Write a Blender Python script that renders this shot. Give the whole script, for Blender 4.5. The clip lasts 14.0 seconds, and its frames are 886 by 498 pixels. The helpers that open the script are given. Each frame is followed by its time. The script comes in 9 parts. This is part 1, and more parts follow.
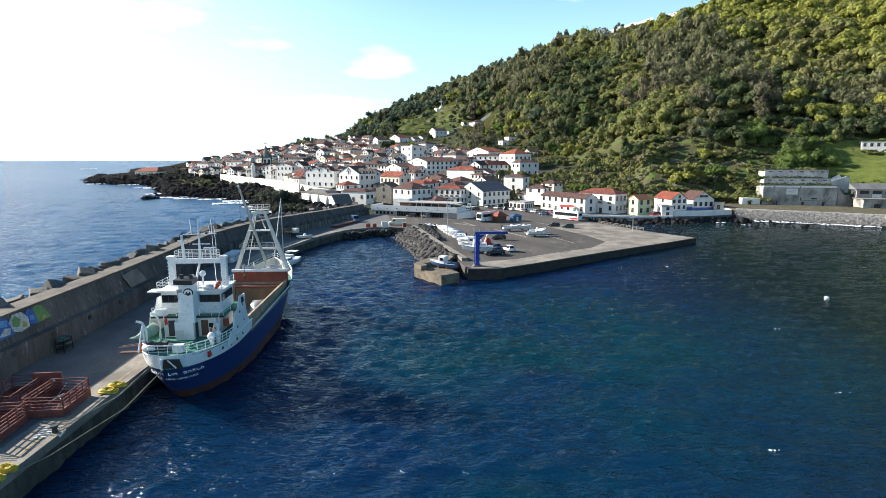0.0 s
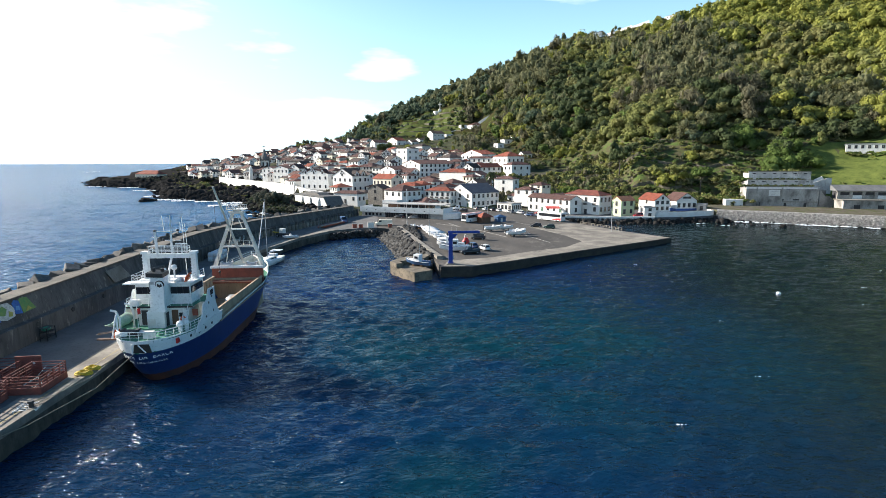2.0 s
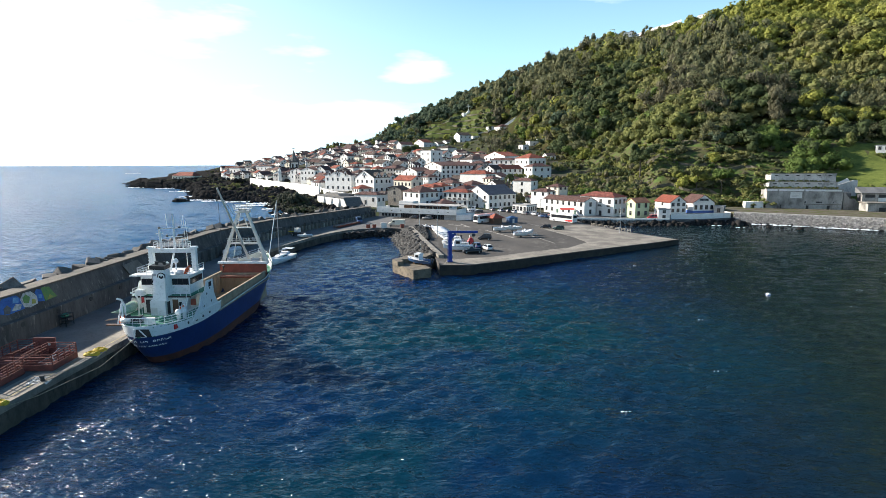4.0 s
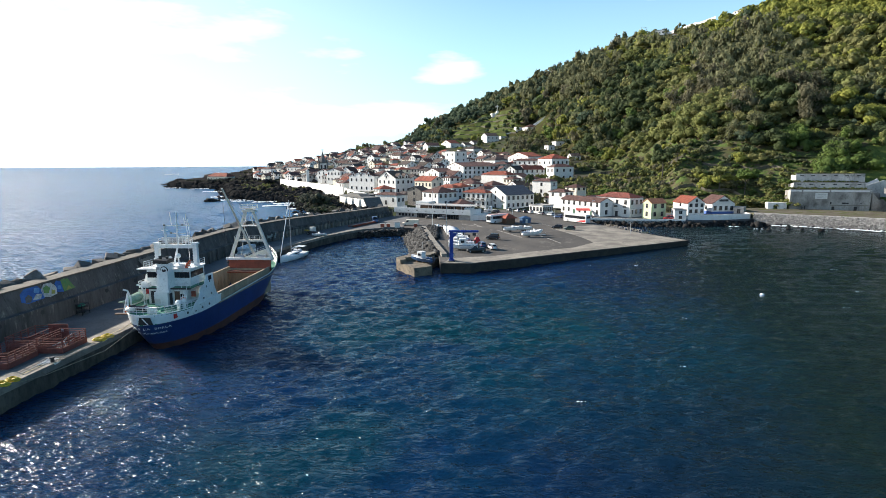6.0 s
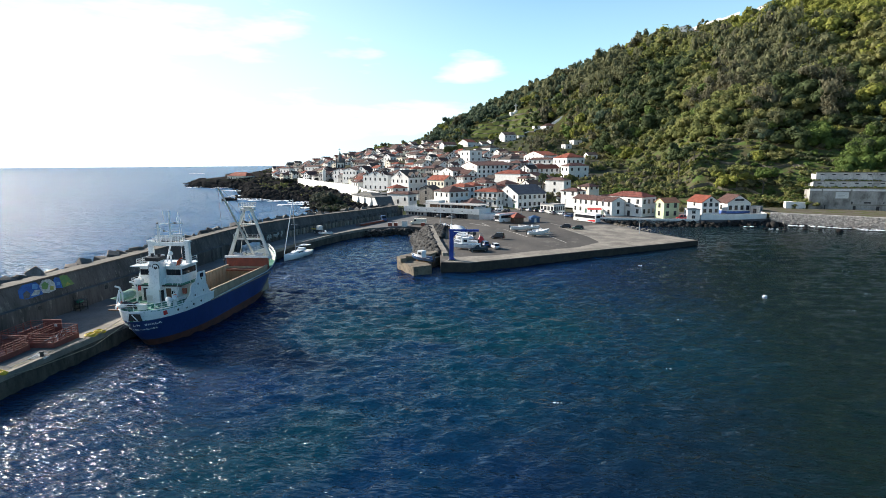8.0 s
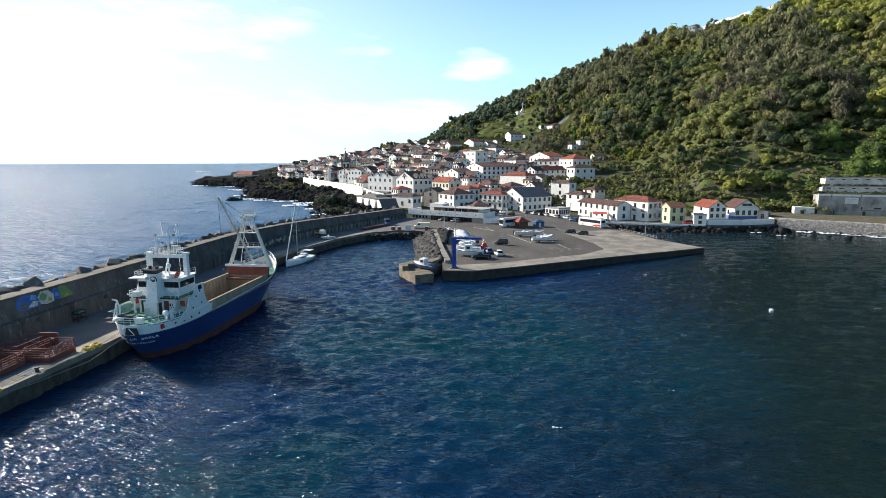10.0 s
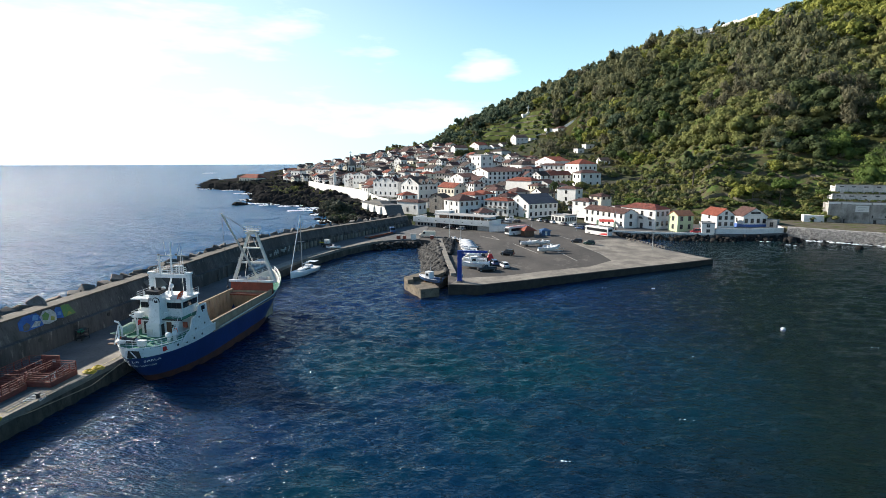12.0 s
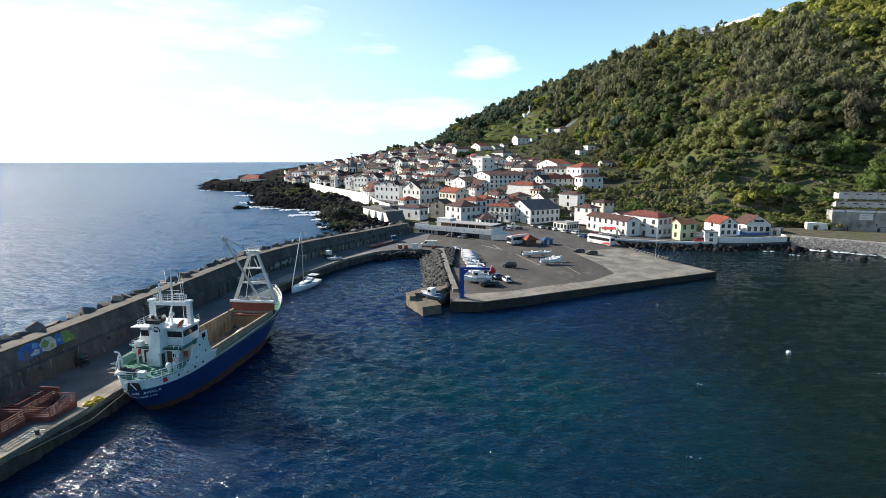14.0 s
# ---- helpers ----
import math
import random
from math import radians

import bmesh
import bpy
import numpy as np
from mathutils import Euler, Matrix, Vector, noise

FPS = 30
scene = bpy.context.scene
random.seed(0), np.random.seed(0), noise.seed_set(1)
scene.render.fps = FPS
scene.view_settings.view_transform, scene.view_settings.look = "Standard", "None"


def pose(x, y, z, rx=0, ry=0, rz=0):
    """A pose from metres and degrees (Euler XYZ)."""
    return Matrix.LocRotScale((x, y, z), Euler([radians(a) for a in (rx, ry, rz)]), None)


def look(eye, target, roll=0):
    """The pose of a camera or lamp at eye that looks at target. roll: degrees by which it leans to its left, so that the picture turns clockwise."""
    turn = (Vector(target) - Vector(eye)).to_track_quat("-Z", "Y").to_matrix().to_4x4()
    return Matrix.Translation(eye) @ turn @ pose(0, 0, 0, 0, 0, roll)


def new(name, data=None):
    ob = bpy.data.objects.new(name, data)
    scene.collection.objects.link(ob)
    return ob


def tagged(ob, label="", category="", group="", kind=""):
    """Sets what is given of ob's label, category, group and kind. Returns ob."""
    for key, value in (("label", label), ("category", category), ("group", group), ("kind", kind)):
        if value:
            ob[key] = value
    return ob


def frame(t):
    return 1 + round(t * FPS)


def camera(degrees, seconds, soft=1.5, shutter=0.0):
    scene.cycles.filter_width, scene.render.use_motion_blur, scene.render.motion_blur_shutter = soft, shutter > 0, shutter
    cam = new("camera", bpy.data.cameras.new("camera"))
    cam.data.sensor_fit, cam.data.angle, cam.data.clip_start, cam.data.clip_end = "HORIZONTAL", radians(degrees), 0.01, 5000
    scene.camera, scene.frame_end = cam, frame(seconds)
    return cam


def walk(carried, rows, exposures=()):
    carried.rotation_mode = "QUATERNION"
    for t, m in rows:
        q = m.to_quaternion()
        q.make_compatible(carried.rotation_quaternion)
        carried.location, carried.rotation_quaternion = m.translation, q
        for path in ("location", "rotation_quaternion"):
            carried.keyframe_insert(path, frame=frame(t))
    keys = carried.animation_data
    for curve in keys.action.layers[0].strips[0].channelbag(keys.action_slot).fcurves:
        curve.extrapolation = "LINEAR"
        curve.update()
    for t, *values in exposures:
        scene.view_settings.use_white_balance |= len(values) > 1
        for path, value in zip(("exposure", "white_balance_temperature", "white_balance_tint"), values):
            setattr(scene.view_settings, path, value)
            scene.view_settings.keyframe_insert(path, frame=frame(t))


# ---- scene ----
cam = camera(78.9, 14.0, 0.6)
PATH = [
    (0, (-17.395, -6.393, 25.243), (-13.145, 92.107, 8.493), -0.1),
    (0.5, (-16.026, -7.796, 25.191), (-12.126, 90.704, 8.491), -0.1),
    (1, (-14.619, -9.204, 25.194), (-10.869, 89.346, 8.644), -0.1),
    (1.5, (-13.112, -10.574, 25.215), (-9.362, 87.976, 8.765), -0.2),
    (2, (-11.459, -11.814, 25.242), (-7.659, 86.786, 8.942), -0.2),
    (4.5, (-2.416, -17.687, 25.498), (-7.316, 80.913, 9.548), -0.4),
    (5, (-0.447, -18.666, 25.507), (-7.947, 79.784, 9.607), -0.5),
    (5.5, (1.404, -19.476, 25.584), (-6.646, 78.874, 9.634), -0.4),
    (6, (2.96, -20.076, 25.632), (-4.99, 78.324, 9.732), -0.4),
    (6.5, (4.343, -20.352, 25.588), (-3.707, 78.048, 9.688), -0.5),
    (7, (5.676, -20.284, 25.502), (-4.424, 77.916, 9.602), -0.5),
    (7.5, (6.897, -19.903, 25.416), (-4.953, 78.097, 9.515), -0.6),
    (8, (7.739, -19.37, 25.5), (-4.012, 78.63, 9.5), -0.5),
    (10.5, (8.411, -17.486, 28.215), (-4.789, 80.264, 11.815), -0.3),
    (11, (8.392, -17.074, 28.698), (-5.058, 80.676, 12.398), -0.4),
    (11.5, (8.234, -16.61, 29.439), (-5.316, 81.14, 13.189), -0.3),
    (12, (8.06, -16.19, 30.306), (-5.69, 81.51, 14.106), -0.2),
    (12.5, (7.8, -15.65, 31.5), (-5.9, 82.05, 15.075), -0.2),
    (13, (7.75, -15.25, 32.65), (-6.1, 82.4, 16.125), -0.2),
    (13.5, (7.69, -14.93, 33.65), (-6.21, 82.77, 17.05), -0.2),
    (14, (7.58, -14.7, 34.55), (-6.345, 82.95, 17.85), -0.2),
]
walk(cam, [(t, look(eye, target, roll)) for t, eye, target, roll in PATH], [(0, 1.3), (2.2, 1.26), (8, 1.1), (12.5, 0.98), (14, 0.96)])


# ---- world and sun ----
SUN_AZ, SUN_EL = -67.0, 24.5
world = bpy.data.worlds.new("world")
scene.world = world
world.use_nodes = True
wn, wl = world.node_tree.nodes, world.node_tree.links
sky = wn.new("ShaderNodeTexSky")
sky.sky_type, sky.sun_disc = "NISHITA", False
sky.sun_elevation, sky.sun_rotation = radians(SUN_EL), radians(SUN_AZ)
sky.air_density, sky.dust_density, sky.ozone_density = 1.0, 0.25, 3.0
bg = wn["Background"]
bg.inputs["Strength"].default_value = 0.060


def wmath(op, a, b=None):
    n = wn.new("ShaderNodeMath")
    n.operation = op
    for i, v in enumerate((a, b)):
        if v is None:
            continue
        if isinstance(v, (int, float)):
            n.inputs[i].default_value = v
        else:
            wl.new(v, n.inputs[i])
    return n.outputs[0]


wtc = wn.new("ShaderNodeTexCoord")
wsep = wn.new("ShaderNodeSeparateXYZ")
wl.new(wtc.outputs["Generated"], wsep.inputs[0])
wx, wy, wz = wsep.outputs
wmap = wn.new("ShaderNodeMapping")
wmap.inputs["Scale"].default_value = (5.0, 5.0, 22.0)
wl.new(wtc.outputs["Generated"], wmap.inputs["Vector"])
wno = wn.new("ShaderNodeTexNoise")
wno.inputs["Scale"].default_value = 1.0
wno.inputs["Detail"].default_value = 9.0
wno.inputs["Roughness"].default_value = 0.58
wl.new(wmap.outputs[0], wno.inputs["Vector"])


def puff(az, el, wide, tall, edge):
    """A loose bank of cloud about one direction of the sky: 1 inside, 0 outside, frayed by the noise."""
    a, e = radians(az), radians(el)
    u = wmath("ARCTAN2", wx, wy)
    du = wmath("DIVIDE", wmath("SUBTRACT", u, a), radians(wide))
    dv = wmath("DIVIDE", wmath("SUBTRACT", wmath("ARCSINE", wz), e), radians(tall))
    r = wmath("ADD", wmath("POWER", wmath("ABSOLUTE", du), 2.0), wmath("POWER", wmath("ABSOLUTE", dv), 2.0))
    m = wmath("SUBTRACT", wmath("MULTIPLY", wno.outputs[0], 9.0), wmath("ADD", r, edge))
    n = wn.new("ShaderNodeMapRange")
    n.inputs[1].default_value, n.inputs[2].default_value = -1.3, 1.9
    wl.new(m, n.inputs[0])
    return n.outputs[0]


clouds = None
for az, el, wide, tall, edge in ((-4.0, 9.2, 3.0, 1.25, 4.55), (-18.0, 10.6, 5.0, 0.7, 4.9), (17.0, 16.8, 5.0, 1.6, 4.5), (-14.0, 4.6, 16.0, 1.6, 4.3), (-60.0, 9.0, 30.0, 6.0, 4.0)):
    p = puff(az, el, wide, tall, edge)
    clouds = p if clouds is None else wmath("MAXIMUM", clouds, p)
hazy = wn.new("ShaderNodeMixRGB")
hazy.inputs[2].default_value = (7.0, 10.6, 12.3, 1)
low = wn.new("ShaderNodeMapRange")
low.inputs[1].default_value, low.inputs[2].default_value, low.inputs[3].default_value, low.inputs[4].default_value = 0.0, 0.42, 0.85, 0.0
wl.new(wz, low.inputs[0])
ahead = wn.new("ShaderNodeMapRange")
ahead.inputs[1].default_value, ahead.inputs[2].default_value, ahead.inputs[3].default_value, ahead.inputs[4].default_value = -0.3, 0.5, 0.3, 1.0
wl.new(wy, ahead.inputs[0])
west = wn.new("ShaderNodeMapRange")
west.interpolation_type = "SMOOTHSTEP"
west.inputs[1].default_value, west.inputs[2].default_value, west.inputs[3].default_value, west.inputs[4].default_value = radians(-44), radians(6), 0.95, 0.0
wl.new(wmath("ARCTAN2", wx, wy), west.inputs[0])
wl.new(wmath("MULTIPLY", ahead.outputs[0], low.outputs[0]), hazy.inputs[0])
glare = wn.new("ShaderNodeMixRGB")
glare.inputs[2].default_value = (9.4, 10.3, 11.0, 1)
wl.new(wmath("MULTIPLY", west.outputs[0], wmath("POWER", wmath("SUBTRACT", 1.0, wmath("ABSOLUTE", wz)), 2.0)), glare.inputs[0])
tint = wn.new("ShaderNodeMixRGB")
tint.blend_type = "MULTIPLY"
tint.inputs[0].default_value = 1.0
tint.inputs[2].default_value = (0.70, 1.13, 1.27, 1)
wl.new(sky.outputs[0], tint.inputs[1])
wl.new(tint.outputs[0], hazy.inputs[1])
wmix = wn.new("ShaderNodeMixRGB")
wmix.inputs[2].default_value = (12.5, 12.8, 13.2, 1)
wl.new(wmath("MULTIPLY", clouds, 0.8), wmix.inputs[0])
wl.new(hazy.outputs[0], glare.inputs[1])
wl.new(glare.outputs[0], wmix.inputs[1])
wl.new(wmix.outputs[0], bg.inputs["Color"])

sun_data = bpy.data.lights.new("sun", "SUN")
sun_data.energy, sun_data.angle, sun_data.color = 5.0, radians(0.55), (1.0, 0.915, 0.80)
sun = new("sun", sun_data)
sun_way = Vector((math.sin(radians(SUN_AZ)) * math.cos(radians(SUN_EL)), math.cos(radians(SUN_AZ)) * math.cos(radians(SUN_EL)), math.sin(radians(SUN_EL))))
sun.matrix_world = look(sun_way * 300, (0, 0, 0))

# ---- materials ----
def mat(name, col, col2=None, rough=0.7, scale=1.0, fine=None, metal=0.0, bump=0.0, bscale=None, mix=(0.35, 0.65), spec=0.4, streak=None, island=0.0, rand=0.0, stain=None):
    """A surface whose colour wanders between two tones at one scale in metres and is grained at a finer one."""
    m = bpy.data.materials.new(name)
    m.use_nodes = True
    n, l = m.node_tree.nodes, m.node_tree.links
    b = n["Principled BSDF"]
    b.inputs["Roughness"].default_value, b.inputs["Metallic"].default_value = rough, metal
    b.inputs["Specular IOR Level"].default_value = spec
    col2 = col2 or tuple(c * 0.7 for c in col)
    tc = n.new("ShaderNodeTexCoord")
    mp = n.new("ShaderNodeMapping")
    if streak:
        mp.inputs["Scale"].default_value = streak
    l.new(tc.outputs["Object"], mp.inputs["Vector"])

    def tex(sc, detail=6.0, r=0.6):
        t = n.new("ShaderNodeTexNoise")
        t.inputs["Scale"].default_value, t.inputs["Detail"].default_value, t.inputs["Roughness"].default_value = sc, detail, r
        l.new(mp.outputs[0], t.inputs["Vector"])
        return t.outputs[0]

    def blend(fac, a, c, lo, hi):
        r = n.new("ShaderNodeMapRange")
        r.inputs[1].default_value, r.inputs[2].default_value = lo, hi
        l.new(fac, r.inputs[0])
        x = n.new("ShaderNodeMixRGB")
        l.new(r.outputs[0], x.inputs[0])
        for k, v in ((1, a), (2, c)):
            if isinstance(v, tuple):
                x.inputs[k].default_value = (*v, 1)
            else:
                l.new(v, x.inputs[k])
        return x.outputs[0]

    c = blend(tex(1 / scale), col, col2, *mix)
    c = blend(tex(1 / (fine or scale / 9.0), 4.0), c, tuple(0.62 * k for k in col2), 0.52, 0.85)
    if stain:
        c = blend(tex(1 / stain[0], 8.0, 0.7), c, stain[1], *stain[2])
    for amount, node, out in ((island, "ShaderNodeNewGeometry", "Random Per Island"), (rand, "ShaderNodeObjectInfo", "Random")):
        if amount:
            h = n.new("ShaderNodeHueSaturation")
            g = n.new(node)
            r = n.new("ShaderNodeMapRange")
            r.inputs[3].default_value, r.inputs[4].default_value = 1 - amount, 1 + amount
            l.new(g.outputs[out], r.inputs[0])
            l.new(r.outputs[0], h.inputs["Value"])
            l.new(c, h.inputs["Color"])
            c = h.outputs[0]
    l.new(c, b.inputs["Base Color"])
    if bump:
        bp = n.new("ShaderNodeBump")
        bp.inputs["Strength"].default_value, bp.inputs["Distance"].default_value = 1.0, bump
        l.new(tex(1 / (bscale or scale / 8), 5.0), bp.inputs["Height"])
        l.new(bp.outputs[0], b.inputs["Normal"])
    return m


M = {}
M["concrete"] = mat("weathered concrete", (0.25, 0.23, 0.195), (0.15, 0.135, 0.115), 0.9, 3.0, 0.25, bump=0.02, stain=(1.2, (0.09, 0.085, 0.08), (0.58, 0.75)))
# quay top toned down and cooled for the wall's shadow; lit strip is separate
M["quay_top"] = mat("worn quay concrete", (0.135, 0.132, 0.130), (0.085, 0.084, 0.084), 0.9, 5.0, 0.4, bump=0.02, stain=(2.2, (0.12, 0.11, 0.10), (0.58, 0.72)))
M["sea_wall"] = mat("damp streaked breakwater concrete", (0.122, 0.115, 0.107), (0.052, 0.050, 0.048), 0.92, 2.2, 0.3, bump=0.03, streak=(1, 1, 0.22), stain=(0.8, (0.33, 0.30, 0.255), (0.57, 0.76)))
M["quay_face"] = mat("wet weedy quay face", (0.040, 0.035, 0.028), (0.016, 0.015, 0.013), 0.7, 1.5, 0.2, bump=0.03)
M["quay_side"] = mat("tide-stained quay concrete", (0.115, 0.098, 0.078), (0.045, 0.040, 0.033), 0.8, 1.8, 0.25, bump=0.03, streak=(1, 1, 0.4), stain=(1.2, (0.02, 0.019, 0.016), (0.5, 0.7)))
M["pale_edge"] = mat("bleached concrete apron", (0.29, 0.262, 0.218), (0.135, 0.121, 0.104), 0.9, 5.0, 0.4, bump=0.015, stain=(2.6, (0.085, 0.077, 0.068), (0.55, 0.72)))
M["asphalt"] = mat("patched harbour asphalt", (0.088, 0.078, 0.069), (0.046, 0.042, 0.038), 0.93, 9.0, 0.35, bump=0.01, streak=(1.0, 0.45, 1), stain=(4.0, (0.16, 0.145, 0.128), (0.56, 0.74)))
M["road"] = mat("town road asphalt", (0.10, 0.10, 0.10), (0.07, 0.07, 0.07), 0.93, 6.0, 0.3, bump=0.01)
M["line"] = mat("faded white road paint", (0.36, 0.35, 0.32), (0.16, 0.155, 0.15), 0.8, 0.8, 0.1)
M["quay_yellow"] = mat("faded yellow line paint", (0.42, 0.34, 0.14), (0.24, 0.20, 0.12), 0.85, 0.7, 0.1, mix=(0.3, 0.6))
M["basalt"] = mat("black basalt rock", (0.036, 0.035, 0.034), (0.017, 0.0168, 0.0168), 0.9, 1.2, 0.15, bump=0.06, bscale=0.3, island=0.35, spec=0.0)
M["pier_stone"] = mat("rust-stained weathered pier concrete", (0.20, 0.165, 0.12), (0.10, 0.085, 0.065), 0.9, 2.0, 0.25, bump=0.03, stain=(1.0, (0.05, 0.045, 0.035), (0.52, 0.72)))
M["boulder"] = mat("grey armour stone", (0.056, 0.0555, 0.054), (0.012, 0.0120, 0.0120), 0.88, 1.0, 0.15, bump=0.05, bscale=0.25, island=0.7)
M["block"] = mat("cast concrete armour block", (0.125, 0.118, 0.108), (0.055, 0.053, 0.050), 0.9, 1.0, 0.15, bump=0.03, rand=0.4)
M["cap"] = mat("brown weathered footway concrete", (0.135, 0.117, 0.096), (0.070, 0.063, 0.054), 0.92, 2.5, 0.3, bump=0.03, stain=(1.0, (0.06, 0.055, 0.05), (0.55, 0.72)))
M["rubble"] = mat("pale rubble masonry", (0.37, 0.35, 0.33), (0.15, 0.143, 0.135), 0.9, 0.8, 0.1, bump=0.06, bscale=0.2, island=0.45)
M["white"] = mat("lime-washed white wall", (0.76, 0.75, 0.72), (0.66, 0.645, 0.61), 0.85, 2.0, 0.25, stain=(0.7, (0.50, 0.48, 0.44), (0.66, 0.85)))
M["cream"] = mat("cream plaster", (0.74, 0.68, 0.55), (0.64, 0.58, 0.47), 0.85, 2.0, 0.25, stain=(0.7, (0.45, 0.42, 0.36), (0.64, 0.85)))
M["grey_wall"] = mat("grey cement render", (0.42, 0.41, 0.39), (0.30, 0.29, 0.28), 0.9, 1.5, 0.2, stain=(0.8, (0.2, 0.19, 0.18), (0.6, 0.8)))
M["stone_wall"] = mat("bare rubble stone wall", (0.30, 0.27, 0.23), (0.17, 0.155, 0.14), 0.92, 0.8, 0.12, bump=0.05, bscale=0.3)
M["garden_stone"] = mat("mossy dry stone", (0.135, 0.120, 0.090), (0.070, 0.066, 0.045), 0.95, 0.9, 0.15, bump=0.06, bscale=0.3)
M["green_wall"] = mat("faded lime-green plaster", (0.55, 0.62, 0.38), (0.48, 0.54, 0.33), 0.85, 2.0, 0.25)
M["yellow_wall"] = mat("yellow plaster", (0.78, 0.66, 0.16), (0.68, 0.58, 0.14), 0.85, 2.0, 0.25)
M["blue_trim"] = mat("blue painted plinth", (0.08, 0.16, 0.42), (0.06, 0.12, 0.34), 0.8, 1.5, 0.2)
M["ruin_wall"] = mat("blackened ruin concrete", (0.44, 0.42, 0.385), (0.20, 0.19, 0.175), 0.92, 4.0, 0.4, bump=0.03, streak=(1, 1, 0.55), stain=(3.0, (0.075, 0.072, 0.064), (0.50, 0.72)))
M["ruin_pale"] = mat("flaking whitewashed ruin wall", (0.60, 0.585, 0.55), (0.40, 0.385, 0.36), 0.92, 3.0, 0.4, bump=0.03, streak=(1, 1, 0.5), stain=(2.0, (0.12, 0.115, 0.10), (0.52, 0.70)))
M["trim"] = mat("dark basalt trim", (0.13, 0.125, 0.12), (0.08, 0.08, 0.075), 0.8, 0.6, 0.1)


def tile_mat(name, col, col2):
    m = mat(name, col, col2, 0.85, 1.8, 0.22, spec=0.15, stain=(1.0, tuple(0.45 * k for k in col2), (0.6, 0.8)), rand=0.16)
    n, l = m.node_tree.nodes, m.node_tree.links
    b = n["Principled BSDF"]
    w = n.new("ShaderNodeTexWave")
    w.inputs["Scale"].default_value, w.inputs["Distortion"].default_value = 1.3, 0.6
    tc = n.new("ShaderNodeTexCoord")
    l.new(tc.outputs["UV"], w.inputs["Vector"])
    bp = n.new("ShaderNodeBump")
    bp.inputs["Distance"].default_value = 0.05
    l.new(w.outputs["Color"], bp.inputs["Height"])
    l.new(bp.outputs[0], b.inputs["Normal"])
    return m


M["tile_red"] = tile_mat("terracotta roof tile", (0.27, 0.080, 0.050), (0.18, 0.060, 0.042))
M["tile_brown"] = tile_mat("weathered brown roof tile", (0.138, 0.074, 0.064), (0.092, 0.057, 0.050))
M["tile_maroon"] = tile_mat("dark red roof tile", (0.200, 0.066, 0.050), (0.130, 0.052, 0.042))
M["tile_orange"] = tile_mat("pale orange roof tile", (0.42, 0.18, 0.10), (0.32, 0.14, 0.085))
M["tile_slate"] = tile_mat("blue-grey slate roof", (0.075, 0.09, 0.115), (0.055, 0.065, 0.085))
M["tile_grey"] = tile_mat("sooty dark roof tile", (0.10, 0.075, 0.065), (0.06, 0.05, 0.045))
M["flat_roof"] = mat("grey felt roof", (0.36, 0.35, 0.34), (0.26, 0.255, 0.25), 0.9, 2.0, 0.3)
M["glass"] = mat("dark window glass", (0.02, 0.024, 0.03), (0.012, 0.015, 0.02), 0.15, 0.8, spec=0.45)
M["window_trim"] = mat("grey stone window surround", (0.20, 0.195, 0.185), (0.13, 0.125, 0.12), 0.8, 0.5, rand=0.4)
M["frame"] = mat("white painted window frame", (0.70, 0.69, 0.66), (0.6, 0.59, 0.56), 0.6, 0.5)
M["door_green"] = mat("green painted door", (0.05, 0.13, 0.08), (0.04, 0.10, 0.06), 0.6, 0.6)
M["door_brown"] = mat("brown timber door", (0.14, 0.075, 0.045), (0.10, 0.055, 0.035), 0.6, 0.6)
M["door_dark"] = mat("dark steel door", (0.05, 0.05, 0.055), (0.035, 0.035, 0.04), 0.6, 0.6)
M["awning_red"] = mat("red awning canvas", (0.55, 0.07, 0.06), (0.45, 0.06, 0.05), 0.8, 0.6)
M["hull_blue"] = mat("cobalt hull paint", (0.021, 0.050, 0.175), (0.016, 0.038, 0.130), 0.35, 3.0, 0.3, streak=(1, 1, 0.3), stain=(1.4, (0.05, 0.045, 0.12), (0.62, 0.8)))
M["hull_red"] = mat("rust-red boot topping", (0.13, 0.045, 0.03), (0.07, 0.03, 0.025), 0.7, 1.2, 0.2, stain=(0.8, (0.03, 0.03, 0.03), (0.55, 0.75)))
M["ship_white"] = mat("ship white enamel", (0.78, 0.79, 0.78), (0.70, 0.71, 0.70), 0.45, 2.5, 0.3, stain=(0.6, (0.42, 0.34, 0.27), (0.68, 0.85)))
M["ship_green"] = mat("green deck paint", (0.045, 0.22, 0.14), (0.03, 0.15, 0.10), 0.7, 1.2, 0.2, stain=(0.7, (0.14, 0.12, 0.09), (0.6, 0.8)))
M["ship_rust"] = mat("red oxide steel", (0.30, 0.075, 0.045), (0.20, 0.055, 0.035), 0.7, 1.2, 0.2)
M["hold_tan"] = mat("scraped tan hold plating", (0.42, 0.335, 0.235), (0.28, 0.205, 0.135), 0.8, 1.4, 0.2, streak=(1, 1, 0.3), stain=(0.7, (0.10, 0.06, 0.04), (0.58, 0.76)))
M["hold_pink"] = mat("faded pink hatch paint", (0.46, 0.24, 0.18), (0.34, 0.17, 0.12), 0.75, 1.0, 0.15)
M["buff"] = mat("buff mast paint", (0.70, 0.68, 0.63), (0.58, 0.56, 0.50), 0.5, 1.0, 0.2, stain=(0.5, (0.30, 0.18, 0.10), (0.62, 0.8)))
M["black"] = mat("black paint", (0.02, 0.02, 0.022), (0.03, 0.03, 0.03), 0.5, 1.0)
M["rubber"] = mat("black rubber", (0.025, 0.025, 0.025), (0.035, 0.035, 0.035), 0.8, 0.4)
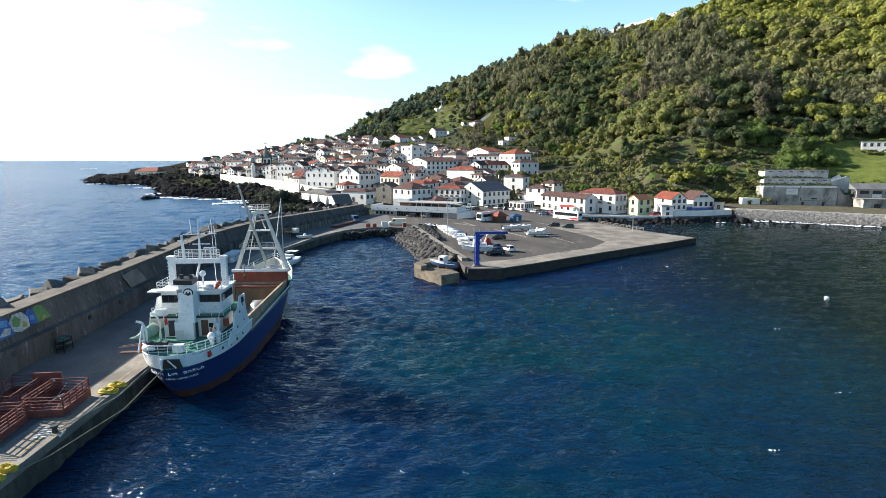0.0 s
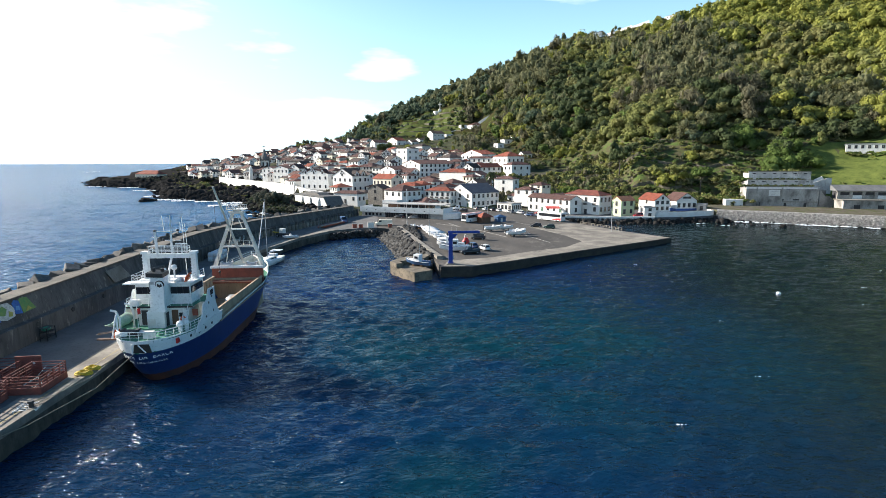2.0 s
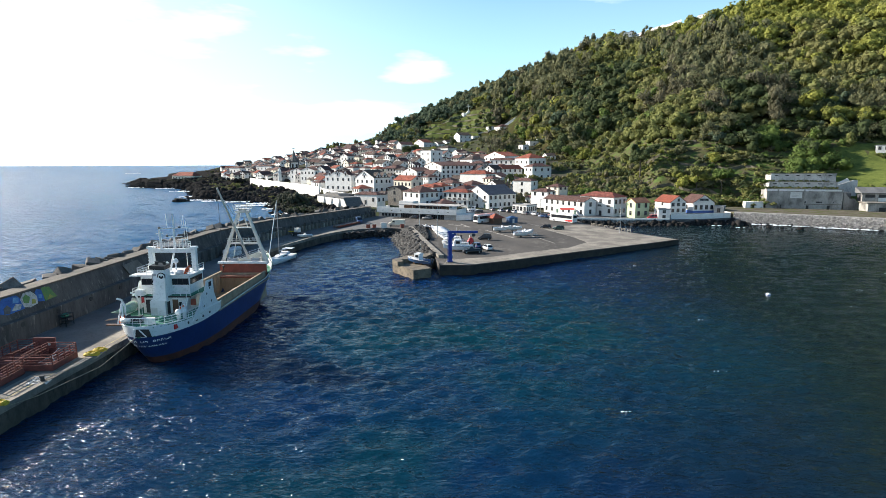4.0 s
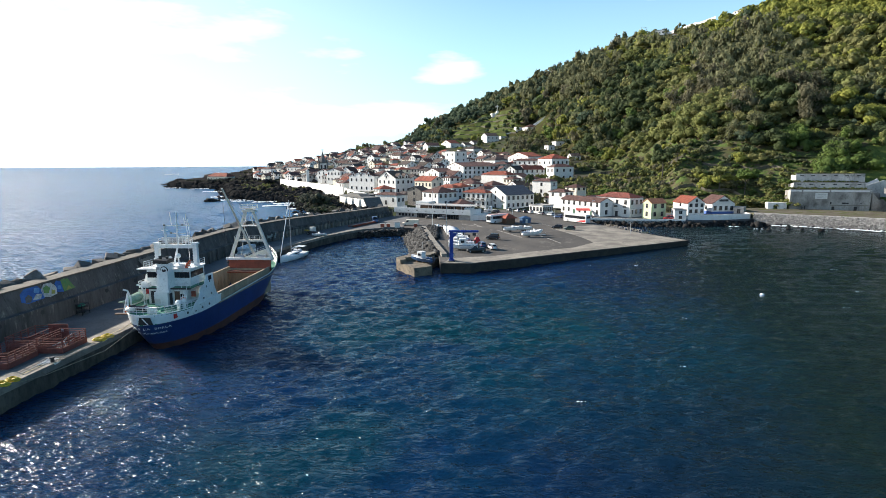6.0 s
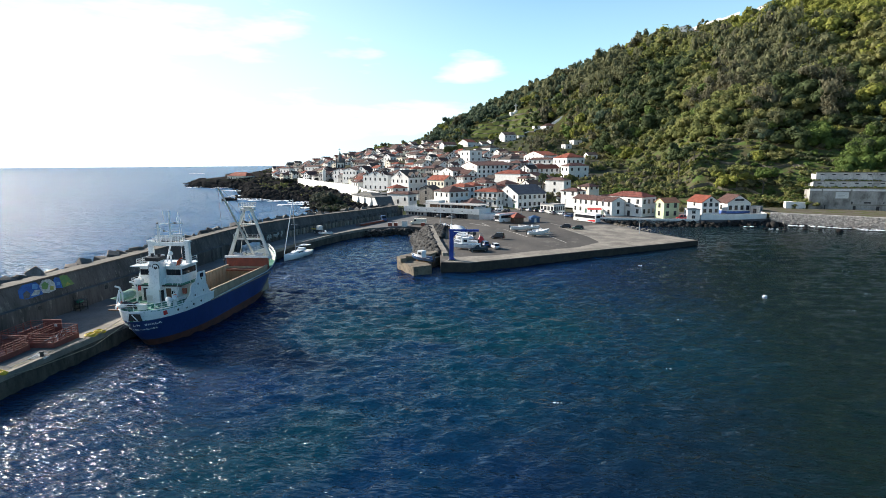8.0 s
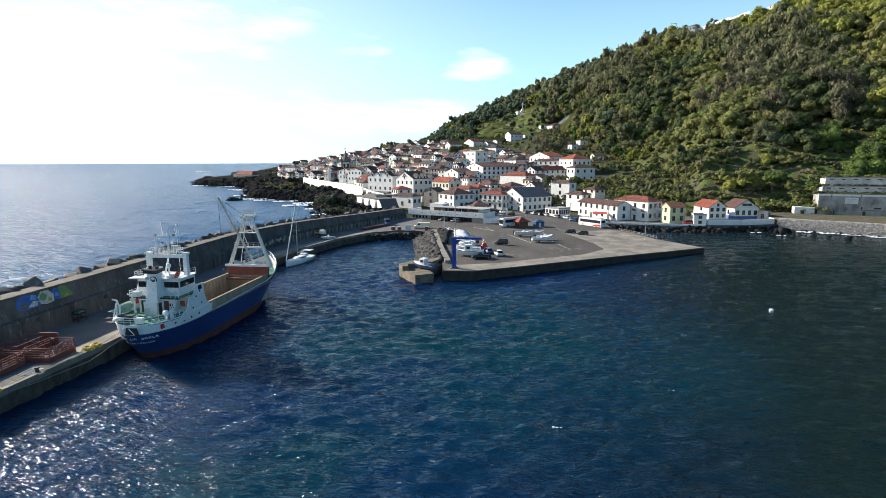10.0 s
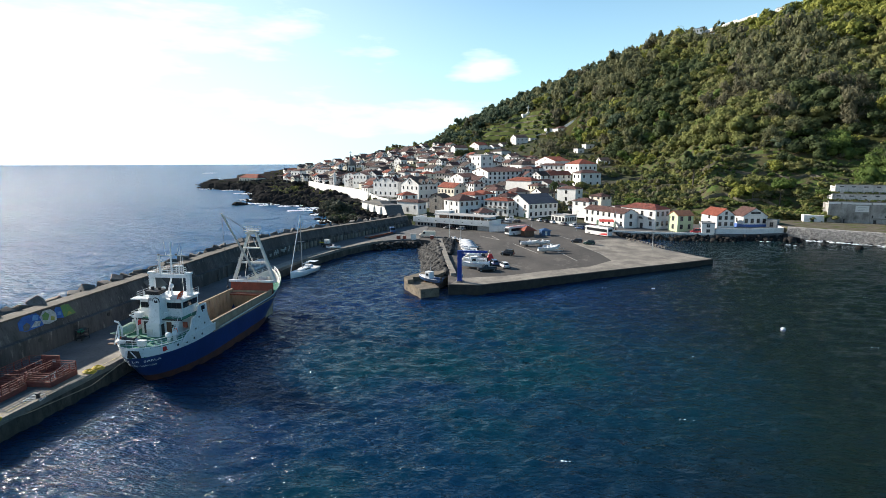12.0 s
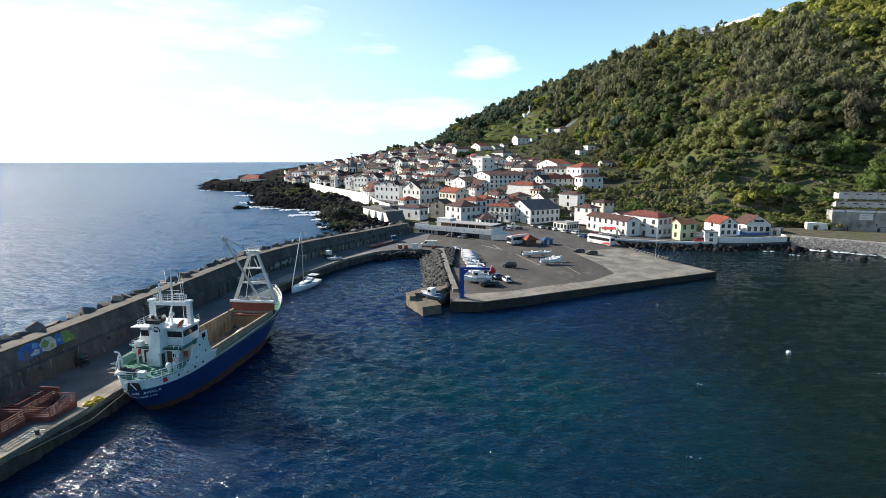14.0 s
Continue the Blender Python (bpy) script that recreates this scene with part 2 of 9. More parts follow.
M["orange"] = mat("orange lifebuoy plastic", (0.75, 0.12, 0.03), (0.65, 0.10, 0.03), 0.5, 0.6)
M["red_paint"] = mat("red enamel", (0.55, 0.03, 0.03), (0.45, 0.025, 0.025), 0.45, 0.8)
M["steel"] = mat("galvanised steel", (0.45, 0.46, 0.47), (0.36, 0.37, 0.38), 0.45, 0.6, metal=0.6)
M["rope"] = mat("mooring rope", (0.30, 0.27, 0.20), (0.22, 0.19, 0.14), 0.9, 0.3)
M["crate_red"] = mat("rusty red cage steel", (0.235, 0.066, 0.050), (0.140, 0.046, 0.038), 0.75, 0.8, 0.12, stain=(0.4, (0.07, 0.035, 0.028), (0.58, 0.78)))
M["yellow"] = mat("yellow tarpaulin", (0.62, 0.46, 0.04), (0.45, 0.32, 0.03), 0.7, 0.4)
M["crane_blue"] = mat("royal blue crane paint", (0.012, 0.05, 0.30), (0.010, 0.04, 0.24), 0.4, 1.2, 0.2, stain=(0.5, (0.10, 0.10, 0.14), (0.66, 0.85)))
M["boat_white"] = mat("white gelcoat", (0.80, 0.80, 0.79), (0.72, 0.72, 0.71), 0.3, 1.0, 0.2)
M["boat_blue"] = mat("blue boat paint", (0.05, 0.11, 0.22), (0.035, 0.08, 0.17), 0.45, 1.0)
M["wood"] = mat("varnished timber", (0.28, 0.15, 0.07), (0.20, 0.10, 0.05), 0.5, 0.5)
M["tarp"] = mat("pale boat cover", (0.66, 0.68, 0.70), (0.52, 0.54, 0.57), 0.8, 0.8, bump=0.03)
M["foam"] = mat("sea foam", (0.82, 0.85, 0.87), (0.62, 0.68, 0.72), 0.9, 0.8, 0.1)
M["soil"] = mat("grass and dry scrub", (0.040, 0.048, 0.018), (0.046, 0.036, 0.021), 0.95, 14.0, 1.2, bump=0.25, bscale=1.5, spec=0.0, stain=(22.0, (0.062, 0.075, 0.022), (0.52, 0.68)))
M["town"] = mat("town gardens and paving", (0.045, 0.060, 0.025), (0.085, 0.08, 0.065), 0.95, 9.0, 1.0, bump=0.1, bscale=1.0, spec=0.0)
M["grass"] = mat("bright mown grass", (0.150, 0.178, 0.048), (0.090, 0.115, 0.034), 0.95, 4.0, 0.6, bump=0.35, bscale=0.8, spec=0.0, stain=(3.0, (0.050, 0.078, 0.022), (0.56, 0.68)))
M["field"] = mat("rough hillside pasture", (0.088, 0.120, 0.036), (0.070, 0.076, 0.030), 0.95, 12.0, 1.6, bump=0.2, bscale=1.2, spec=0.0, stain=(7.0, (0.045, 0.066, 0.024), (0.52, 0.64)))
M["mural_blue"] = mat("mural deep blue", (0.05, 0.15, 0.42), (0.03, 0.09, 0.28), 0.85, 1.0, 0.15)
M["mural_sky"] = mat("mural sky blue", (0.16, 0.34, 0.55), (0.08, 0.22, 0.45), 0.85, 0.6, 0.1)
M["mural_green"] = mat("mural leaf green", (0.08, 0.22, 0.08), (0.16, 0.24, 0.07), 0.85, 0.8, 0.12)
M["mural_white"] = mat("mural off-white", (0.50, 0.51, 0.48), (0.26, 0.28, 0.27), 0.85, 0.5, 0.1)
M["mural_yellow"] = mat("mural ochre", (0.36, 0.34, 0.08), (0.22, 0.24, 0.06), 0.85, 0.5, 0.1)


def leaf_mat(name, col, col2, big=11.0):
    """Foliage that lets part of the light through its leaves."""
    m = mat(name, col, col2, 0.75, big, 1.3, spec=0.1, island=0.22, mix=(0.36, 0.64))
    n, l = m.node_tree.nodes, m.node_tree.links
    b = n["Principled BSDF"]
    t = n.new("ShaderNodeBsdfTranslucent")
    l.new(b.inputs["Base Color"].links[0].from_socket, t.inputs["Color"])
    x = n.new("ShaderNodeMixShader")
    x.inputs[0].default_value = 0.36
    l.new(b.outputs[0], x.inputs[1])
    l.new(t.outputs[0], x.inputs[2])
    l.new(x.outputs[0], n["Material Output"].inputs["Surface"])
    return m


# blue in these leaf colours is raised a little to stand in for haze
M["leaf_dark"] = leaf_mat("dark laurel foliage", (0.094, 0.121, 0.052), (0.060, 0.080, 0.039))
M["leaf_mid"] = leaf_mat("green woodland foliage", (0.226, 0.240, 0.080), (0.150, 0.165, 0.062))
# lime lifted and laurel darkened to add hillside light and shade by colour
M["leaf_lime"] = leaf_mat("yellow-green pittosporum foliage", (0.292, 0.300, 0.070), (0.192, 0.208, 0.054))
M["leaf_olive"] = leaf_mat("olive scrub foliage", (0.229, 0.224, 0.085), (0.153, 0.158, 0.065))
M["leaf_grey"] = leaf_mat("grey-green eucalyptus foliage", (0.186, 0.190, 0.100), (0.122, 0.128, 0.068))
M["leaf_brown"] = leaf_mat("brown wintry foliage", (0.172, 0.160, 0.098), (0.118, 0.114, 0.072))
M["leaf_fresh"] = leaf_mat("fresh green creeper foliage", (0.126, 0.180, 0.048), (0.086, 0.128, 0.037))
M["garden"] = mat("dry grass and dug garden soil", (0.074, 0.080, 0.036), (0.092, 0.074, 0.052), 0.95, 7.0, 0.7, bump=0.3, bscale=1.1, spec=0.0, stain=(5.0, (0.078, 0.116, 0.034), (0.46, 0.60)))
# far ridge trees carry the distance haze as a blue-green leaf tint
M["leaf_haze"] = leaf_mat("haze-tinted blue-green foliage", (0.120, 0.158, 0.098), (0.080, 0.110, 0.072))
M["leaf_scrub"] = leaf_mat("dark salt-burnt coastal scrub", (0.090, 0.096, 0.066), (0.054, 0.060, 0.046))
M["asbestos"] = mat("grey corrugated roof sheet", (0.17, 0.172, 0.172), (0.11, 0.112, 0.115), 0.9, 2.2, 0.25, streak=(1, 0.3, 1))
M["verge"] = mat("trodden dirt with thin grass", (0.150, 0.134, 0.108), (0.092, 0.082, 0.060), 0.95, 4.0, 0.5, bump=0.1, bscale=0.5, spec=0.0, stain=(5.0, (0.080, 0.096, 0.036), (0.50, 0.62)))
M["bark"] = mat("grey bark", (0.13, 0.11, 0.09), (0.08, 0.07, 0.055), 0.9, 0.5, 0.08, bump=0.02)

# the sea: deep blue water with ripples of three sizes and a few white crests
def sea_mat(name, deep_a, deep_b, rough, spec, caps, bumps, hill_reflection=None):
    m = bpy.data.materials.new(name)
    m.use_nodes = True
    n, l = m.node_tree.nodes, m.node_tree.links
    b = n["Principled BSDF"]
    b.inputs["IOR"].default_value, b.inputs["Specular IOR Level"].default_value = 1.333, spec
    # colours all reflections bluer than the sky they mirror
    b.inputs["Specular Tint"].default_value = (0.74, 0.90, 1.0, 1)
    tc = n.new("ShaderNodeTexCoord")

    def wtex(sc, stretch, detail, rg=0.55):
        mp = n.new("ShaderNodeMapping")
        mp.inputs["Rotation"].default_value, mp.inputs["Scale"].default_value = (0, 0, radians(8)), stretch
        l.new(tc.outputs["Object"], mp.inputs["Vector"])
        t = n.new("ShaderNodeTexNoise")
        t.inputs["Scale"].default_value, t.inputs["Detail"].default_value, t.inputs["Roughness"].default_value = sc, detail, rg
        l.new(mp.outputs[0], t.inputs["Vector"])
        return t.outputs[0]

    def wramp(fac, lo, hi, a=0.0, c=1.0):
        r = n.new("ShaderNodeMapRange")
        r.inputs[1].default_value, r.inputs[2].default_value, r.inputs[3].default_value, r.inputs[4].default_value = lo, hi, a, c
        l.new(fac, r.inputs[0])
        return r.outputs[0]

    def wblend(fac, a, c):
        x = n.new("ShaderNodeMixRGB")
        l.new(fac, x.inputs[0])
        for k, v in ((1, a), (2, c)):
            if isinstance(v, tuple):
                x.inputs[k].default_value = (*v, 1)
            else:
                l.new(v, x.inputs[k])
        return x.outputs[0]

    b.subsurface_method = "BURLEY"
    b.inputs["Subsurface Weight"].default_value, b.inputs["Subsurface Scale"].default_value = 1.0, 9.0
    b.inputs["Subsurface Radius"].default_value = (0.5, 0.9, 1.0)
    deep = wblend(wramp(wtex(0.02, (1, 1, 1), 3.0), 0.38, 0.62), deep_a, deep_b)
    # the hill's dark reflection is blended into the water colour towards the east
    if hill_reflection:
        sp = n.new("ShaderNodeSeparateXYZ")
        l.new(tc.outputs["Object"], sp.inputs[0])
        east = n.new("ShaderNodeMath")
        east.operation = "MULTIPLY_ADD"
        l.new(sp.outputs[1], east.inputs[0])
        east.inputs[1].default_value = -0.25
        l.new(sp.outputs[0], east.inputs[2])
        deep = wblend(wramp(east.outputs[0], -8.0, 30.0), deep, hill_reflection)
        # pale sand under the middle of the basin and near its mouth
        for place, size, most in (((-0.09, -1.55, 0.0), (1 / 46, 1 / 40, 0.0), 1.0), ((0.55, -1.20, 0.0), (1 / 20, 1 / 20, 0.0), 0.8)):
            mp = n.new("ShaderNodeMapping")
            mp.inputs["Location"].default_value, mp.inputs["Scale"].default_value = place, size
            l.new(tc.outputs["Object"], mp.inputs["Vector"])
            ball = n.new("ShaderNodeTexGradient")
            ball.gradient_type = "SPHERICAL"
            l.new(mp.outputs[0], ball.inputs["Vector"])
            loose = n.new("ShaderNodeMath")
            loose.operation = "MULTIPLY"
            l.new(ball.outputs["Fac"], loose.inputs[0])
            l.new(wramp(wtex(0.045, (1, 1, 1), 3.0), 0.36, 0.60, 0.25, 1.0), loose.inputs[1])
            deep = wblend(wramp(loose.outputs[0], 0.0, 0.6, 0.0, most), deep, (0.0016, 0.0265, 0.0400))
    crest = wramp(wtex(0.5, (0.6, 1.6, 1), 8.0, 0.72), *caps)
    l.new(wblend(crest, deep, (0.70, 0.76, 0.80)), b.inputs["Base Color"])
    l.new(wramp(crest, 0, 1, rough, 0.8), b.inputs["Roughness"])
    last = None
    for sc, dist, detail in bumps:
        bp = n.new("ShaderNodeBump")
        bp.inputs["Distance"].default_value = dist
        l.new(wtex(sc, (0.55, 1.4, 1), detail, 0.6), bp.inputs["Height"])
        if last:
            l.new(last, bp.inputs["Normal"])
        last = bp.outputs[0]
    l.new(last, b.inputs["Normal"])
    return m


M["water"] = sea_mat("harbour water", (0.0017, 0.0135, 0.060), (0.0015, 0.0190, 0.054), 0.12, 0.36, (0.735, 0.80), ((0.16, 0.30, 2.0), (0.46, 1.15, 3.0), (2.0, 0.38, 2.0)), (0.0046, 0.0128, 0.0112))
# lifted blue base stands in for sky reflected by rough sea
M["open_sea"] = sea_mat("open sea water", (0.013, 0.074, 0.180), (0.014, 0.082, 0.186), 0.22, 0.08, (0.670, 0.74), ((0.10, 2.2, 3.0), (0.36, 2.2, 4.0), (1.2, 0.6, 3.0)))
M["canvas_green"] = mat("pale green boat canvas", (0.34, 0.48, 0.38), (0.24, 0.36, 0.28), 0.85, 0.8, 0.12, bump=0.03)


# ---- geometry helpers ----
class Geo:
    """Points and faces gathered for one mesh."""

    def __init__(self):
        self.v, self.f = [], []

    def add(self, pts, faces):
        k = len(self.v)
        self.v += [tuple(p) for p in pts]
        self.f += [tuple(i + k for i in f) for f in faces]
        return self

    def box(self, x0, x1, y0, y1, z0, z1, m=None):
        p = [Vector((x, y, z)) for z in (z0, z1) for x, y in ((x0, y0), (x1, y0), (x1, y1), (x0, y1))]
        if m:
            p = [m @ q for q in p]
        return self.add(p, ((3, 2, 1, 0), (4, 5, 6, 7), (0, 1, 5, 4), (1, 2, 6, 5), (2, 3, 7, 6), (3, 0, 4, 7)))

    def prism(self, poly, z0, z1, m=None):
        n = len(poly)
        p = [Vector((x, y, z)) for z in (z0, z1) for x, y in poly]
        if m:
            p = [m @ q for q in p]
        return self.add(p, [tuple(range(n - 1, -1, -1)), tuple(range(n, 2 * n))] + [(i, (i + 1) % n, n + (i + 1) % n, n + i) for i in range(n)])

    def cyl(self, a, b, r0, r1=None, n=8):
        a, b = Vector(a), Vector(b)
        r1 = r0 if r1 is None else r1
        q = (b - a).to_track_quat("Z", "Y")
        p = [c + q @ Vector((r * math.cos(2 * math.pi * i / n), r * math.sin(2 * math.pi * i / n), 0)) for c, r in ((a, r0), (b, r1)) for i in range(n)]
        return self.add(p, [tuple(range(n - 1, -1, -1)), tuple(range(n, 2 * n))] + [(i, (i + 1) % n, n + (i + 1) % n, n + i) for i in range(n)])

    def line(self, pts, r, n=5):
        for a, b in zip(pts, pts[1:]):
            self.cyl(a, b, r, n=n)
        return self

    def loft(self, rings, closed=True, caps=True):
        k = len(rings[0])
        fs = []
        for i in range(len(rings) - 1):
            for j in range(k if closed else k - 1):
                fs.append((i * k + j, i * k + (j + 1) % k, (i + 1) * k + (j + 1) % k, (i + 1) * k + j))
        if caps:
            fs += [tuple(range(k - 1, -1, -1)), tuple((len(rings) - 1) * k + j for j in range(k))]
        return self.add([p for r in rings for p in r], fs)

    def ball(self, c, r, n=8, s=(1, 1, 1)):
        rings = []
        for i in range(1, n // 2 + 1):
            t = math.pi * i / (n // 2 + 1)
            rings.append([(c[0] + r * s[0] * math.sin(t) * math.cos(2 * math.pi * j / n), c[1] + r * s[1] * math.sin(t) * math.sin(2 * math.pi * j / n), c[2] - r * s[2] * math.cos(t)) for j in range(n)])
        return self.loft(rings)

    def mesh(self, name, material=None, smooth=False):
        me = bpy.data.meshes.new(name)
        me.from_pydata(self.v, [], self.f)
        if material:
            me.materials.append(M[material])
        if smooth:
            me.polygons.foreach_set("use_smooth", [True] * len(me.polygons))
        me.update()
        return me


def fix(me):
    """Turns all faces outwards."""
    bm = bmesh.new()
    bm.from_mesh(me)
    bmesh.ops.recalc_face_normals(bm, faces=bm.faces)
    bm.to_mesh(me)
    bm.free()
    return me


def thing(name, m, label, category, group="", kind=""):
    ob = new(name)
    ob.empty_display_size = 0.2
    ob.matrix_world = m
    return tagged(ob, label, category, group, kind)


def part(name, geo, material, parent, label="", smooth=False, m=None):
    """Links a mesh as one object under a thing or a part."""
    me = geo if isinstance(geo, bpy.types.Mesh) else fix(geo.mesh(name, material, smooth))
    ob = new(name, me)
    ob.parent = parent
    if m is not None:
        ob.matrix_basis = m
    if label:
        ob["label"] = label
    return ob


def setting(name, geo, material, label, category, kind="structure", smooth=False, outward=True):
    me = geo.mesh(name, material, smooth)
    return tagged(new(name, fix(me) if outward else me), label, category, "", kind)


def array_mesh(name, v, f, materials, smooth=False, idx=None):
    """A mesh from numpy arrays of points and of three- or four-sided faces."""
    me = bpy.data.meshes.new(name)
    k = f.shape[1]
    me.vertices.add(len(v))
    me.vertices.foreach_set("co", np.ascontiguousarray(v, dtype=np.float32).ravel())
    me.loops.add(f.size)
    me.loops.foreach_set("vertex_index", np.ascontiguousarray(f, dtype=np.int32).ravel())
    me.polygons.add(len(f))
    me.polygons.foreach_set("loop_start", np.arange(0, f.size, k, dtype=np.int32))
    me.polygons.foreach_set("loop_total", np.full(len(f), k, dtype=np.int32))
    for m in materials:
        me.materials.append(M[m])
    if idx is not None:
        me.polygons.foreach_set("material_index", np.ascontiguousarray(idx, dtype=np.int32))
    if smooth:
        me.polygons.foreach_set("use_smooth", np.ones(len(f), dtype=bool))
    me.update(calc_edges=True)
    me.validate()
    return me


def strip(poly, profile):
    """Sweeps a profile of (sideways, up) along a polyline in plan, mitred; sideways is to the left of the way."""
    pts = [Vector((x, y, 0)) for x, y in poly]
    rings = []
    for i, p in enumerate(pts):
        a = (pts[i] - pts[i - 1]).normalized() if i else (pts[1] - pts[0]).normalized()
        c = (pts[i + 1] - pts[i]).normalized() if i + 1 < len(pts) else a
        t = (a + c).normalized()
        nrm = Vector((-t.y, t.x, 0)) / max(0.5, t.dot(a))
        rings.append([p + nrm * s + Vector((0, 0, z)) for s, z in profile])
    return Geo().loft(rings)


def bend(poly, step=4.0):
    """A smooth curve through the corners of a polyline."""
    out = []
    for i in range(len(poly) - 1):
        p0, p1, p2, p3 = (Vector(poly[min(max(j, 0), len(poly) - 1)]) for j in (i - 1, i, i + 1, i + 2))
        k = max(1, int((p2 - p1).length / step))
        for j in range(k):
            t = j / k
            out.append(0.5 * (2 * p1 + (p2 - p0) * t + (2 * p0 - 5 * p1 + 4 * p2 - p3) * t * t + (3 * p1 - p0 - 3 * p2 + p3) * t ** 3))
    out.append(Vector(poly[-1]))
    return [(p.x, p.y) for p in out]


# ---- sea ----
def steps(marks):
    """Grid lines whose spacing goes from mark to mark."""
    out, x = [], marks[0][0]
    while x < marks[-1][0]:
        out.append(x)
        x += float(np.interp(x, [k[0] for k in marks], [k[1] for k in marks]))
    return np.array(out)


xs = steps(((-15000, 1500), (-4800, 400), (-1500, 120), (-700, 20), (-440, 5.0), (-75, 1.9), (-60, 0.57), (30, 0.57), (120, 1.2), (240, 6), (700, 60), (4800, 500), (12000, 1500)))
ys = steps(((-3000, 400), (-300, 40), (6, 2), (14, 0.44), (70, 0.56), (130, 0.9), (230, 2.2), (420, 3.0), (640, 4), (1200, 25), (2400, 120), (4850, 300), (15000, 1500)))
gx, gy = np.meshgrid(xs, ys)
cell = np.maximum(np.gradient(xs)[None, :], np.gradient(ys)[:, None])
gz = np.zeros_like(gx)
rng = np.random.default_rng(7)
calm = 0.75 + 0.25 * np.sin(0.031 * gx + 1.0 + 0.6 * np.sin(0.023 * gy)) * np.sin(0.027 * gy + 0.4)
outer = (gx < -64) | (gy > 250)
for length, amp, spread in ((9.0, 0.016, 0.4), (5.2, 0.023, 0.45), (3.3, 0.031, 0.5), (2.2, 0.030, 0.55), (1.55, 0.030, 0.6), (1.1, 0.029, 0.75)):
    for i in range(6):
        a = radians(98) + rng.normal() * spread
        k = 2 * np.pi / (length * rng.uniform(0.8, 1.25))
        bow = 0.9 * np.sin(0.05 * gx + 0.07 * gy * rng.normal()) + 0.7 * np.sin(0.11 * gy - 0.13 * gx * rng.normal())
        wave = np.sin(k * (gx * np.cos(a) + gy * np.sin(a)) + rng.uniform(0, 6.3) + bow)
        gz += 1.45 * amp * calm * np.where(outer & (length > 3), 4.0, 1.0) * (1.7 * (0.5 + 0.5 * wave) ** 1.9 - 0.65) * np.clip(1.6 - 2.6 * cell / length, 0, 1)
ny, nx = gx.shape
ix = np.arange(ny * nx).reshape(ny, nx)
quads = np.stack([ix[:-1, :-1], ix[:-1, 1:], ix[1:, 1:], ix[1:, :-1]], -1).reshape(-1, 4)
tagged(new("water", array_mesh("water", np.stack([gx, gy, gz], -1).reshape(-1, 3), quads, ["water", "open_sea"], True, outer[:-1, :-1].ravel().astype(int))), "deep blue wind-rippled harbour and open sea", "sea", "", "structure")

# ---- the island: shore, town slope and steep hill, by the bearing from the harbour mouth ----
OX, OY, EYE = -17.4, -6.4, 25.2
AZ = (-31, -29.8, -26, -22.7, -19.2, -14.9, -10.5, -5.9, -2.4, 2, 6.4, 9.3, 12.2, 17.9, 23.4, 29.9, 41.8, 58, 80)
SHORE_AZ = (-31, -30.4, -29.9, -28, -25.4, -24.5, -24.0, -21, -18, -16.2, -14.9, -12.5, -10.5, -5.9, 9.3, 12.2, 17.9, 23.4, 29.9, 41.8, 58, 80)
SHORE = (2400, 1100, 655, 612, 580, 510, 402, 378, 360, 338, 283, 245, 222, 205, 205, 208, 217, 214, 254, 264, 278, 290)
FOOT = (1150, 730, 690, 670, 700, 720, 750, 760, 770, 780, 750, 600, 480, 380, 300, 298, 304, 312, 320)
FOOTZ = (4, 6, 9, 15, 21, 31, 42, 50, 56, 59, 66, 45, 29, 20, 9, 4, 5, 8, 10)
CREST = (1250, 850, 830, 800, 880, 1000, 1150, 1250, 1300, 1250, 1100, 1050, 1000, 900, 850, 800, 760, 740, 740)
CRESTT = (-0.024, -0.023, -0.018, -0.009, -0.003, 0.003, 0.014, 0.061, 0.087, 0.12, 0.151, 0.166, 0.182, 0.208, 0.224, 0.238, 0.247, 0.25, 0.25)


def wander(x, y, size, seed=0.0):
    return noise.fractal((x / size, y / size, seed), 1.0, 2.0, 4)


# distance of the old town's sea wall by bearing: low lava in front of it, the town behind
WALL_AZ, WALL_D = (-31, -28, -24, -19.7, -16.9, -12.9, -11.9), (700, 590, 566, 541, 456, 383, 323)


def ground_z(x, y):
    """Height of the island at a place; past the low headland it falls back into the sea."""
    z, a, d = shape_z(x, y)
    back = float(np.interp(a, (-31, -28, -25.5, -23), (720, 745, 900, 2600)))
    return -3 + (z + 3) * min(max(1 - (d - back) / 26, 0), 1)


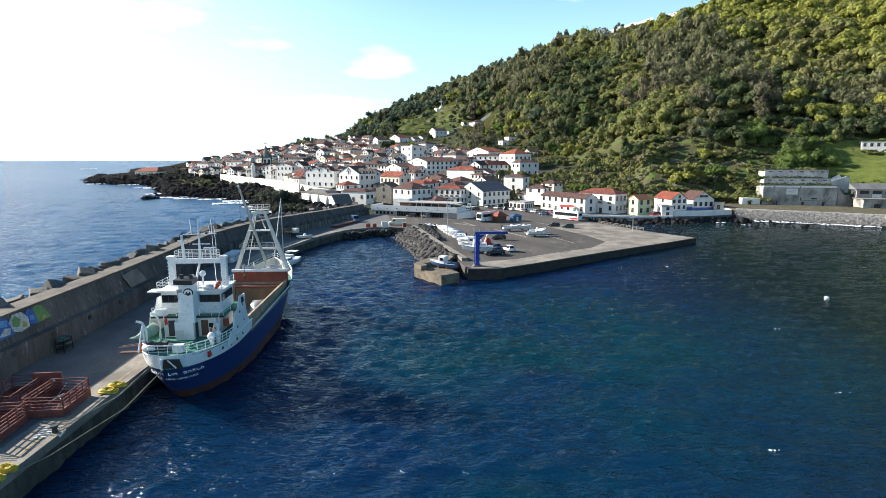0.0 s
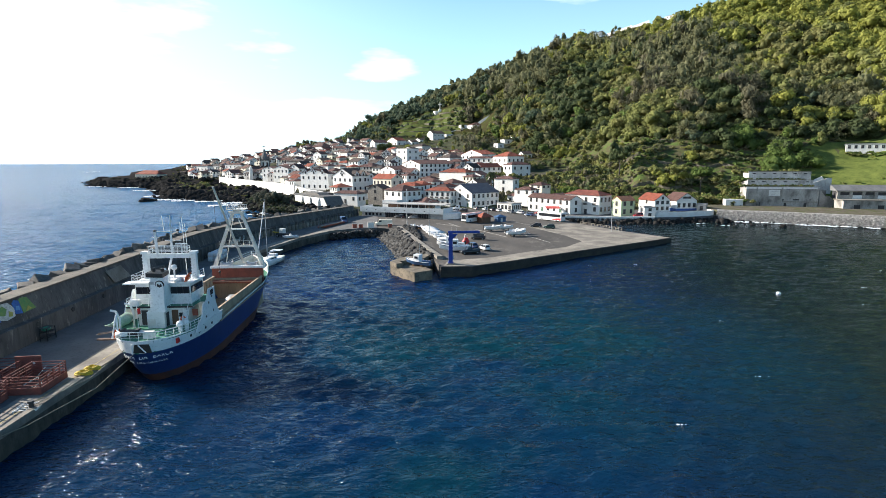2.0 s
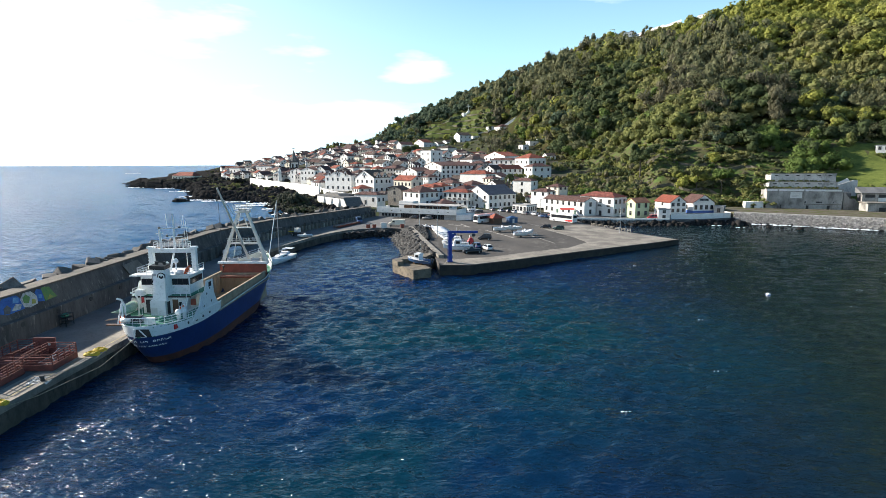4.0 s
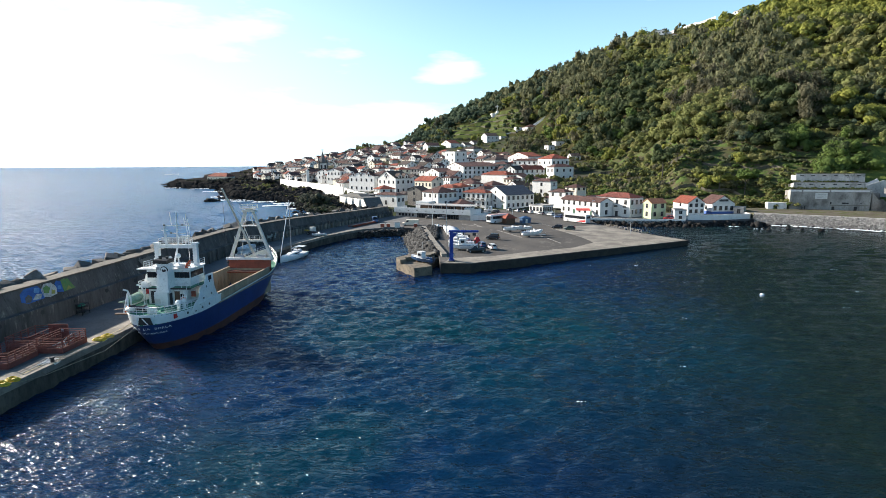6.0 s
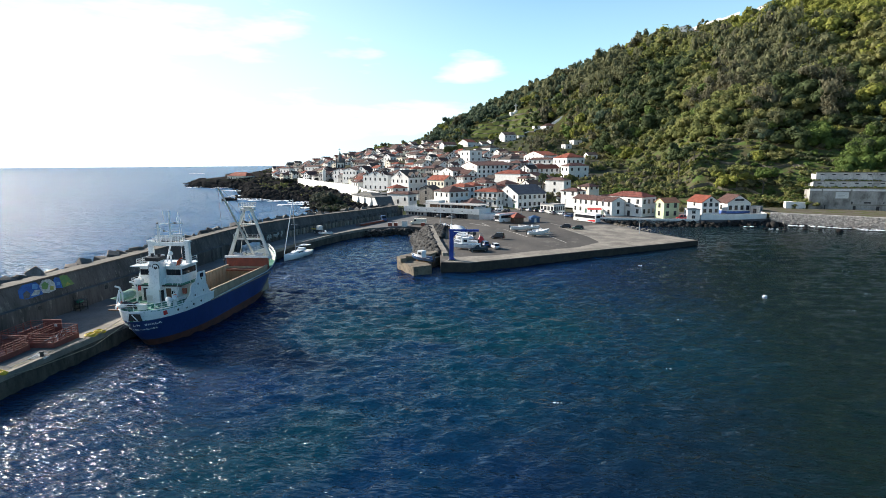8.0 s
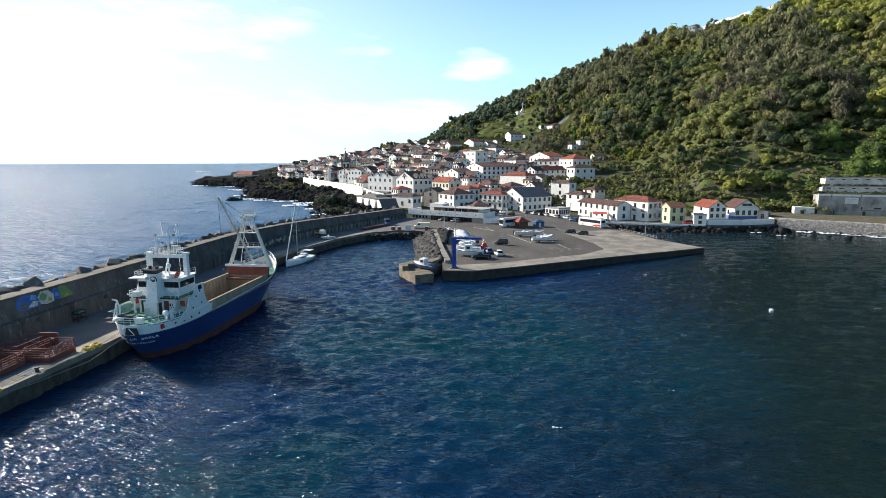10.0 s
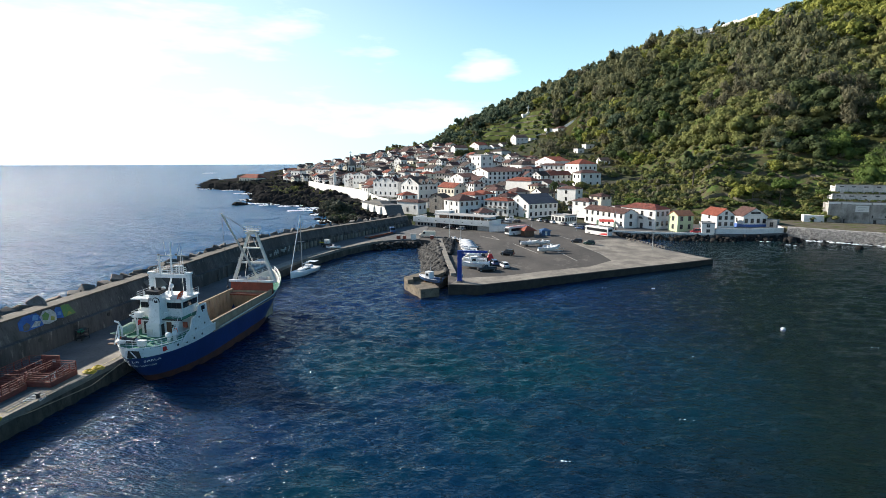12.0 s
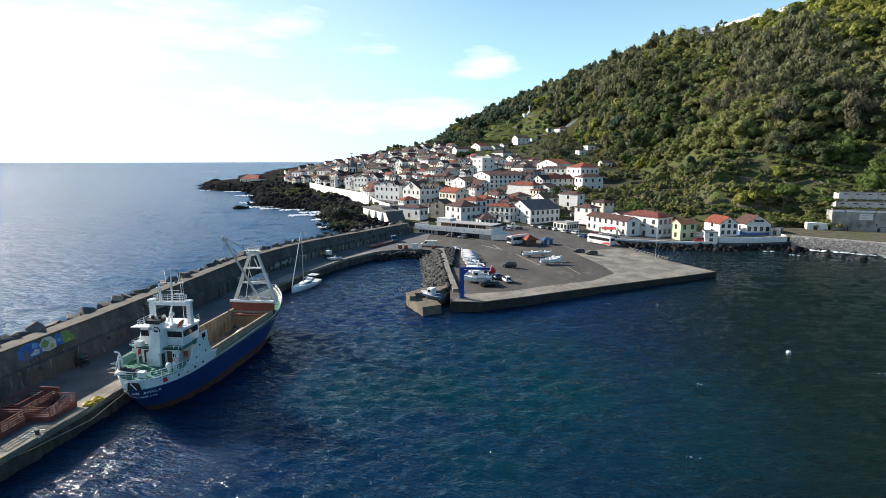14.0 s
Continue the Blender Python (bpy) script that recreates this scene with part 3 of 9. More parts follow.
def shape_z(x, y):
    dx, dy = x - OX, y - OY
    a, d = math.degrees(math.atan2(dx, dy)), math.hypot(dx, dy)
    d0, z0, d1, ct = (float(np.interp(a, AZ, k)) for k in (FOOT, FOOTZ, CREST, CRESTT))
    ds = float(np.interp(a, SHORE_AZ, SHORE))
    z1 = EYE + ct * d1
    lo = 1.0 + min(max((-12 - a) / 5, 0), 1) * 2.4
    if a < -11.5:
        ds += 9 * wander(x, y, 26)
    if d < ds + 10:
        return -3 + (lo + 3) * min(max((d - ds + 6) / 16, 0), 1), a, d
    if a < -11.9:
        wd = float(np.interp(a, WALL_AZ, WALL_D)) + 6
        up = 6.2 + min(max((a + 24) / 4, 0), 1) * 1.6
        if d < wd:
            return min(lo, 3.4) + 1.2 * wander(x, y, 18, 4.0), a, d
        if d < d0:
            return up + (z0 - up) * min(max((d - wd) / (d0 - wd), 0), 1), a, d
    if d < d0:
        flat = min(ds + 62, d0 - 20)
        return lo + 1.2 * min((d - ds - 10) / 52, 1) + (z0 - lo - 1.2) * max((d - flat) / (d0 - flat), 0), a, d
    s = min(max((d - d0) / 90, 0), 1)
    rough = s * (15.0 * wander(x, y, 120, 3.0) + 5.0 * wander(x, y, 42, 5.0)) * min(max((d1 + 40 - d) / 120, 0.35), 1)
    if d < d1:
        return z0 + (z1 - z0) * (d - d0) / (d1 - d0) + rough, a, d
    return z1 + (d - d1) * min(max(ct, -0.02) * 0.6 - 0.01, 0.03) + rough, a, d


azs = np.arange(-31, 80.1, 0.45)
ds_ = np.concatenate([np.arange(186, 300, 4), np.arange(300, 800, 9), np.arange(800, 1500, 16), np.arange(1500, 2300, 60)])
pts, tag = [], []
for d in ds_:
    for a in azs:
        x, y = OX + d * math.sin(radians(a)), OY + d * math.cos(radians(a))
        pts.append((x, y, ground_z(x, y)))
ix = np.arange(len(ds_) * len(azs)).reshape(len(ds_), len(azs))
quads = np.stack([ix[:-1, :-1], ix[:-1, 1:], ix[1:, 1:], ix[1:, :-1]], -1).reshape(-1, 4)[:, ::-1]
pa = np.array(pts)
mid = pa[quads].mean(1)
maz = np.degrees(np.arctan2(mid[:, 0] - OX, mid[:, 1] - OY))
md = np.hypot(mid[:, 0] - OX, mid[:, 1] - OY)
which = np.where(md > np.interp(maz, AZ, FOOT) - 25, 0, 1)
rocky = (md < np.interp(maz, SHORE_AZ, SHORE) + np.where(maz < -11, 42, 9)) & ((maz < -11) | (maz > 16.5))
which = np.where((maz < -20) & (which == 1), 0, which)
which = np.where(rocky | (maz < -22) | ((maz < -11.9) & (md < np.interp(maz, WALL_AZ, WALL_D) + 6)), 2, which)
foot = np.interp(maz, AZ, FOOT)
which = np.where((maz > 15.5) & (md > foot - 40) & (md < foot + 75) & (which != 2), 3, which)
tagged(new("ground", array_mesh("ground", pa, quads, ["soil", "town", "basalt", "garden"], True, which)), "steep green island hillside above a terraced town slope", "hillside", "", "structure")

# ---- breakwater quay ----
QUAY_Z = 2.5
quay_edge = bend([(-47.6, -70), (-47.6, 20), (-47.7, 60), (-48.8, 84), (-52.2, 101), (-53.4, 113), (-52.7, 126), (-49.7, 140), (-47.2, 149.5), (-41.6, 162.5), (-36.0, 169.0), (-27.0, 171.5)], 4)
wall_foot = bend([(-61.0, -70), (-61.0, 20), (-61.0, 60), (-61.7, 90), (-62.5, 112), (-62.0, 128), (-59.4, 148), (-54.8, 164), (-49, 181), (-42.8, 201), (-38.5, 213.5)], 4)
poly = quay_edge + [(-30.0, 214.5)] + wall_foot[::-1]
setting("quay", Geo().prism(poly, -3.0, QUAY_Z), "quay_top", "broad worn concrete breakwater quay", "quay")
setting("quay_face", strip(quay_edge, [(-0.06, -3), (-0.06, 1.9), (0.04, 1.9), (0.04, -3)]), "quay_side", "dark wet weed-stained quay face", "quay wall")
setting("quay_kerb", strip(quay_edge[:-3], [(-0.12, 1.9), (-0.12, QUAY_Z + 0.16), (0.5, QUAY_Z + 0.16), (0.5, 1.9)]), "pale_edge", "pale concrete kerb along the quay edge", "kerb")
# paler strip paints in the sunlit band beyond the wall's shadow
setting("quay_apron", strip(quay_edge[:-3], [(0.5, QUAY_Z - 0.1), (0.5, QUAY_Z + 0.01), (3.3, QUAY_Z + 0.01), (3.3, QUAY_Z - 0.1)]), "pale_edge", "pale concrete slabs lightened as the sunlit band along the quay edge", "apron")
setting("quay_line", strip([(x - 1.15, y) for x, y in quay_edge if 10 < y < 84], [(-0.07, QUAY_Z - 0.1), (-0.07, QUAY_Z + 0.022), (0.07, QUAY_Z + 0.022), (0.07, QUAY_Z - 0.1)]), "quay_yellow", "faded yellow safety line along the quay edge", "road marking")
# stepped sea wall: lower wall, ledge, battered upper wall and a footway on top
def lowered(g):
    """The wall loses height towards its root on the land."""
    g.v = [(x, y, QUAY_Z + (z - QUAY_Z) * float(np.interp(y, [115, 175, 205], [1.0, 0.80, 0.70])) if z > QUAY_Z else z) for x, y, z in g.v]
    return g


setting("breakwater_wall", lowered(strip(wall_foot, [(0, -3), (0, 5.25), (0.9, 5.35), (1.7, 8.1), (1.7, 8.3), (4.3, 8.3), (4.3, 8.0), (7.0, -3)])), "sea_wall", "tall stained concrete breakwater wall with a ledge", "sea wall")
setting("breakwater_cap", lowered(strip(wall_foot, [(1.62, 8.28), (1.62, 8.48), (4.4, 8.48), (4.4, 8.28)])), "cap", "brown weathered concrete footway along the top of the breakwater", "footway")

# piers that stiffen the landward end of the wall
for i, ((xa, ya), (xb, yb)) in enumerate(zip(wall_foot, wall_foot[1:])):
    if 140 < ya < 210:
        t = Vector((xb - xa, yb - ya, 0)).normalized()
        for k in (0.0, 0.5):
            o = Vector((xa + (xb - xa) * k, ya + (yb - ya) * k, 0))
            setting("wall_pier", Geo().box(-0.42, 0.42, -0.55, 0.25, 0, QUAY_Z + 2.0 - 0.010 * (ya - 140), Matrix.Translation(o) @ Matrix(((t.x, -t.y, 0, 0), (t.y, t.x, 0, 0), (0, 0, 1, 0), (0, 0, 0, 1)))), "pale_edge", "pale concrete pier against the breakwater wall", "pier")

# ---- jetty ----
def apron_z(x, y):
    return 2.4 - 0.0125 * min(max(x + 10, 0), 80)


def slab(poly, up, low=-3.0):
    n = len(poly)
    p = [(x, y, low) for x, y in poly] + [(x, y, apron_z(x, y) + up) for x, y in poly]
    return Geo().add(p, [tuple(range(n - 1, -1, -1)), tuple(range(n, 2 * n))] + [(i, (i + 1) % n, n + (i + 1) % n, n + i) for i in range(n)])


jetty_poly = [(-7.5, 103.0), (-0.6, 103.7), (8.4, 109.6), (19.2, 117.4), (34.5, 128.2), (51.6, 139.6), (65.0, 149.2), (55.2, 165.2), (51.0, 178.5), (46.0, 192), (45.5, 206), (60, 214), (62, 222), (47, 232), (12, 246), (-30, 246), (-37, 214), (-28, 172), (-19, 168), (-11.5, 131)]
setting("jetty", slab(jetty_poly, 0.0), "asphalt", "wide asphalt boat yard and parking jetty", "jetty")
setting("jetty_apron", slab([(-7.0, 103.6), (-0.6, 104.0), (8.4, 109.9), (19.2, 117.7), (34.5, 128.5), (51.6, 139.9), (64.4, 149.2), (55.0, 164.9), (50.7, 178.3), (44.5, 187), (26, 176), (33.0, 153.0), (34.8, 141.0), (27.6, 130.8), (13.9, 121.5), (5.4, 114.8), (-5.5, 110)], 0.012, 0.5), "pale_edge", "bleached concrete apron along the jetty edge", "apron")
edge = [(-7.5, 103.0), (-0.6, 103.7), (8.4, 109.6), (19.2, 117.4), (34.5, 128.2), (51.6, 139.6), (65.0, 149.2), (55.2, 165.2), (51.0, 178.5)]
g = Geo()
for (x0, y0), (x1, y1) in zip(edge, edge[1:]):
    t = Vector((x1 - x0, y1 - y0, 0)).normalized()
    o = Vector((t.y, -t.x, 0)) * 0.07
    a, c = Vector((x0, y0, 0)), Vector((x1, y1, 0))
    za, zc = apron_z(x0, y0) - 0.14, apron_z(x1, y1) - 0.14
    p = [a + o - Vector((0, 0, 3)), c + o - Vector((0, 0, 3)), c + o + Vector((0, 0, zc)), a + o + Vector((0, 0, za))]
    p += [q - o * 1.6 for q in p]
    g.add(p, ((0, 1, 2, 3), (7, 6, 5, 4), (3, 2, 6, 7), (0, 3, 7, 4), (1, 5, 6, 2)))
setting("jetty_face", g, "quay_face", "dark weedy tidal face of the jetty", "quay wall")
setting("pier_head", Geo().prism([(-18.7, 107.0), (-13.2, 98.7), (-9.4, 101.4), (-10.9, 104.6), (-10.2, 108.5), (-8.0, 116.0), (-15.6, 112.2)], -3, 2.0), "pier_stone", "low square concrete pier head", "pier")
setting("pier_parapet", Geo().prism([(-18.75, 107.05), (-17.2, 104.0), (-15.9, 104.7), (-16.6, 107.0), (-11.0, 110.6), (-9.2, 116.6), (-15.7, 112.5)], 2.0, 2.95), "pier_stone", "raised concrete parapet on the pier head", "parapet")
path_l = [(-19.4, 171.0), (-12.0, 133.4), (-7.4, 112.0)]
setting("revetment_path", strip(path_l, [(-0.7, 1.5), (-0.7, 3.1), (0.7, 3.1), (0.7, 1.5)]), "concrete", "narrow concrete path along the rock slope", "footway")
setting("road_line", slab([(14.2, 149.0), (14.4, 149.0), (6.6, 167.5), (6.4, 167.5)], 0.02, 1.9), "line", "faded white parking line", "road marking")
for name, q in (("road_line", [(24.8, 138.6), (25.0, 138.7), (19.9, 156.5), (19.7, 156.5)]), ("road_line", [(-6.3, 184.0), (-6.1, 184.0), (1.8, 175.2), (1.6, 175.2)]), ("road_line", [(1.7, 175.3), (1.6, 175.1), (-1.8, 184.6), (-1.6, 184.7)]), ("road_line", [(22.5, 191.6), (22.7, 191.8), (29.0, 177.2), (28.8, 177.2)]), ("road_line", [(33.8, 150.0), (34.0, 150.1), (27.6, 172.0), (27.4, 172.0)])):
    setting(name, slab(q, 0.02, 1.9), "line", "faded white parking line", "road marking")

# right-hand shore: house terrace wall, boulder sea wall and its road
row_front = [(43.5, 206.5), (52.0, 203.0), (66.0, 200.5), (82.0, 200.0), (97.0, 203.0), (112.0, 208.5)]
setting("shore_wall", strip(row_front[:4], [(0, -2), (0, 2.6), (0.5, 2.6), (0.5, -2)]), "white", "low white painted wall above the rocks", "sea wall")
setting("shore_terrace", Geo().prism(row_front + [(116, 250), (60, 250), (45, 225)], -2, 1.9), "road", "paved terrace in front of the shore houses", "terrace")
bay = [(112.0, 208.5), (122.0, 202.0), (133.0, 195.0), (150.0, 183.0), (172.0, 168.0), (200.0, 150.0)]
setting("house_terrace", Geo().prism([(84, 203.5), (97, 204.5), (111, 209.5), (113, 222), (86, 218)], -1, 2.9), "white", "white walled terrace below the shore houses", "terrace")
setting("terrace_parapet", strip([(84, 203.5), (97, 204.5), (111, 209.5), (113, 222)], [(-0.06, 1.0), (-0.06, 4.0), (0.25, 4.0), (0.25, 1.0)]), "white", "white parapet wall round the house terrace", "parapet")
setting("terrace_base", strip([(97, 204.5), (111, 209.5)], [(-0.12, -1), (-0.12, 1.5), (0.05, 1.5), (0.05, -1)]), "blue_trim", "blue painted base of the terrace wall", "plinth")
setting("terrace_paving", Geo().prism([(84.4, 204.0), (96.9, 205.0), (110.6, 209.9), (112.6, 221.7), (86.3, 217.7)], 2.6, 2.93), "concrete", "grey paving of the house terrace", "paving")
setting("bay_wall", strip(bay, [(-3.0, -2.5), (-0.6, 4.4), (0.5, 4.5), (0.5, -2)]), "rubble", "sloping pale rubble sea wall", "sea wall")
setting("bay_road", Geo().prism(bay + [(216, 190), (176, 212), (140, 232), (114, 240)], -2, 4.1), "verge", "trodden dirt and thin grass strip behind the sea wall", "verge")


# ---- stones ----
def rock_points(rng, r, squash=0.75):
    """A jagged stone: a jittered icosahedron."""
    t = (1 + 5 ** 0.5) / 2
    base = np.array([(-1, t, 0), (1, t, 0), (-1, -t, 0), (1, -t, 0), (0, -1, t), (0, 1, t), (0, -1, -t), (0, 1, -t), (t, 0, -1), (t, 0, 1), (-t, 0, -1), (-t, 0, 1)]) / 1.9
    p = base * rng.uniform(0.68, 1.25, (12, 1)) * np.array([rng.uniform(0.8, 1.35), rng.uniform(0.8, 1.35), squash * rng.uniform(0.8, 1.2)]) * r
    e = Euler(rng.uniform(-0.9, 0.9, 3)).to_matrix()
    return p @ np.array(e).T


ICO = np.array([(0, 11, 5), (0, 5, 1), (0, 1, 7), (0, 7, 10), (0, 10, 11), (1, 5, 9), (5, 11, 4), (11, 10, 2), (10, 7, 6), (7, 1, 8), (3, 9, 4), (3, 4, 2), (3, 2, 6), (3, 6, 8), (3, 8, 9), (4, 9, 5), (2, 4, 11), (6, 2, 10), (8, 6, 7), (9, 8, 1)])


def stones(name, spots, material, label, category, seed):
    """One heap of stones from (x, y, z, size)."""
    rng = np.random.default_rng(seed)
    v, f = [], []
    for k, (x, y, z, r) in enumerate(spots):
        v.append(rock_points(rng, r) + (x, y, z))
        f.append(ICO + 12 * k)
    return tagged(new(name, array_mesh(name, np.concatenate(v), np.concatenate(f), [material])), label, category, "", "stuff")


rng = np.random.default_rng(11)
spots = []
for i in range(1000):
    s, t = rng.uniform(0, 1) ** 0.9, rng.uniform(-0.06, 1.0)
    y0 = 113.5 + (171 - 113.5) * s
    xa = np.interp(y0, [114.5, 133.4, 171], [-9.2, -13.4, -20.4])
    xb = np.interp(y0, [114.5, 121, 149, 173], [-15.8, -17.0, -22.4, -27.6])
    spots.append((xa + (xb - xa) * t, y0 + rng.normal() * 0.3, 2.35 - 3.0 * t, rng.uniform(0.55, 1.15)))
for i in range(300):
    t = rng.uniform(0, 1)
    x0, y0 = -41 + 15 * t, 163.2 + 6.4 * min(t * 1.6, 1)
    spots.append((x0 + rng.normal() * 0.6, y0 - rng.uniform(0, 2.2), rng.uniform(-0.3, 1.9), rng.uniform(0.35, 0.7)))
for i in range(300):
    t = rng.uniform(0, 1) ** 1.3
    y0 = 172 - 30 * t
    spots.append((np.interp(y0, [128, 133.4, 171], [-10.4, -11.0, -18.4]) + rng.uniform(0.2, 1.0 + 3.2 * (1 - t)), y0, 2.55 + rng.uniform(0, 0.5), rng.uniform(0.35, 0.8)))
stones("rock_revetment", spots, "boulder", "steep slope of loose grey armour stones", "rocks", 1)

spots = []
for (x0, y0), (x1, y1) in zip(row_front, row_front[1:]):
    for i in range(60):
        t, o = rng.uniform(), rng.uniform(0.2, 4.6)
        spots.append((x0 + (x1 - x0) * t + rng.normal() * 0.4, y0 + (y1 - y0) * t - o, 1.1 - 0.33 * o, rng.uniform(0.45, 1.3)))
for i in range(16):
    spots.append((rng.uniform(100, 128), rng.uniform(186, 197), -0.2, rng.uniform(0.5, 1.0)))
spots += [(109.5, 199.0, 0.4, 2.6), (107.6, 199.6, 0.1, 1.6), (111.4, 199.4, 0.2, 1.9), (124, 184, 0.0, 1.3)]
for (x0, y0), (x1, y1) in zip(bay, bay[1:]):
    for i in range(70):
        t, o = rng.uniform(), rng.uniform(1.8, 4.4)
        nx_, ny_ = (y1 - y0), -(x1 - x0)
        k = math.hypot(nx_, ny_)
        spots.append((x0 + (x1 - x0) * t + nx_ / k * o, y0 + (y1 - y0) * t + ny_ / k * o, 0.4 - 0.2 * o, rng.uniform(0.4, 0.95)))
stones("shore_rocks", spots, "basalt", "tumbled black basalt boulders at the water's edge", "rocks", 2)

spots = []
for (x0, y0), (x1, y1) in zip(bay, bay[1:]):
    L = math.hypot(x1 - x0, y1 - y0)
    nx_, ny_ = (y1 - y0) / L, -(x1 - x0) / L
    for i in range(int(L * 26)):
        t, u = rng.uniform(), rng.uniform()
        o = 0.55 + 2.3 * u
        spots.append((x0 + (x1 - x0) * t + nx_ * o, y0 + (y1 - y0) * t + ny_ * o, 4.3 - 5.0 * u, rng.uniform(0.15, 0.31)))
stones("bay_wall_stones", spots, "rubble", "pale rubble stones facing the sea wall", "stones", 3)

# black lava along the open coast
def coast_at(a, out=0.0):
    d = float(np.interp(a, SHORE_AZ, SHORE)) - out
    return OX + d * math.sin(radians(a)), OY + d * math.cos(radians(a))


coast = [(-63, 214), (-70, 226)] + [coast_at(a) for a in (-14.0, -14.9, -16.2, -18, -19.5, -21, -22.5, -24.0, -24.5, -25.4, -27, -28.5, -29.9, -30.1)]
spots = []
for (x0, y0), (x1, y1) in zip(coast, coast[1:]):
    L = math.hypot(x1 - x0, y1 - y0)
    nx_, ny_ = -(y1 - y0) / L, (x1 - x0) / L
    for i in range(int(min(L, 120) * 4.6)):
        t, o = rng.uniform(), rng.normal() * 5.0 - 1.0
        h = max(0.2, 3.6 - 0.42 * o - abs(rng.normal()) * 0.6)
        spots.append((x0 + (x1 - x0) * t + nx_ * o, y0 + (y1 - y0) * t + ny_ * o, min(h, 4.5) - 0.8, rng.uniform(0.7, 2.6)))
for i in range(620):
    a, d = rng.uniform(-30.3, -15), rng.uniform(330, 640)
    if d > np.interp(a, SHORE_AZ, SHORE) - 4:
        x0, y0 = OX + d * math.sin(radians(a)), OY + d * math.cos(radians(a))
        spots.append((x0, y0, ground_z(x0, y0) + 0.4, rng.uniform(1.0, 3.2)))
spots += [(-186 + rng.normal() * 4, 338 + rng.normal() * 2, 0.3, rng.uniform(1, 2.4)) for i in range(9)]
stones("lava_shore", spots, "basalt", "jagged black lava shore below the town", "rocks", 4)

# cast armour blocks on the seaward side of the breakwater
block_meshes = []
for i in range(4):
    bm = bmesh.new()
    bmesh.ops.create_cube(bm, size=2.05)
    for vert in bm.verts:
        vert.co += Vector(rng.uniform(-0.12, 0.12, 3))
    bmesh.ops.bevel(bm, geom=bm.edges[:], offset=0.12, segments=1, affect="EDGES")
    me = bpy.data.meshes.new("armour_block")
    bm.to_mesh(me)
    bm.free()
    me.materials.append(M["block"])
    block_meshes.append(me)
line = wall_foot[14:]
for i in range(len(line) - 1):
    (x0, y0), (x1, y1) = line[i], line[i + 1]
    L = math.hypot(x1 - x0, y1 - y0)
    nx_, ny_ = -(y1 - y0) / L, (x1 - x0) / L
    for j in range(5 if y0 < 170 else 3):
        t, o = rng.uniform(), (5.5, 6.6, 7.8, 5.7, 7.2)[j] + rng.uniform(-0.4, 0.4)
        b_ = new("armour_block", block_meshes[int(rng.integers(4))])
        b_.matrix_world = Matrix.Translation((x0 + (x1 - x0) * t + nx_ * o, y0 + (y1 - y0) * t + ny_ * o, 8.1 - float(np.interp(y0, [115, 175, 205], [0.0, 1.2, 1.8])) - 0.85 * (o - 5.0) + rng.uniform(-0.5, 0.4))) @ Euler(rng.uniform(-0.7, 0.7, 3)).to_matrix().to_4x4()
        tagged(b_, "tilted cast concrete armour block on the breakwater", "armour block", "breakwater armour blocks")


# ---- the coaster at the quay ----
ship = thing("cargo_ship", pose(-42.9, 45.8, 0, 0, 0, 0.6), "blue and white coaster with open hold moored at the quay", "ship")
LENGTH, HALF = 44.4, 4.75


def hull_at(u, z):
    """Half breadth and station of the hull at a fraction of its length and a height."""
    h = min(max(z / 5.5, -0.3), 1.3)
    y0 = 3.4 * max(0, 1 - z / 4.6) ** 1.15
    y1 = LENGTH - 3.6 * (1 - min(h, 1.25) / 1.25)
    us = 0.34 - 0.16 * min(max(h, 0), 1)
    ub = 0.40 - 0.17 * min(max(h, 0), 1)
    k = 1.0
    if u < us:
        q = 1 - u / us
        k = max(0.0, 1 - q ** 2.1) ** (1 / 1.9)
    elif u > 1 - ub:
        q = (u - 1 + ub) / ub
        k = max(0.0, 1 - q ** (1.7 + 0.7 * min(max(h, 0), 1)))
    return HALF * k * (0.93 + 0.07 * min(max(h, 0), 1)), y0 + (y1 - y0) * u


def sheer(u):
    return 4.35 + 0.55 * max(0, (u - 0.32) / 0.68) ** 0.7 + 2.8 * max(0, (u - 0.74) / 0.26) ** 1.2


def band(lows, highs, rows, n=56, u0=0.0, u1=1.0, inset=0.0):
    """A strip of plating round both sides of the hull between two heights."""
    g = Geo()
    us = [u0 + (u1 - u0) * (0.5 - 0.5 * math.cos(math.pi * i / n)) for i in range(n + 1)]
    for side in (-1, 1):
        rings = []
        for u in us:
            lo, hi = lows(u), highs(u)
            ring = []
            for j in range(rows + 1):
                z = lo + (hi - lo) * j / rows
                w, y = hull_at(u, z)
                ring.append((side * max(w - inset, 0.0), y, z))
            rings.append(ring)
        g.loft(rings, closed=False, caps=False)
    return g


part("boot_topping", band(lambda u: -1.5, lambda u: 1.0 + 0.5 * u, 4), "hull_red", ship, "rust-red boot topping", True)
part("hull_side", band(lambda u: 1.0 + 0.5 * u, sheer, 6), "hull_blue", ship, "cobalt blue hull plating", True)
part("stern_bulwark", band(sheer, lambda u: sheer(u) + 1.35 - 0.3 * u, 2, 26, 0.0, 0.30), "ship_white", ship, "white stern bulwark", True)
part("bulwark_lining", band(lambda u: 4.2, lambda u: sheer(u) + 1.3 - 0.3 * u, 2, 26, 0.0, 0.30, 0.14), "ship_green", ship, "green bulwark lining", True)
rail = Geo()
for side in (-1, 1):
    rail.line([(side * hull_at(i / 60, 5.6)[0], hull_at(i / 60, 5.6)[1], sheer(i / 60) + 1.36 - 0.3 * i / 60) for i in range(0, 19)], 0.07)
part("bulwark_rail", rail, "ship_white", ship)
top = Geo()
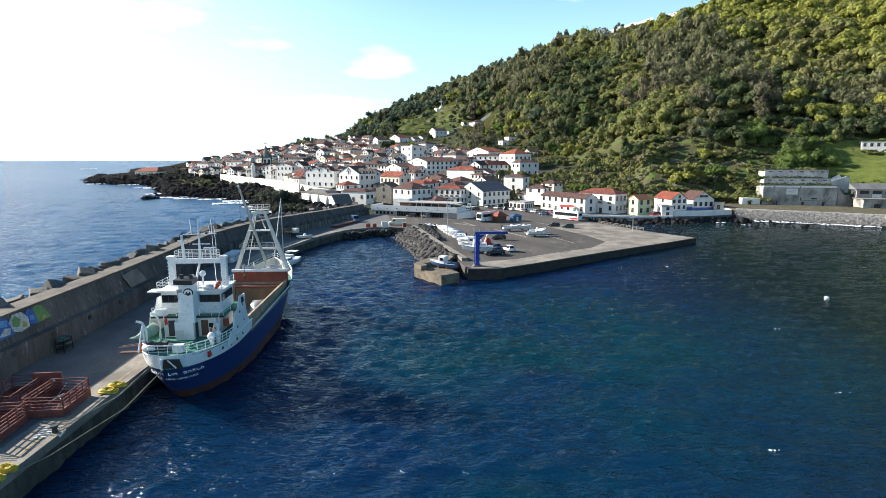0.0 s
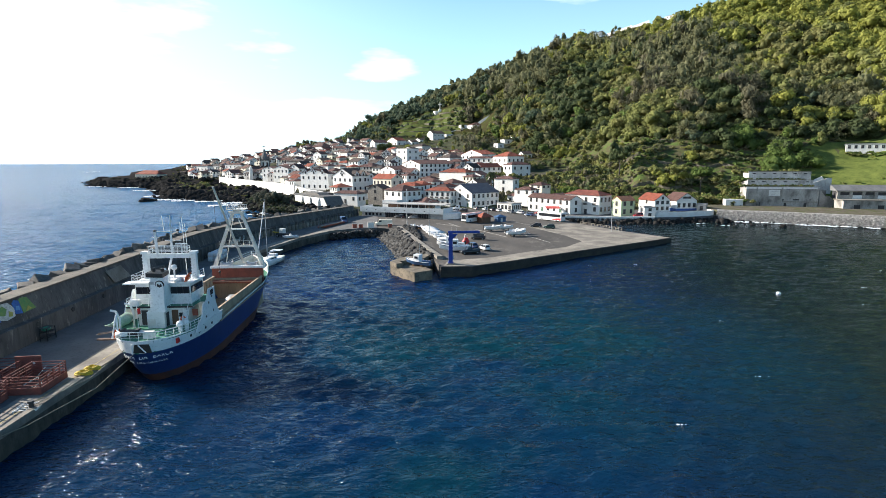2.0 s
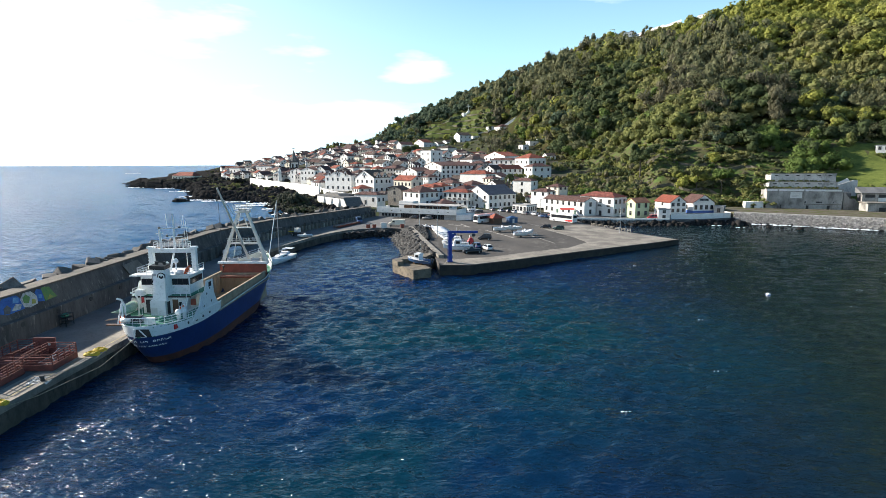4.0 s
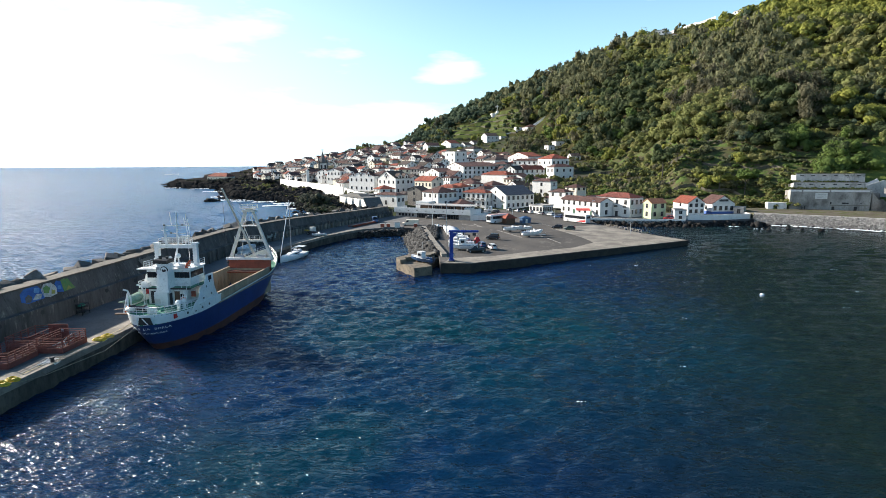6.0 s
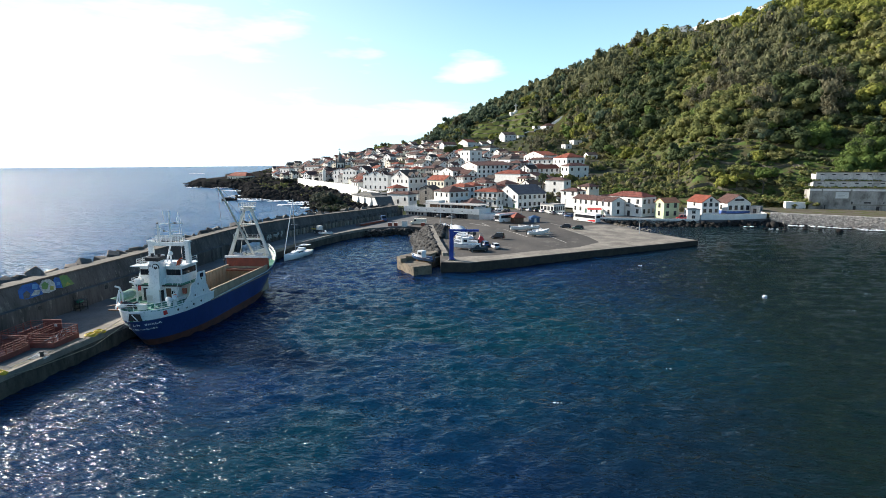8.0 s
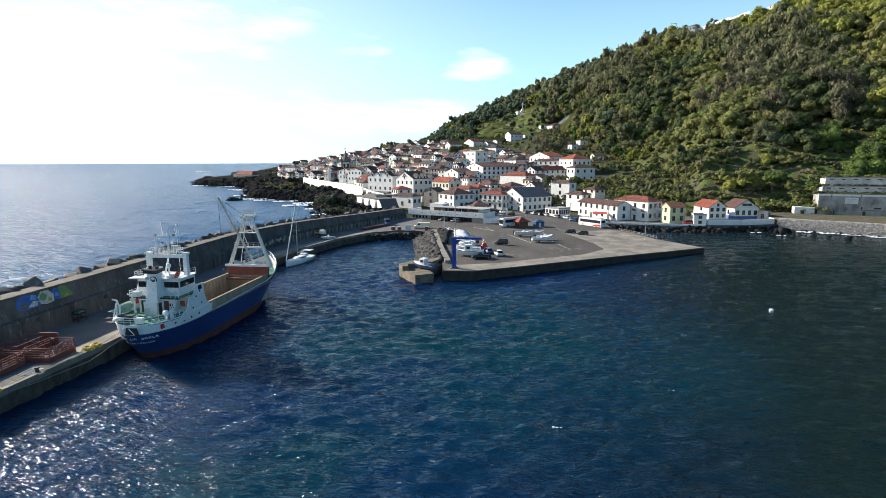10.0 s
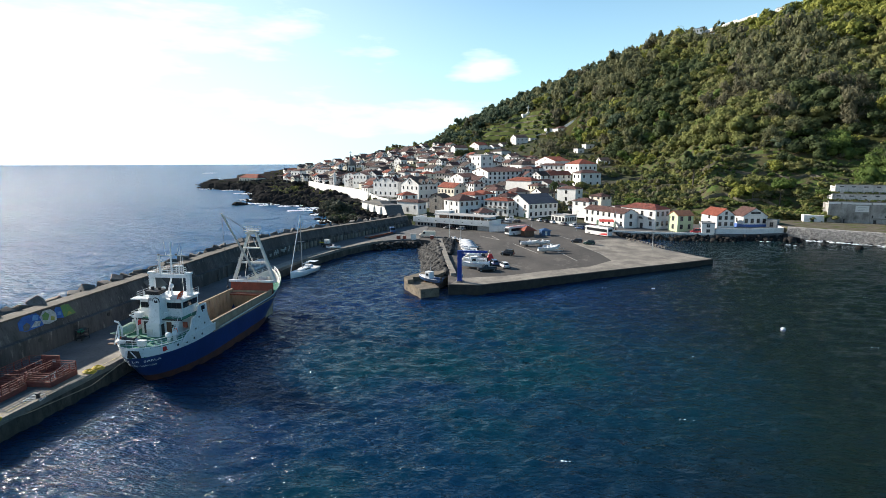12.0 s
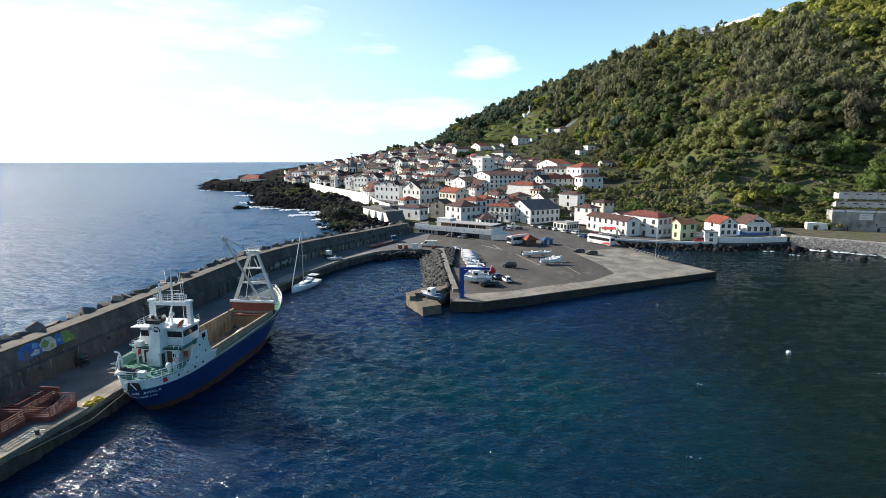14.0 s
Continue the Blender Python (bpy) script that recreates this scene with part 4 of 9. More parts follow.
for side in (-1, 1):
    top.line([(side * (hull_at(i / 60, 5.6)[0] - 0.05), hull_at(i / 60, 5.6)[1], sheer(i / 60) + 0.02) for i in range(18, 61)], 0.10)
part("sheer_strake", top, "buff", ship, "scuffed pale rubbing strake")


def deck(z, u0, u1, inset=0.1, n=20):
    left, right = [], []
    for i in range(n + 1):
        u = u0 + (u1 - u0) * i / n
        w, y = hull_at(u, z)
        right.append((max(w - inset, 0.01), y))
        left.append((-max(w - inset, 0.01), y))
    return right + left[::-1]


part("aft_deck", Geo().prism(deck(4.5, 0.0, 0.31), 4.3, 4.5), "ship_green", ship, "green painted aft deck")
part("forecastle_deck", Geo().prism(deck(6.0, 0.785, 0.995), 5.3, 5.5), "ship_green", ship, "green forecastle deck")
part("bow_lining", band(lambda u: 5.5, lambda u: sheer(u) - 0.02, 2, 20, 0.79, 0.998, 0.12), "buff", ship, "pale inner bulwark of the bow", True)
part("bow_coil", Geo().ball((0.3, 38.6, 5.75), 0.8, 10, (1.2, 1.0, 0.4)), "yellow", ship, "yellow rope heap")
# hold: sides, floor, end plates
hold = Geo()
hold.box(-3.9, 3.9, 12.6, 34.0, 1.7, 1.9)
part("hold_floor", hold, "hold_tan", ship, "tan scraped hold floor")
for x0, x1 in ((-4.1, -3.9), (3.9, 4.1)):
    hs = part("hold_side", Geo().box(x0, x1, 12.4, 34.2, 1.0, 5.6), "hold_tan", ship, "ribbed tan hold side")
    for i in range(18):
        y = 13.2 + i * 1.15
        part("rib", Geo().box(x0 - 0.12 if x0 > 0 else x1, x0 if x0 > 0 else x1 + 0.12, y, y + 0.14, 1.9, 5.4), "hold_tan", hs)
part("hold_end", Geo().box(-4.1, 4.1, 12.2, 12.4, 1.0, 5.0), "hold_tan", ship)
part("hold_end", Geo().box(-4.1, 4.1, 34.2, 34.4, 1.0, 5.4), "hold_tan", ship)
for s in (-1, 1):
    part("side_deck", Geo().box(*sorted((s * 4.1, s * 4.85)), 12.2, 34.4, 4.3, 4.45), "hold_tan", ship, "worn side deck")
    part("hold_coaming", Geo().box(*sorted((s * 3.86, s * 4.16)), 12.2, 34.4, 5.5, 5.75), "hold_tan", ship, "tan hatch coaming")
part("break_bulkhead", Geo().box(-4.3, 4.3, 34.4, 34.7, 4.5, 7.3), "ship_rust", ship, "rust-red forecastle bulkhead")
part("winch_platform", Geo().box(-4.4, 4.4, 34.7, 36.2, 6.9, 7.1).box(-4.5, 4.5, 34.1, 34.5, 7.1, 7.5), "ship_white", ship)
part("hatch_beam", Geo().box(-3.85, 3.85, 33.0, 33.9, 4.7, 5.1), "ship_rust", ship, "red oxide hatch beam")
part("beam_edge", Geo().box(-3.85, 3.85, 32.9, 33.0, 4.95, 5.15), "hold_pink", ship, "pale pink beam edge")
part("pontoon_hatch", Geo().box(0.8, 3.7, 12.7, 15.6, 4.5, 4.75), "hold_pink", ship, "stowed pale pink hatch board")
# cargo van in the hold
g = Geo().loft([[(-0.85, y, z0), (0.85, y, z0), (0.85, y, z1), (-0.85, y, z1)] for y, z0, z1 in ((0, 0.35, 1.0), (0.9, 0.3, 1.15), (1.5, 0.3, 1.75), (3.9, 0.3, 1.8), (4.1, 0.4, 1.2))])
hatch_car = thing("car", ship.matrix_basis @ pose(1.4, 25.5, 1.9, 0, 0, 8), "small silver car parked in the ship's hold", "car")
part("body", g, "steel", hatch_car, "", True)
for x in (-0.8, 0.8):
    for y in (0.8, 3.3):
        part("wheel", Geo().cyl((x - 0.1, y, 0.31), (x + 0.1, y, 0.31), 0.31, n=12), "rubber", hatch_car)
part("windscreen", Geo().add([(-0.7, 1.0, 1.2), (0.7, 1.0, 1.2), (0.66, 1.5, 1.7), (-0.66, 1.5, 1.7), (-0.7, 0.96, 1.2), (0.7, 0.96, 1.2), (0.66, 1.46, 1.7), (-0.66, 1.46, 1.7)], ((0, 1, 2, 3), (7, 6, 5, 4), (0, 4, 5, 1), (2, 6, 7, 3))), "glass", hatch_car)

# accommodation on the raised poop
POOP = 5.65
def railing(parent, material, pts, h=1.0, rows=3, step=1.5):
    """A guard rail on a ship's deck: the top rail, lower rails and stanchions."""
    top = Geo()
    for a, c in zip(pts, pts[1:]):
        top.cyl(Vector(a) + Vector((0, 0, h)), Vector(c) + Vector((0, 0, h)), 0.03, n=4)
    top = part("railing", top, material, parent)
    post = fix(Geo().cyl((0, 0, 0), (0, 0, h), 0.035, n=4).mesh("stanchion", material))
    for j in range(1, rows):
        g = Geo()
        for a, c in zip(pts, pts[1:]):
            g.cyl(Vector(a) + Vector((0, 0, h * j / rows)), Vector(c) + Vector((0, 0, h * j / rows)), 0.03, n=4)
        part("rail", g, material, top)
    for (x0, y0, z0), (x1, y1, z1) in zip(pts, pts[1:]):
        a, c = Vector((x0, y0, z0)), Vector((x1, y1, z1))
        k = max(1, int((c - a).length / step))
        for i in range(k):
            part("stanchion", post, material, top, m=Matrix.Translation(a + (c - a) * i / k))
    part("stanchion", post, material, top, m=Matrix.Translation(Vector(pts[-1])))


part("poop_deck", Geo().prism(deck(5.6, 0.012, 0.275, 0.02), 5.5, POOP), "ship_green", ship, "green painted poop deck")
house_a = part("deckhouse", Geo().box(-2.7, 2.9, 6.4, 11.9, POOP, 8.0), "ship_white", ship, "white steel deckhouse")
part("bridge_deck", Geo().box(-3.8, 3.9, 5.95, 11.9, 8.0, 8.12), "ship_green", ship, "green bridge deck")
part("deck_edge", Geo().box(-3.86, 3.96, 5.88, 5.95, 7.94, 8.14), "black", ship, "dark painted deck edge")
wh = part("wheelhouse", Geo().box(-3.25, 3.25, 7.3, 11.3, 8.12, 10.6), "ship_white", ship, "white wheelhouse")
part("wheelhouse_roof", Geo().prism([(-3.6, 7.0), (3.6, 7.0), (3.6, 11.2), (2.9, 11.8), (-2.9, 11.8), (-3.6, 11.2)], 10.6, 10.74), "ship_white", ship)
for x0, x1 in ((-3.15, -1.05), (0.95, 3.15)):
    w = part("bridge_window", Geo().box(x0, x1, 7.24, 7.32, 9.35, 10.2), "black", wh, "black window band")
    for i in range(3):
        a = x0 + 0.08 + i * (x1 - x0 - 0.08) / 3
        part("pane", Geo().box(a, a + (x1 - x0 - 0.08) / 3 - 0.08, 7.21, 7.245, 9.42, 10.12), "glass", w)
w = part("bridge_window", Geo().box(3.23, 3.31, 7.5, 11.0, 9.35, 10.2), "black", wh, "black window band")
for i in range(3):
    part("pane", Geo().box(3.305, 3.335, 7.6 + i * 1.1, 8.6 + i * 1.1, 9.42, 10.12), "glass", w)
# tall plating of the side
for s in (-1, 1):
    g = Geo().prism([(4.6, 5.0), (12.4, 4.9), (12.9, 5.3), (11.9, 6.2), (11.3, 7.4), (11.1, 9.35), (9.2, 9.45), (8.5, 8.2), (7.3, 7.9), (6.7, 6.5), (5.4, 5.9)], 0, 0.12, Matrix(((0, 0, 1, s * 4.6 - 0.06), (1, 0, 0, 0), (0, 1, 0, 0), (0, 0, 0, 1))))
    sp = part("side_plating", g, "ship_white", ship, "white side plating")
    part("wing_floor", Geo().box(*sorted((s * 3.9, s * 4.56)), 8.4, 11.2, 8.0, 8.12), "ship_green", sp)
    if s > 0:
        for y, z in ((9.0, 7.7), (10.0, 8.3), (8.0, 6.2), (10.3, 6.4)):
            part("porthole", Geo().cyl((4.65, y, z), (4.69, y, z), 0.16, n=10), "black", sp)
        part("bridge_wing_window", Geo().box(4.65, 4.68, 9.7, 10.6, 8.5, 9.15), "glass", sp)
for u in (0.10, 0.135, 0.17, 0.215):
    wd, yy = hull_at(u, 5.0)
    part("porthole", Geo().cyl((wd - 0.02, yy, 5.0), (wd + 0.06, yy, 5.0), 0.17 if u != 0.135 else 0.26, n=10), "black", ship)
wd, yy = hull_at(0.062, 5.0)
part("red_placard", Geo().box(wd - 0.12, wd + 0.06, yy - 0.5, yy + 0.3, 4.75, 5.35), "red_paint", ship, "dark red placard on the bulwark")
mo = part("mooring_opening", Geo().prism([(-0.5, 4.5), (1.5, 4.5), (1.2, 5.45), (-0.3, 5.45)], -0.10, 0.02, Matrix(((1, 0, 0, 0.2), (0, 0, 1, 0.02), (0, 1, 0, 0), (0, 0, 0, 1)))), "black", ship, "dark mooring opening")
part("strut", Geo().cyl((0.3, -0.14, 5.4), (1.1, -0.14, 4.55), 0.07, n=6), "ship_white", mo)
part("strut", Geo().cyl((-0.35, -0.14, 5.5), (-0.35, -0.14, 4.4), 0.1, n=6), "ship_white", mo)
# funnel
part("funnel_base", Geo().box(-1.15, 0.85, 5.25, 7.2, POOP, 7.65), "ship_white", ship, "square white funnel base")
part("base_panel", Geo().box(-1.1, -0.2, 5.19, 5.25, 5.95, 6.75), "frame", ship)
g = Geo().loft([[(x, y, z) for x, y in ((-0.72 + k, 5.35 + j), (0.92 - k, 5.35 + j), (0.92 - k, 7.25), (-0.72 + k, 7.25))] for z, k, j in ((7.6, -0.12, -0.05), (8.3, 0, 0.05), (11.7, 0.1, 0.45))])
fn = part("funnel", g, "ship_white", ship, "white funnel casing with a round emblem")
part("funnel_top", Geo().loft([[(-1.05, 5.6, z0), (0.85, 5.7, z0 - 0.1), (0.85, 7.35, z0), (-1.05, 7.35, z0 + 0.1)] for z0 in (11.75, 12.25)]).cyl((-0.5, 6.5, 12.2), (-0.5, 6.5, 12.7), 0.22, n=8).cyl((0.4, 6.7, 12.2), (0.4, 6.7, 12.6), 0.2, n=8), "black", fn, "sooty black funnel top")
part("emblem", Geo().cyl((0.42, 5.74, 10.85), (0.42, 5.64, 10.83), 0.52, n=18), "black", fn, "round dark emblem")
part("emblem_field", Geo().cyl((0.42, 5.65, 10.83), (0.42, 5.62, 10.825), 0.42, n=18), "ship_white", fn)
part("emblem_mark", Geo().prism([(0.12, 10.65), (0.22, 11.05), (0.42, 10.75), (0.62, 11.05), (0.72, 10.65), (0.42, 10.5)], 0, 0.03, Matrix(((1, 0, 0, 0), (0, 0, -1, 5.63), (0, 1, 0, 0), (0, 0, 0, 1)))), "black", fn)
part("louvre", Geo().box(-0.82, -0.25, 5.70, 5.80, 10.3, 11.2), "steel", fn)
for i in range(8):
    part("rung", Geo().box(-0.72, -0.30, 5.26 + 0.034 * i, 5.42 + 0.034 * i, 7.95 + i * 0.28, 8.02 + i * 0.28), "ship_white", fn)
for x, y, key in ((1.25, 6.34, "door_brown"), (-2.3, 6.34, "door_dark")):
    part("door", Geo().box(x, x + 0.75, y, y + 0.06, 5.75, 7.55), key, house_a, "dark steel door")
part("door", Geo().box(0.93, 0.99, 5.6, 6.2, 5.75, 7.4), "door_dark", house_a, "dark open doorway")
part("window", Geo().box(2.1, 2.6, 6.34, 6.4, 6.7, 7.2), "glass", house_a)
part("emergency_box", Geo().box(3.5, 4.1, 6.75, 6.95, 6.7, 7.5), "ship_rust", ship, "red equipment box")
# gantry over the wheelhouse
for x in (-2.95, 2.95):
    gp = part("gantry_post", Geo().prism([(x - 0.3, 9.6), (x + 0.3, 9.6), (x + 0.3, 10.2), (x - 0.3, 10.2)], 10.7, 13.85), "ship_white", ship, "square white gantry post")
    part("post_cap", Geo().box(x - 0.42, x + 0.42, 9.48, 10.32, 13.85, 14.15), "ship_white", gp)
    for i in range(7):
        part("flange", Geo().box(x - 0.36, x + 0.36, 9.54, 9.6, 11.0 + i * 0.4, 11.08 + i * 0.4), "ship_white", gp)
part("gantry_beam", Geo().box(-2.65, 2.65, 9.65, 10.15, 13.3, 13.85), "ship_white", ship, "white gantry beam")
part("gantry_brace", Geo().cyl((0.2, 9.9, 13.4), (-0.35, 9.6, 10.9), 0.13), "ship_white", ship)
for pts in ([(-2.3, 9.4, 13.85), (2.3, 9.4, 13.85), (2.3, 10.4, 13.85), (-2.3, 10.4, 13.85), (-2.3, 9.4, 13.85)], [(-3.5, 11.2, 10.74), (-3.5, 7.1, 10.74), (-1.1, 7.1, 10.74)], [(1.0, 7.1, 10.74), (3.5, 7.1, 10.74), (3.5, 11.2, 10.74)], [(-3.75, 11.8, 8.12), (-3.75, 6.0, 8.12), (-1.2, 6.0, 8.12)], [(1.3, 6.0, 8.12), (3.85, 6.0, 8.12), (3.85, 8.4, 8.12)]):
    railing(ship, "ship_white", pts, 0.95, 3, 1.2)
st = [(hull_at(i / 60, 5.6)[0] - 0.08, hull_at(i / 60, 5.6)[1], POOP) for i in range(1, 10)]
railing(ship, "ship_white", [(-x, y, z) for x, y, z in st[::-1]] + st, 0.95, 3, 0.9)
part("rail_cap", Geo().line([(-x, y, z + 0.95) for x, y, z in st[::-1]] + [(x, y, z + 0.95) for x, y, z in st], 0.055, 6), "ship_white", ship)
# masts and aerials
mast = part("signal_mast", Geo().cyl((0.3, 9.9, 13.85), (0.3, 10.1, 18.6), 0.16, 0.07).cyl((-1.5, 10, 16.6), (2.3, 10, 16.7), 0.06).cyl((-0.8, 10, 15.5), (1.5, 10, 15.5), 0.05).cyl((-1.5, 9.9, 13.85), (-1.6, 9.9, 16.6), 0.2, 0.14).cyl((-2.1, 9.9, 15.9), (-1.1, 9.9, 15.9), 0.05), "ship_white", ship, "white signal mast")
for x, z0, z1 in ((-0.5, 16.6, 18.6), (2.2, 13.9, 17.6), (1.6, 16.6, 17.8), (1.9, 10.8, 18.4)):
    part("aerial", Geo().cyl((x, 10, z0), (x - 0.15, 10, z1), 0.035, n=4), "ship_white", mast)
part("radar_scanner", Geo().box(0.8, 2.2, 9.8, 10.0, 15.0, 15.15).cyl((1.5, 9.9, 13.85), (1.5, 9.9, 15.0), 0.1), "ship_white", mast)
for x, z in ((-0.6, 15.6), (1.2, 16.8), (-1.6, 16.7)):
    part("navigation_light", Geo().ball((x, 9.9, z), 0.17), "black", mast)
dome = part("satellite_dome", Geo().ball((0.95, 8.6, 12.35), 0.36, 12), "ship_white", ship, "white satellite dome", True)
part("pole", Geo().cyl((0.95, 8.6, 10.74), (0.95, 8.6, 12.1), 0.11), "ship_white", dome)
part("liferaft_canister", Geo().cyl((1.3, 7.5, 11.0), (2.4, 7.5, 11.0), 0.28, n=12), "ship_white", ship, "white liferaft canister", True)
part("searchlight", Geo().cyl((-0.2, 8.4, 10.74), (-0.2, 8.4, 11.9), 0.06).cyl((-0.2, 8.25, 12.05), (-0.2, 8.6, 12.05), 0.24, n=10), "ship_white", ship)
part("signal_flag", Geo().loft([[(2.7 + 0.1 * math.sin(t_) + 0.5 * k, 7.0 + t_ * 0.22, 10.75 + 0.5 * k + z + 0.1 * math.sin(t_ * 1.3)) for k, z in ((0, 0), (1, 0), (1.4, 0.5), (0.5, 0.55))] for t_ in range(5)]), "orange", ship, "orange-red signal cloth on the rail")
part("bridge_box", Geo().box(-3.5, -2.4, 6.1, 6.8, 8.12, 8.9), "ship_white", ship)
part("wing_shelf", Geo().box(-4.7, -3.3, 7.2, 8.6, 10.5, 10.65), "ship_white", ship)
# stair, davits, winches and clutter on the poop
stair = part("stair", Geo().line([(2.9, 4.6, POOP), (2.9, 6.1, 8.0)], 0.06).line([(3.5, 4.6, POOP), (3.5, 6.1, 8.0)], 0.06).line([(3.5, 4.6, POOP + 0.9), (3.5, 6.1, 8.9)], 0.04), "ship_white", ship, "steep white stair")
for i in range(8):
    part("tread", Geo().box(2.9, 3.5, 4.65 + i * 0.19, 4.85 + i * 0.19, POOP + 0.2 + i * 0.29, POOP + 0.24 + i * 0.29), "ship_white", stair)
for x, y, r in ((3.3, 3.7, 0.42), (3.75, 4.35, 0.38)):
    vc = part("vent_cowl", Geo().cyl((x, y, POOP), (x, y, POOP + 0.7), 0.24, n=12), "ship_white", ship, "", True)
    part("cowl_mouth", Geo().ball((x, y - 0.05, POOP + 0.95), r, 12), "ship_white", vc, "", True)
part("mooring_winch", Geo().cyl((-2.2, 2.2, POOP + 0.5), (-0.9, 2.2, POOP + 0.5), 0.36, n=12).box(-2.5, -2.2, 1.8, 2.6, POOP, POOP + 0.9).box(-0.9, -0.6, 1.8, 2.6, POOP, POOP + 0.9), "door_dark", ship, "dark mooring winch")
part("warping_drum", Geo().cyl((-0.5, 2.2, POOP + 0.5), (0.1, 2.2, POOP + 0.5), 0.3, 0.2, 12), "steel", ship)
part("rope_locker", Geo().cyl((-2.6, 1.2, POOP + 0.62), (-1.5, 1.1, POOP + 0.62), 0.28, n=12), "ship_white", ship, "rolled white fender", True)
part("deck_locker", Geo().box(0.2, 1.2, 1.3, 2.0, POOP, POOP + 0.75), "ship_white", ship)
part("deck_locker", Geo().box(-3.3, -2.8, 1.9, 2.4, POOP, POOP + 0.9), "orange", ship, "orange deck box")
part("capstan", Geo().cyl((1.6, 2.6, POOP), (1.6, 2.6, POOP + 0.7), 0.3, 0.22, n=10), "ship_green", ship)
for y in (2.6, 5.6):
    part("lifeboat_davit", Geo().line([(-2.9, y, POOP), (-2.9, y + 0.1, 7.6), (-3.2, y, 8.5), (-3.7, y - 0.2, 8.7)], 0.12, 6), "ship_white", ship, "curved white davit")
part("lifeboat", Geo().loft([[(-3.75 - k, y, 6.35 + j), (-3.15 + k, y, 6.35 + j), (-2.75 + k, y, 6.95), (-3.4, y, 7.75 - j), (-4.05 - k + 2 * k, y, 6.95)] for y, k, j in ((2.3, -0.45, 0.45), (3.1, -0.1, 0.1), (5.2, 0, 0), (6.0, -0.4, 0.4))]), "canvas_green", ship, "lifeboat under a pale green canvas cover", True)
part("stern_davit", Geo().cyl((-3.3, 1.6, POOP), (-3.1, 2.4, 8.2), 0.09).cyl((-2.5, 1.4, POOP), (-3.1, 2.4, 8.2), 0.09), "ship_white", ship, "white shear-legs over the stern")
part("red_ensign", Geo().loft([[(-1.9 + 0.06 * math.sin(2 * t_), 4.6 + 0.14 * t_, 7.5 + z + 0.05 * math.sin(t_)) for z in (0, 0.7)] + [(-1.85 + 0.06 * math.sin(2 * t_), 4.6 + 0.14 * t_, 7.5 + z + 0.05 * math.sin(t_)) for z in (0.7, 0)] for t_ in range(5)]), "red_paint", ship, "small red flag")
part("flag_staff", Geo().cyl((-1.9, 4.6, POOP), (-1.9, 4.6, 8.6), 0.04, n=5), "ship_white", ship)
part("gangway", Geo().box(-6.6, -4.3, 4.2, 4.7, 4.6, 4.75).line([(-6.6, 4.2, 5.3), (-4.3, 4.2, 5.6)], 0.04).line([(-6.6, 4.7, 5.3), (-4.3, 4.7, 5.6)], 0.04), "door_brown", ship, "narrow brown gangway over the quay side")
lb = Geo()
for i in range(16):
    a, c = 2 * math.pi * i / 16, 2 * math.pi * (i + 1) / 16
    lb.cyl((2.55 + 0.3 * math.cos(a), 6.32, 6.4 + 0.3 * math.sin(a)), (2.55 + 0.3 * math.cos(c), 6.32, 6.4 + 0.3 * math.sin(c)), 0.08, n=6)
part("lifebuoy", lb, "orange", ship, "orange lifebuoy")
# A-frame derrick mast forward
for s in (-1, 1):
    part("mast_leg", Geo().loft([[(s * x - k, y - k, z), (s * x + k, y - k, z), (s * x + k, y + k, z), (s * x - k, y + k, z)] for x, y, z, k in ((4.2, 35.6, 7.0, 0.30), (0.75, 36.0, 16.4, 0.22))]), "buff", ship, "tall pale mast leg")
    part("mast_stay", Geo().cyl((s * 3.3, 37.9, 6.0), (s * 0.6, 36.1, 16.2), 0.06, n=5), "buff", ship)
part("mast_head", Geo().box(-1.3, 1.3, 35.5, 36.5, 16.3, 16.7).box(-1.5, 1.5, 35.4, 36.6, 17.0, 17.06).box(-0.55, 0.55, 35.6, 36.4, 16.7, 17.0), "buff", ship)
railing(ship, "buff", [(-1.5, 35.4, 17.0), (1.5, 35.4, 17.0), (1.5, 36.6, 17.0), (-1.5, 36.6, 17.0), (-1.5, 35.4, 17.0)], 0.8, 2, 0.8)
part("mast_crossbeam", Geo().box(-3.0, 3.0, 35.6, 36.0, 10.5, 10.85), "buff", ship)
part("mast_platform", Geo().box(-1.7, 1.7, 34.9, 36.3, 13.6, 13.7).cyl((-1.2, 35.8, 13.6), (-0.3, 35.8, 11.0), 0.08).cyl((0.9, 35.8, 13.6), (0.2, 35.8, 15.5), 0.1), "buff", ship)
railing(ship, "buff", [(-3.0, 35.4, 10.85), (3.0, 35.4, 10.85)], 0.8, 2, 1.0)
part("derrick_boom", Geo().cyl((0.9, 35.2, 7.9), (0.5, 24.4, 21.4), 0.24, 0.16, n=8), "buff", ship, "long tapered cargo boom")
part("boom_wire", Geo().cyl((0.5, 24.4, 21.4), (-0.3, 35.8, 16.6), 0.035, n=4).cyl((0.5, 24.4, 21.3), (0.5, 24.8, 8.6), 0.025, n=4).cyl((0.5, 24.4, 21.2), (0.2, 35.6, 13.0), 0.025, n=4), "black", ship)
part("cargo_hook", Geo().ball((0.5, 24.8, 8.4), 0.22).cyl((0.5, 24.8, 8.2), (0.5, 24.8, 7.7), 0.07), "black", ship)
part("derrick_winch", Geo().cyl((-2.8, 35.4, 7.5), (-1.4, 35.4, 7.5), 0.38, n=12).box(-3.1, -2.8, 35.0, 35.8, 7.1, 8.0).box(-1.4, -1.1, 35.0, 35.8, 7.1, 8.0), "steel", ship)
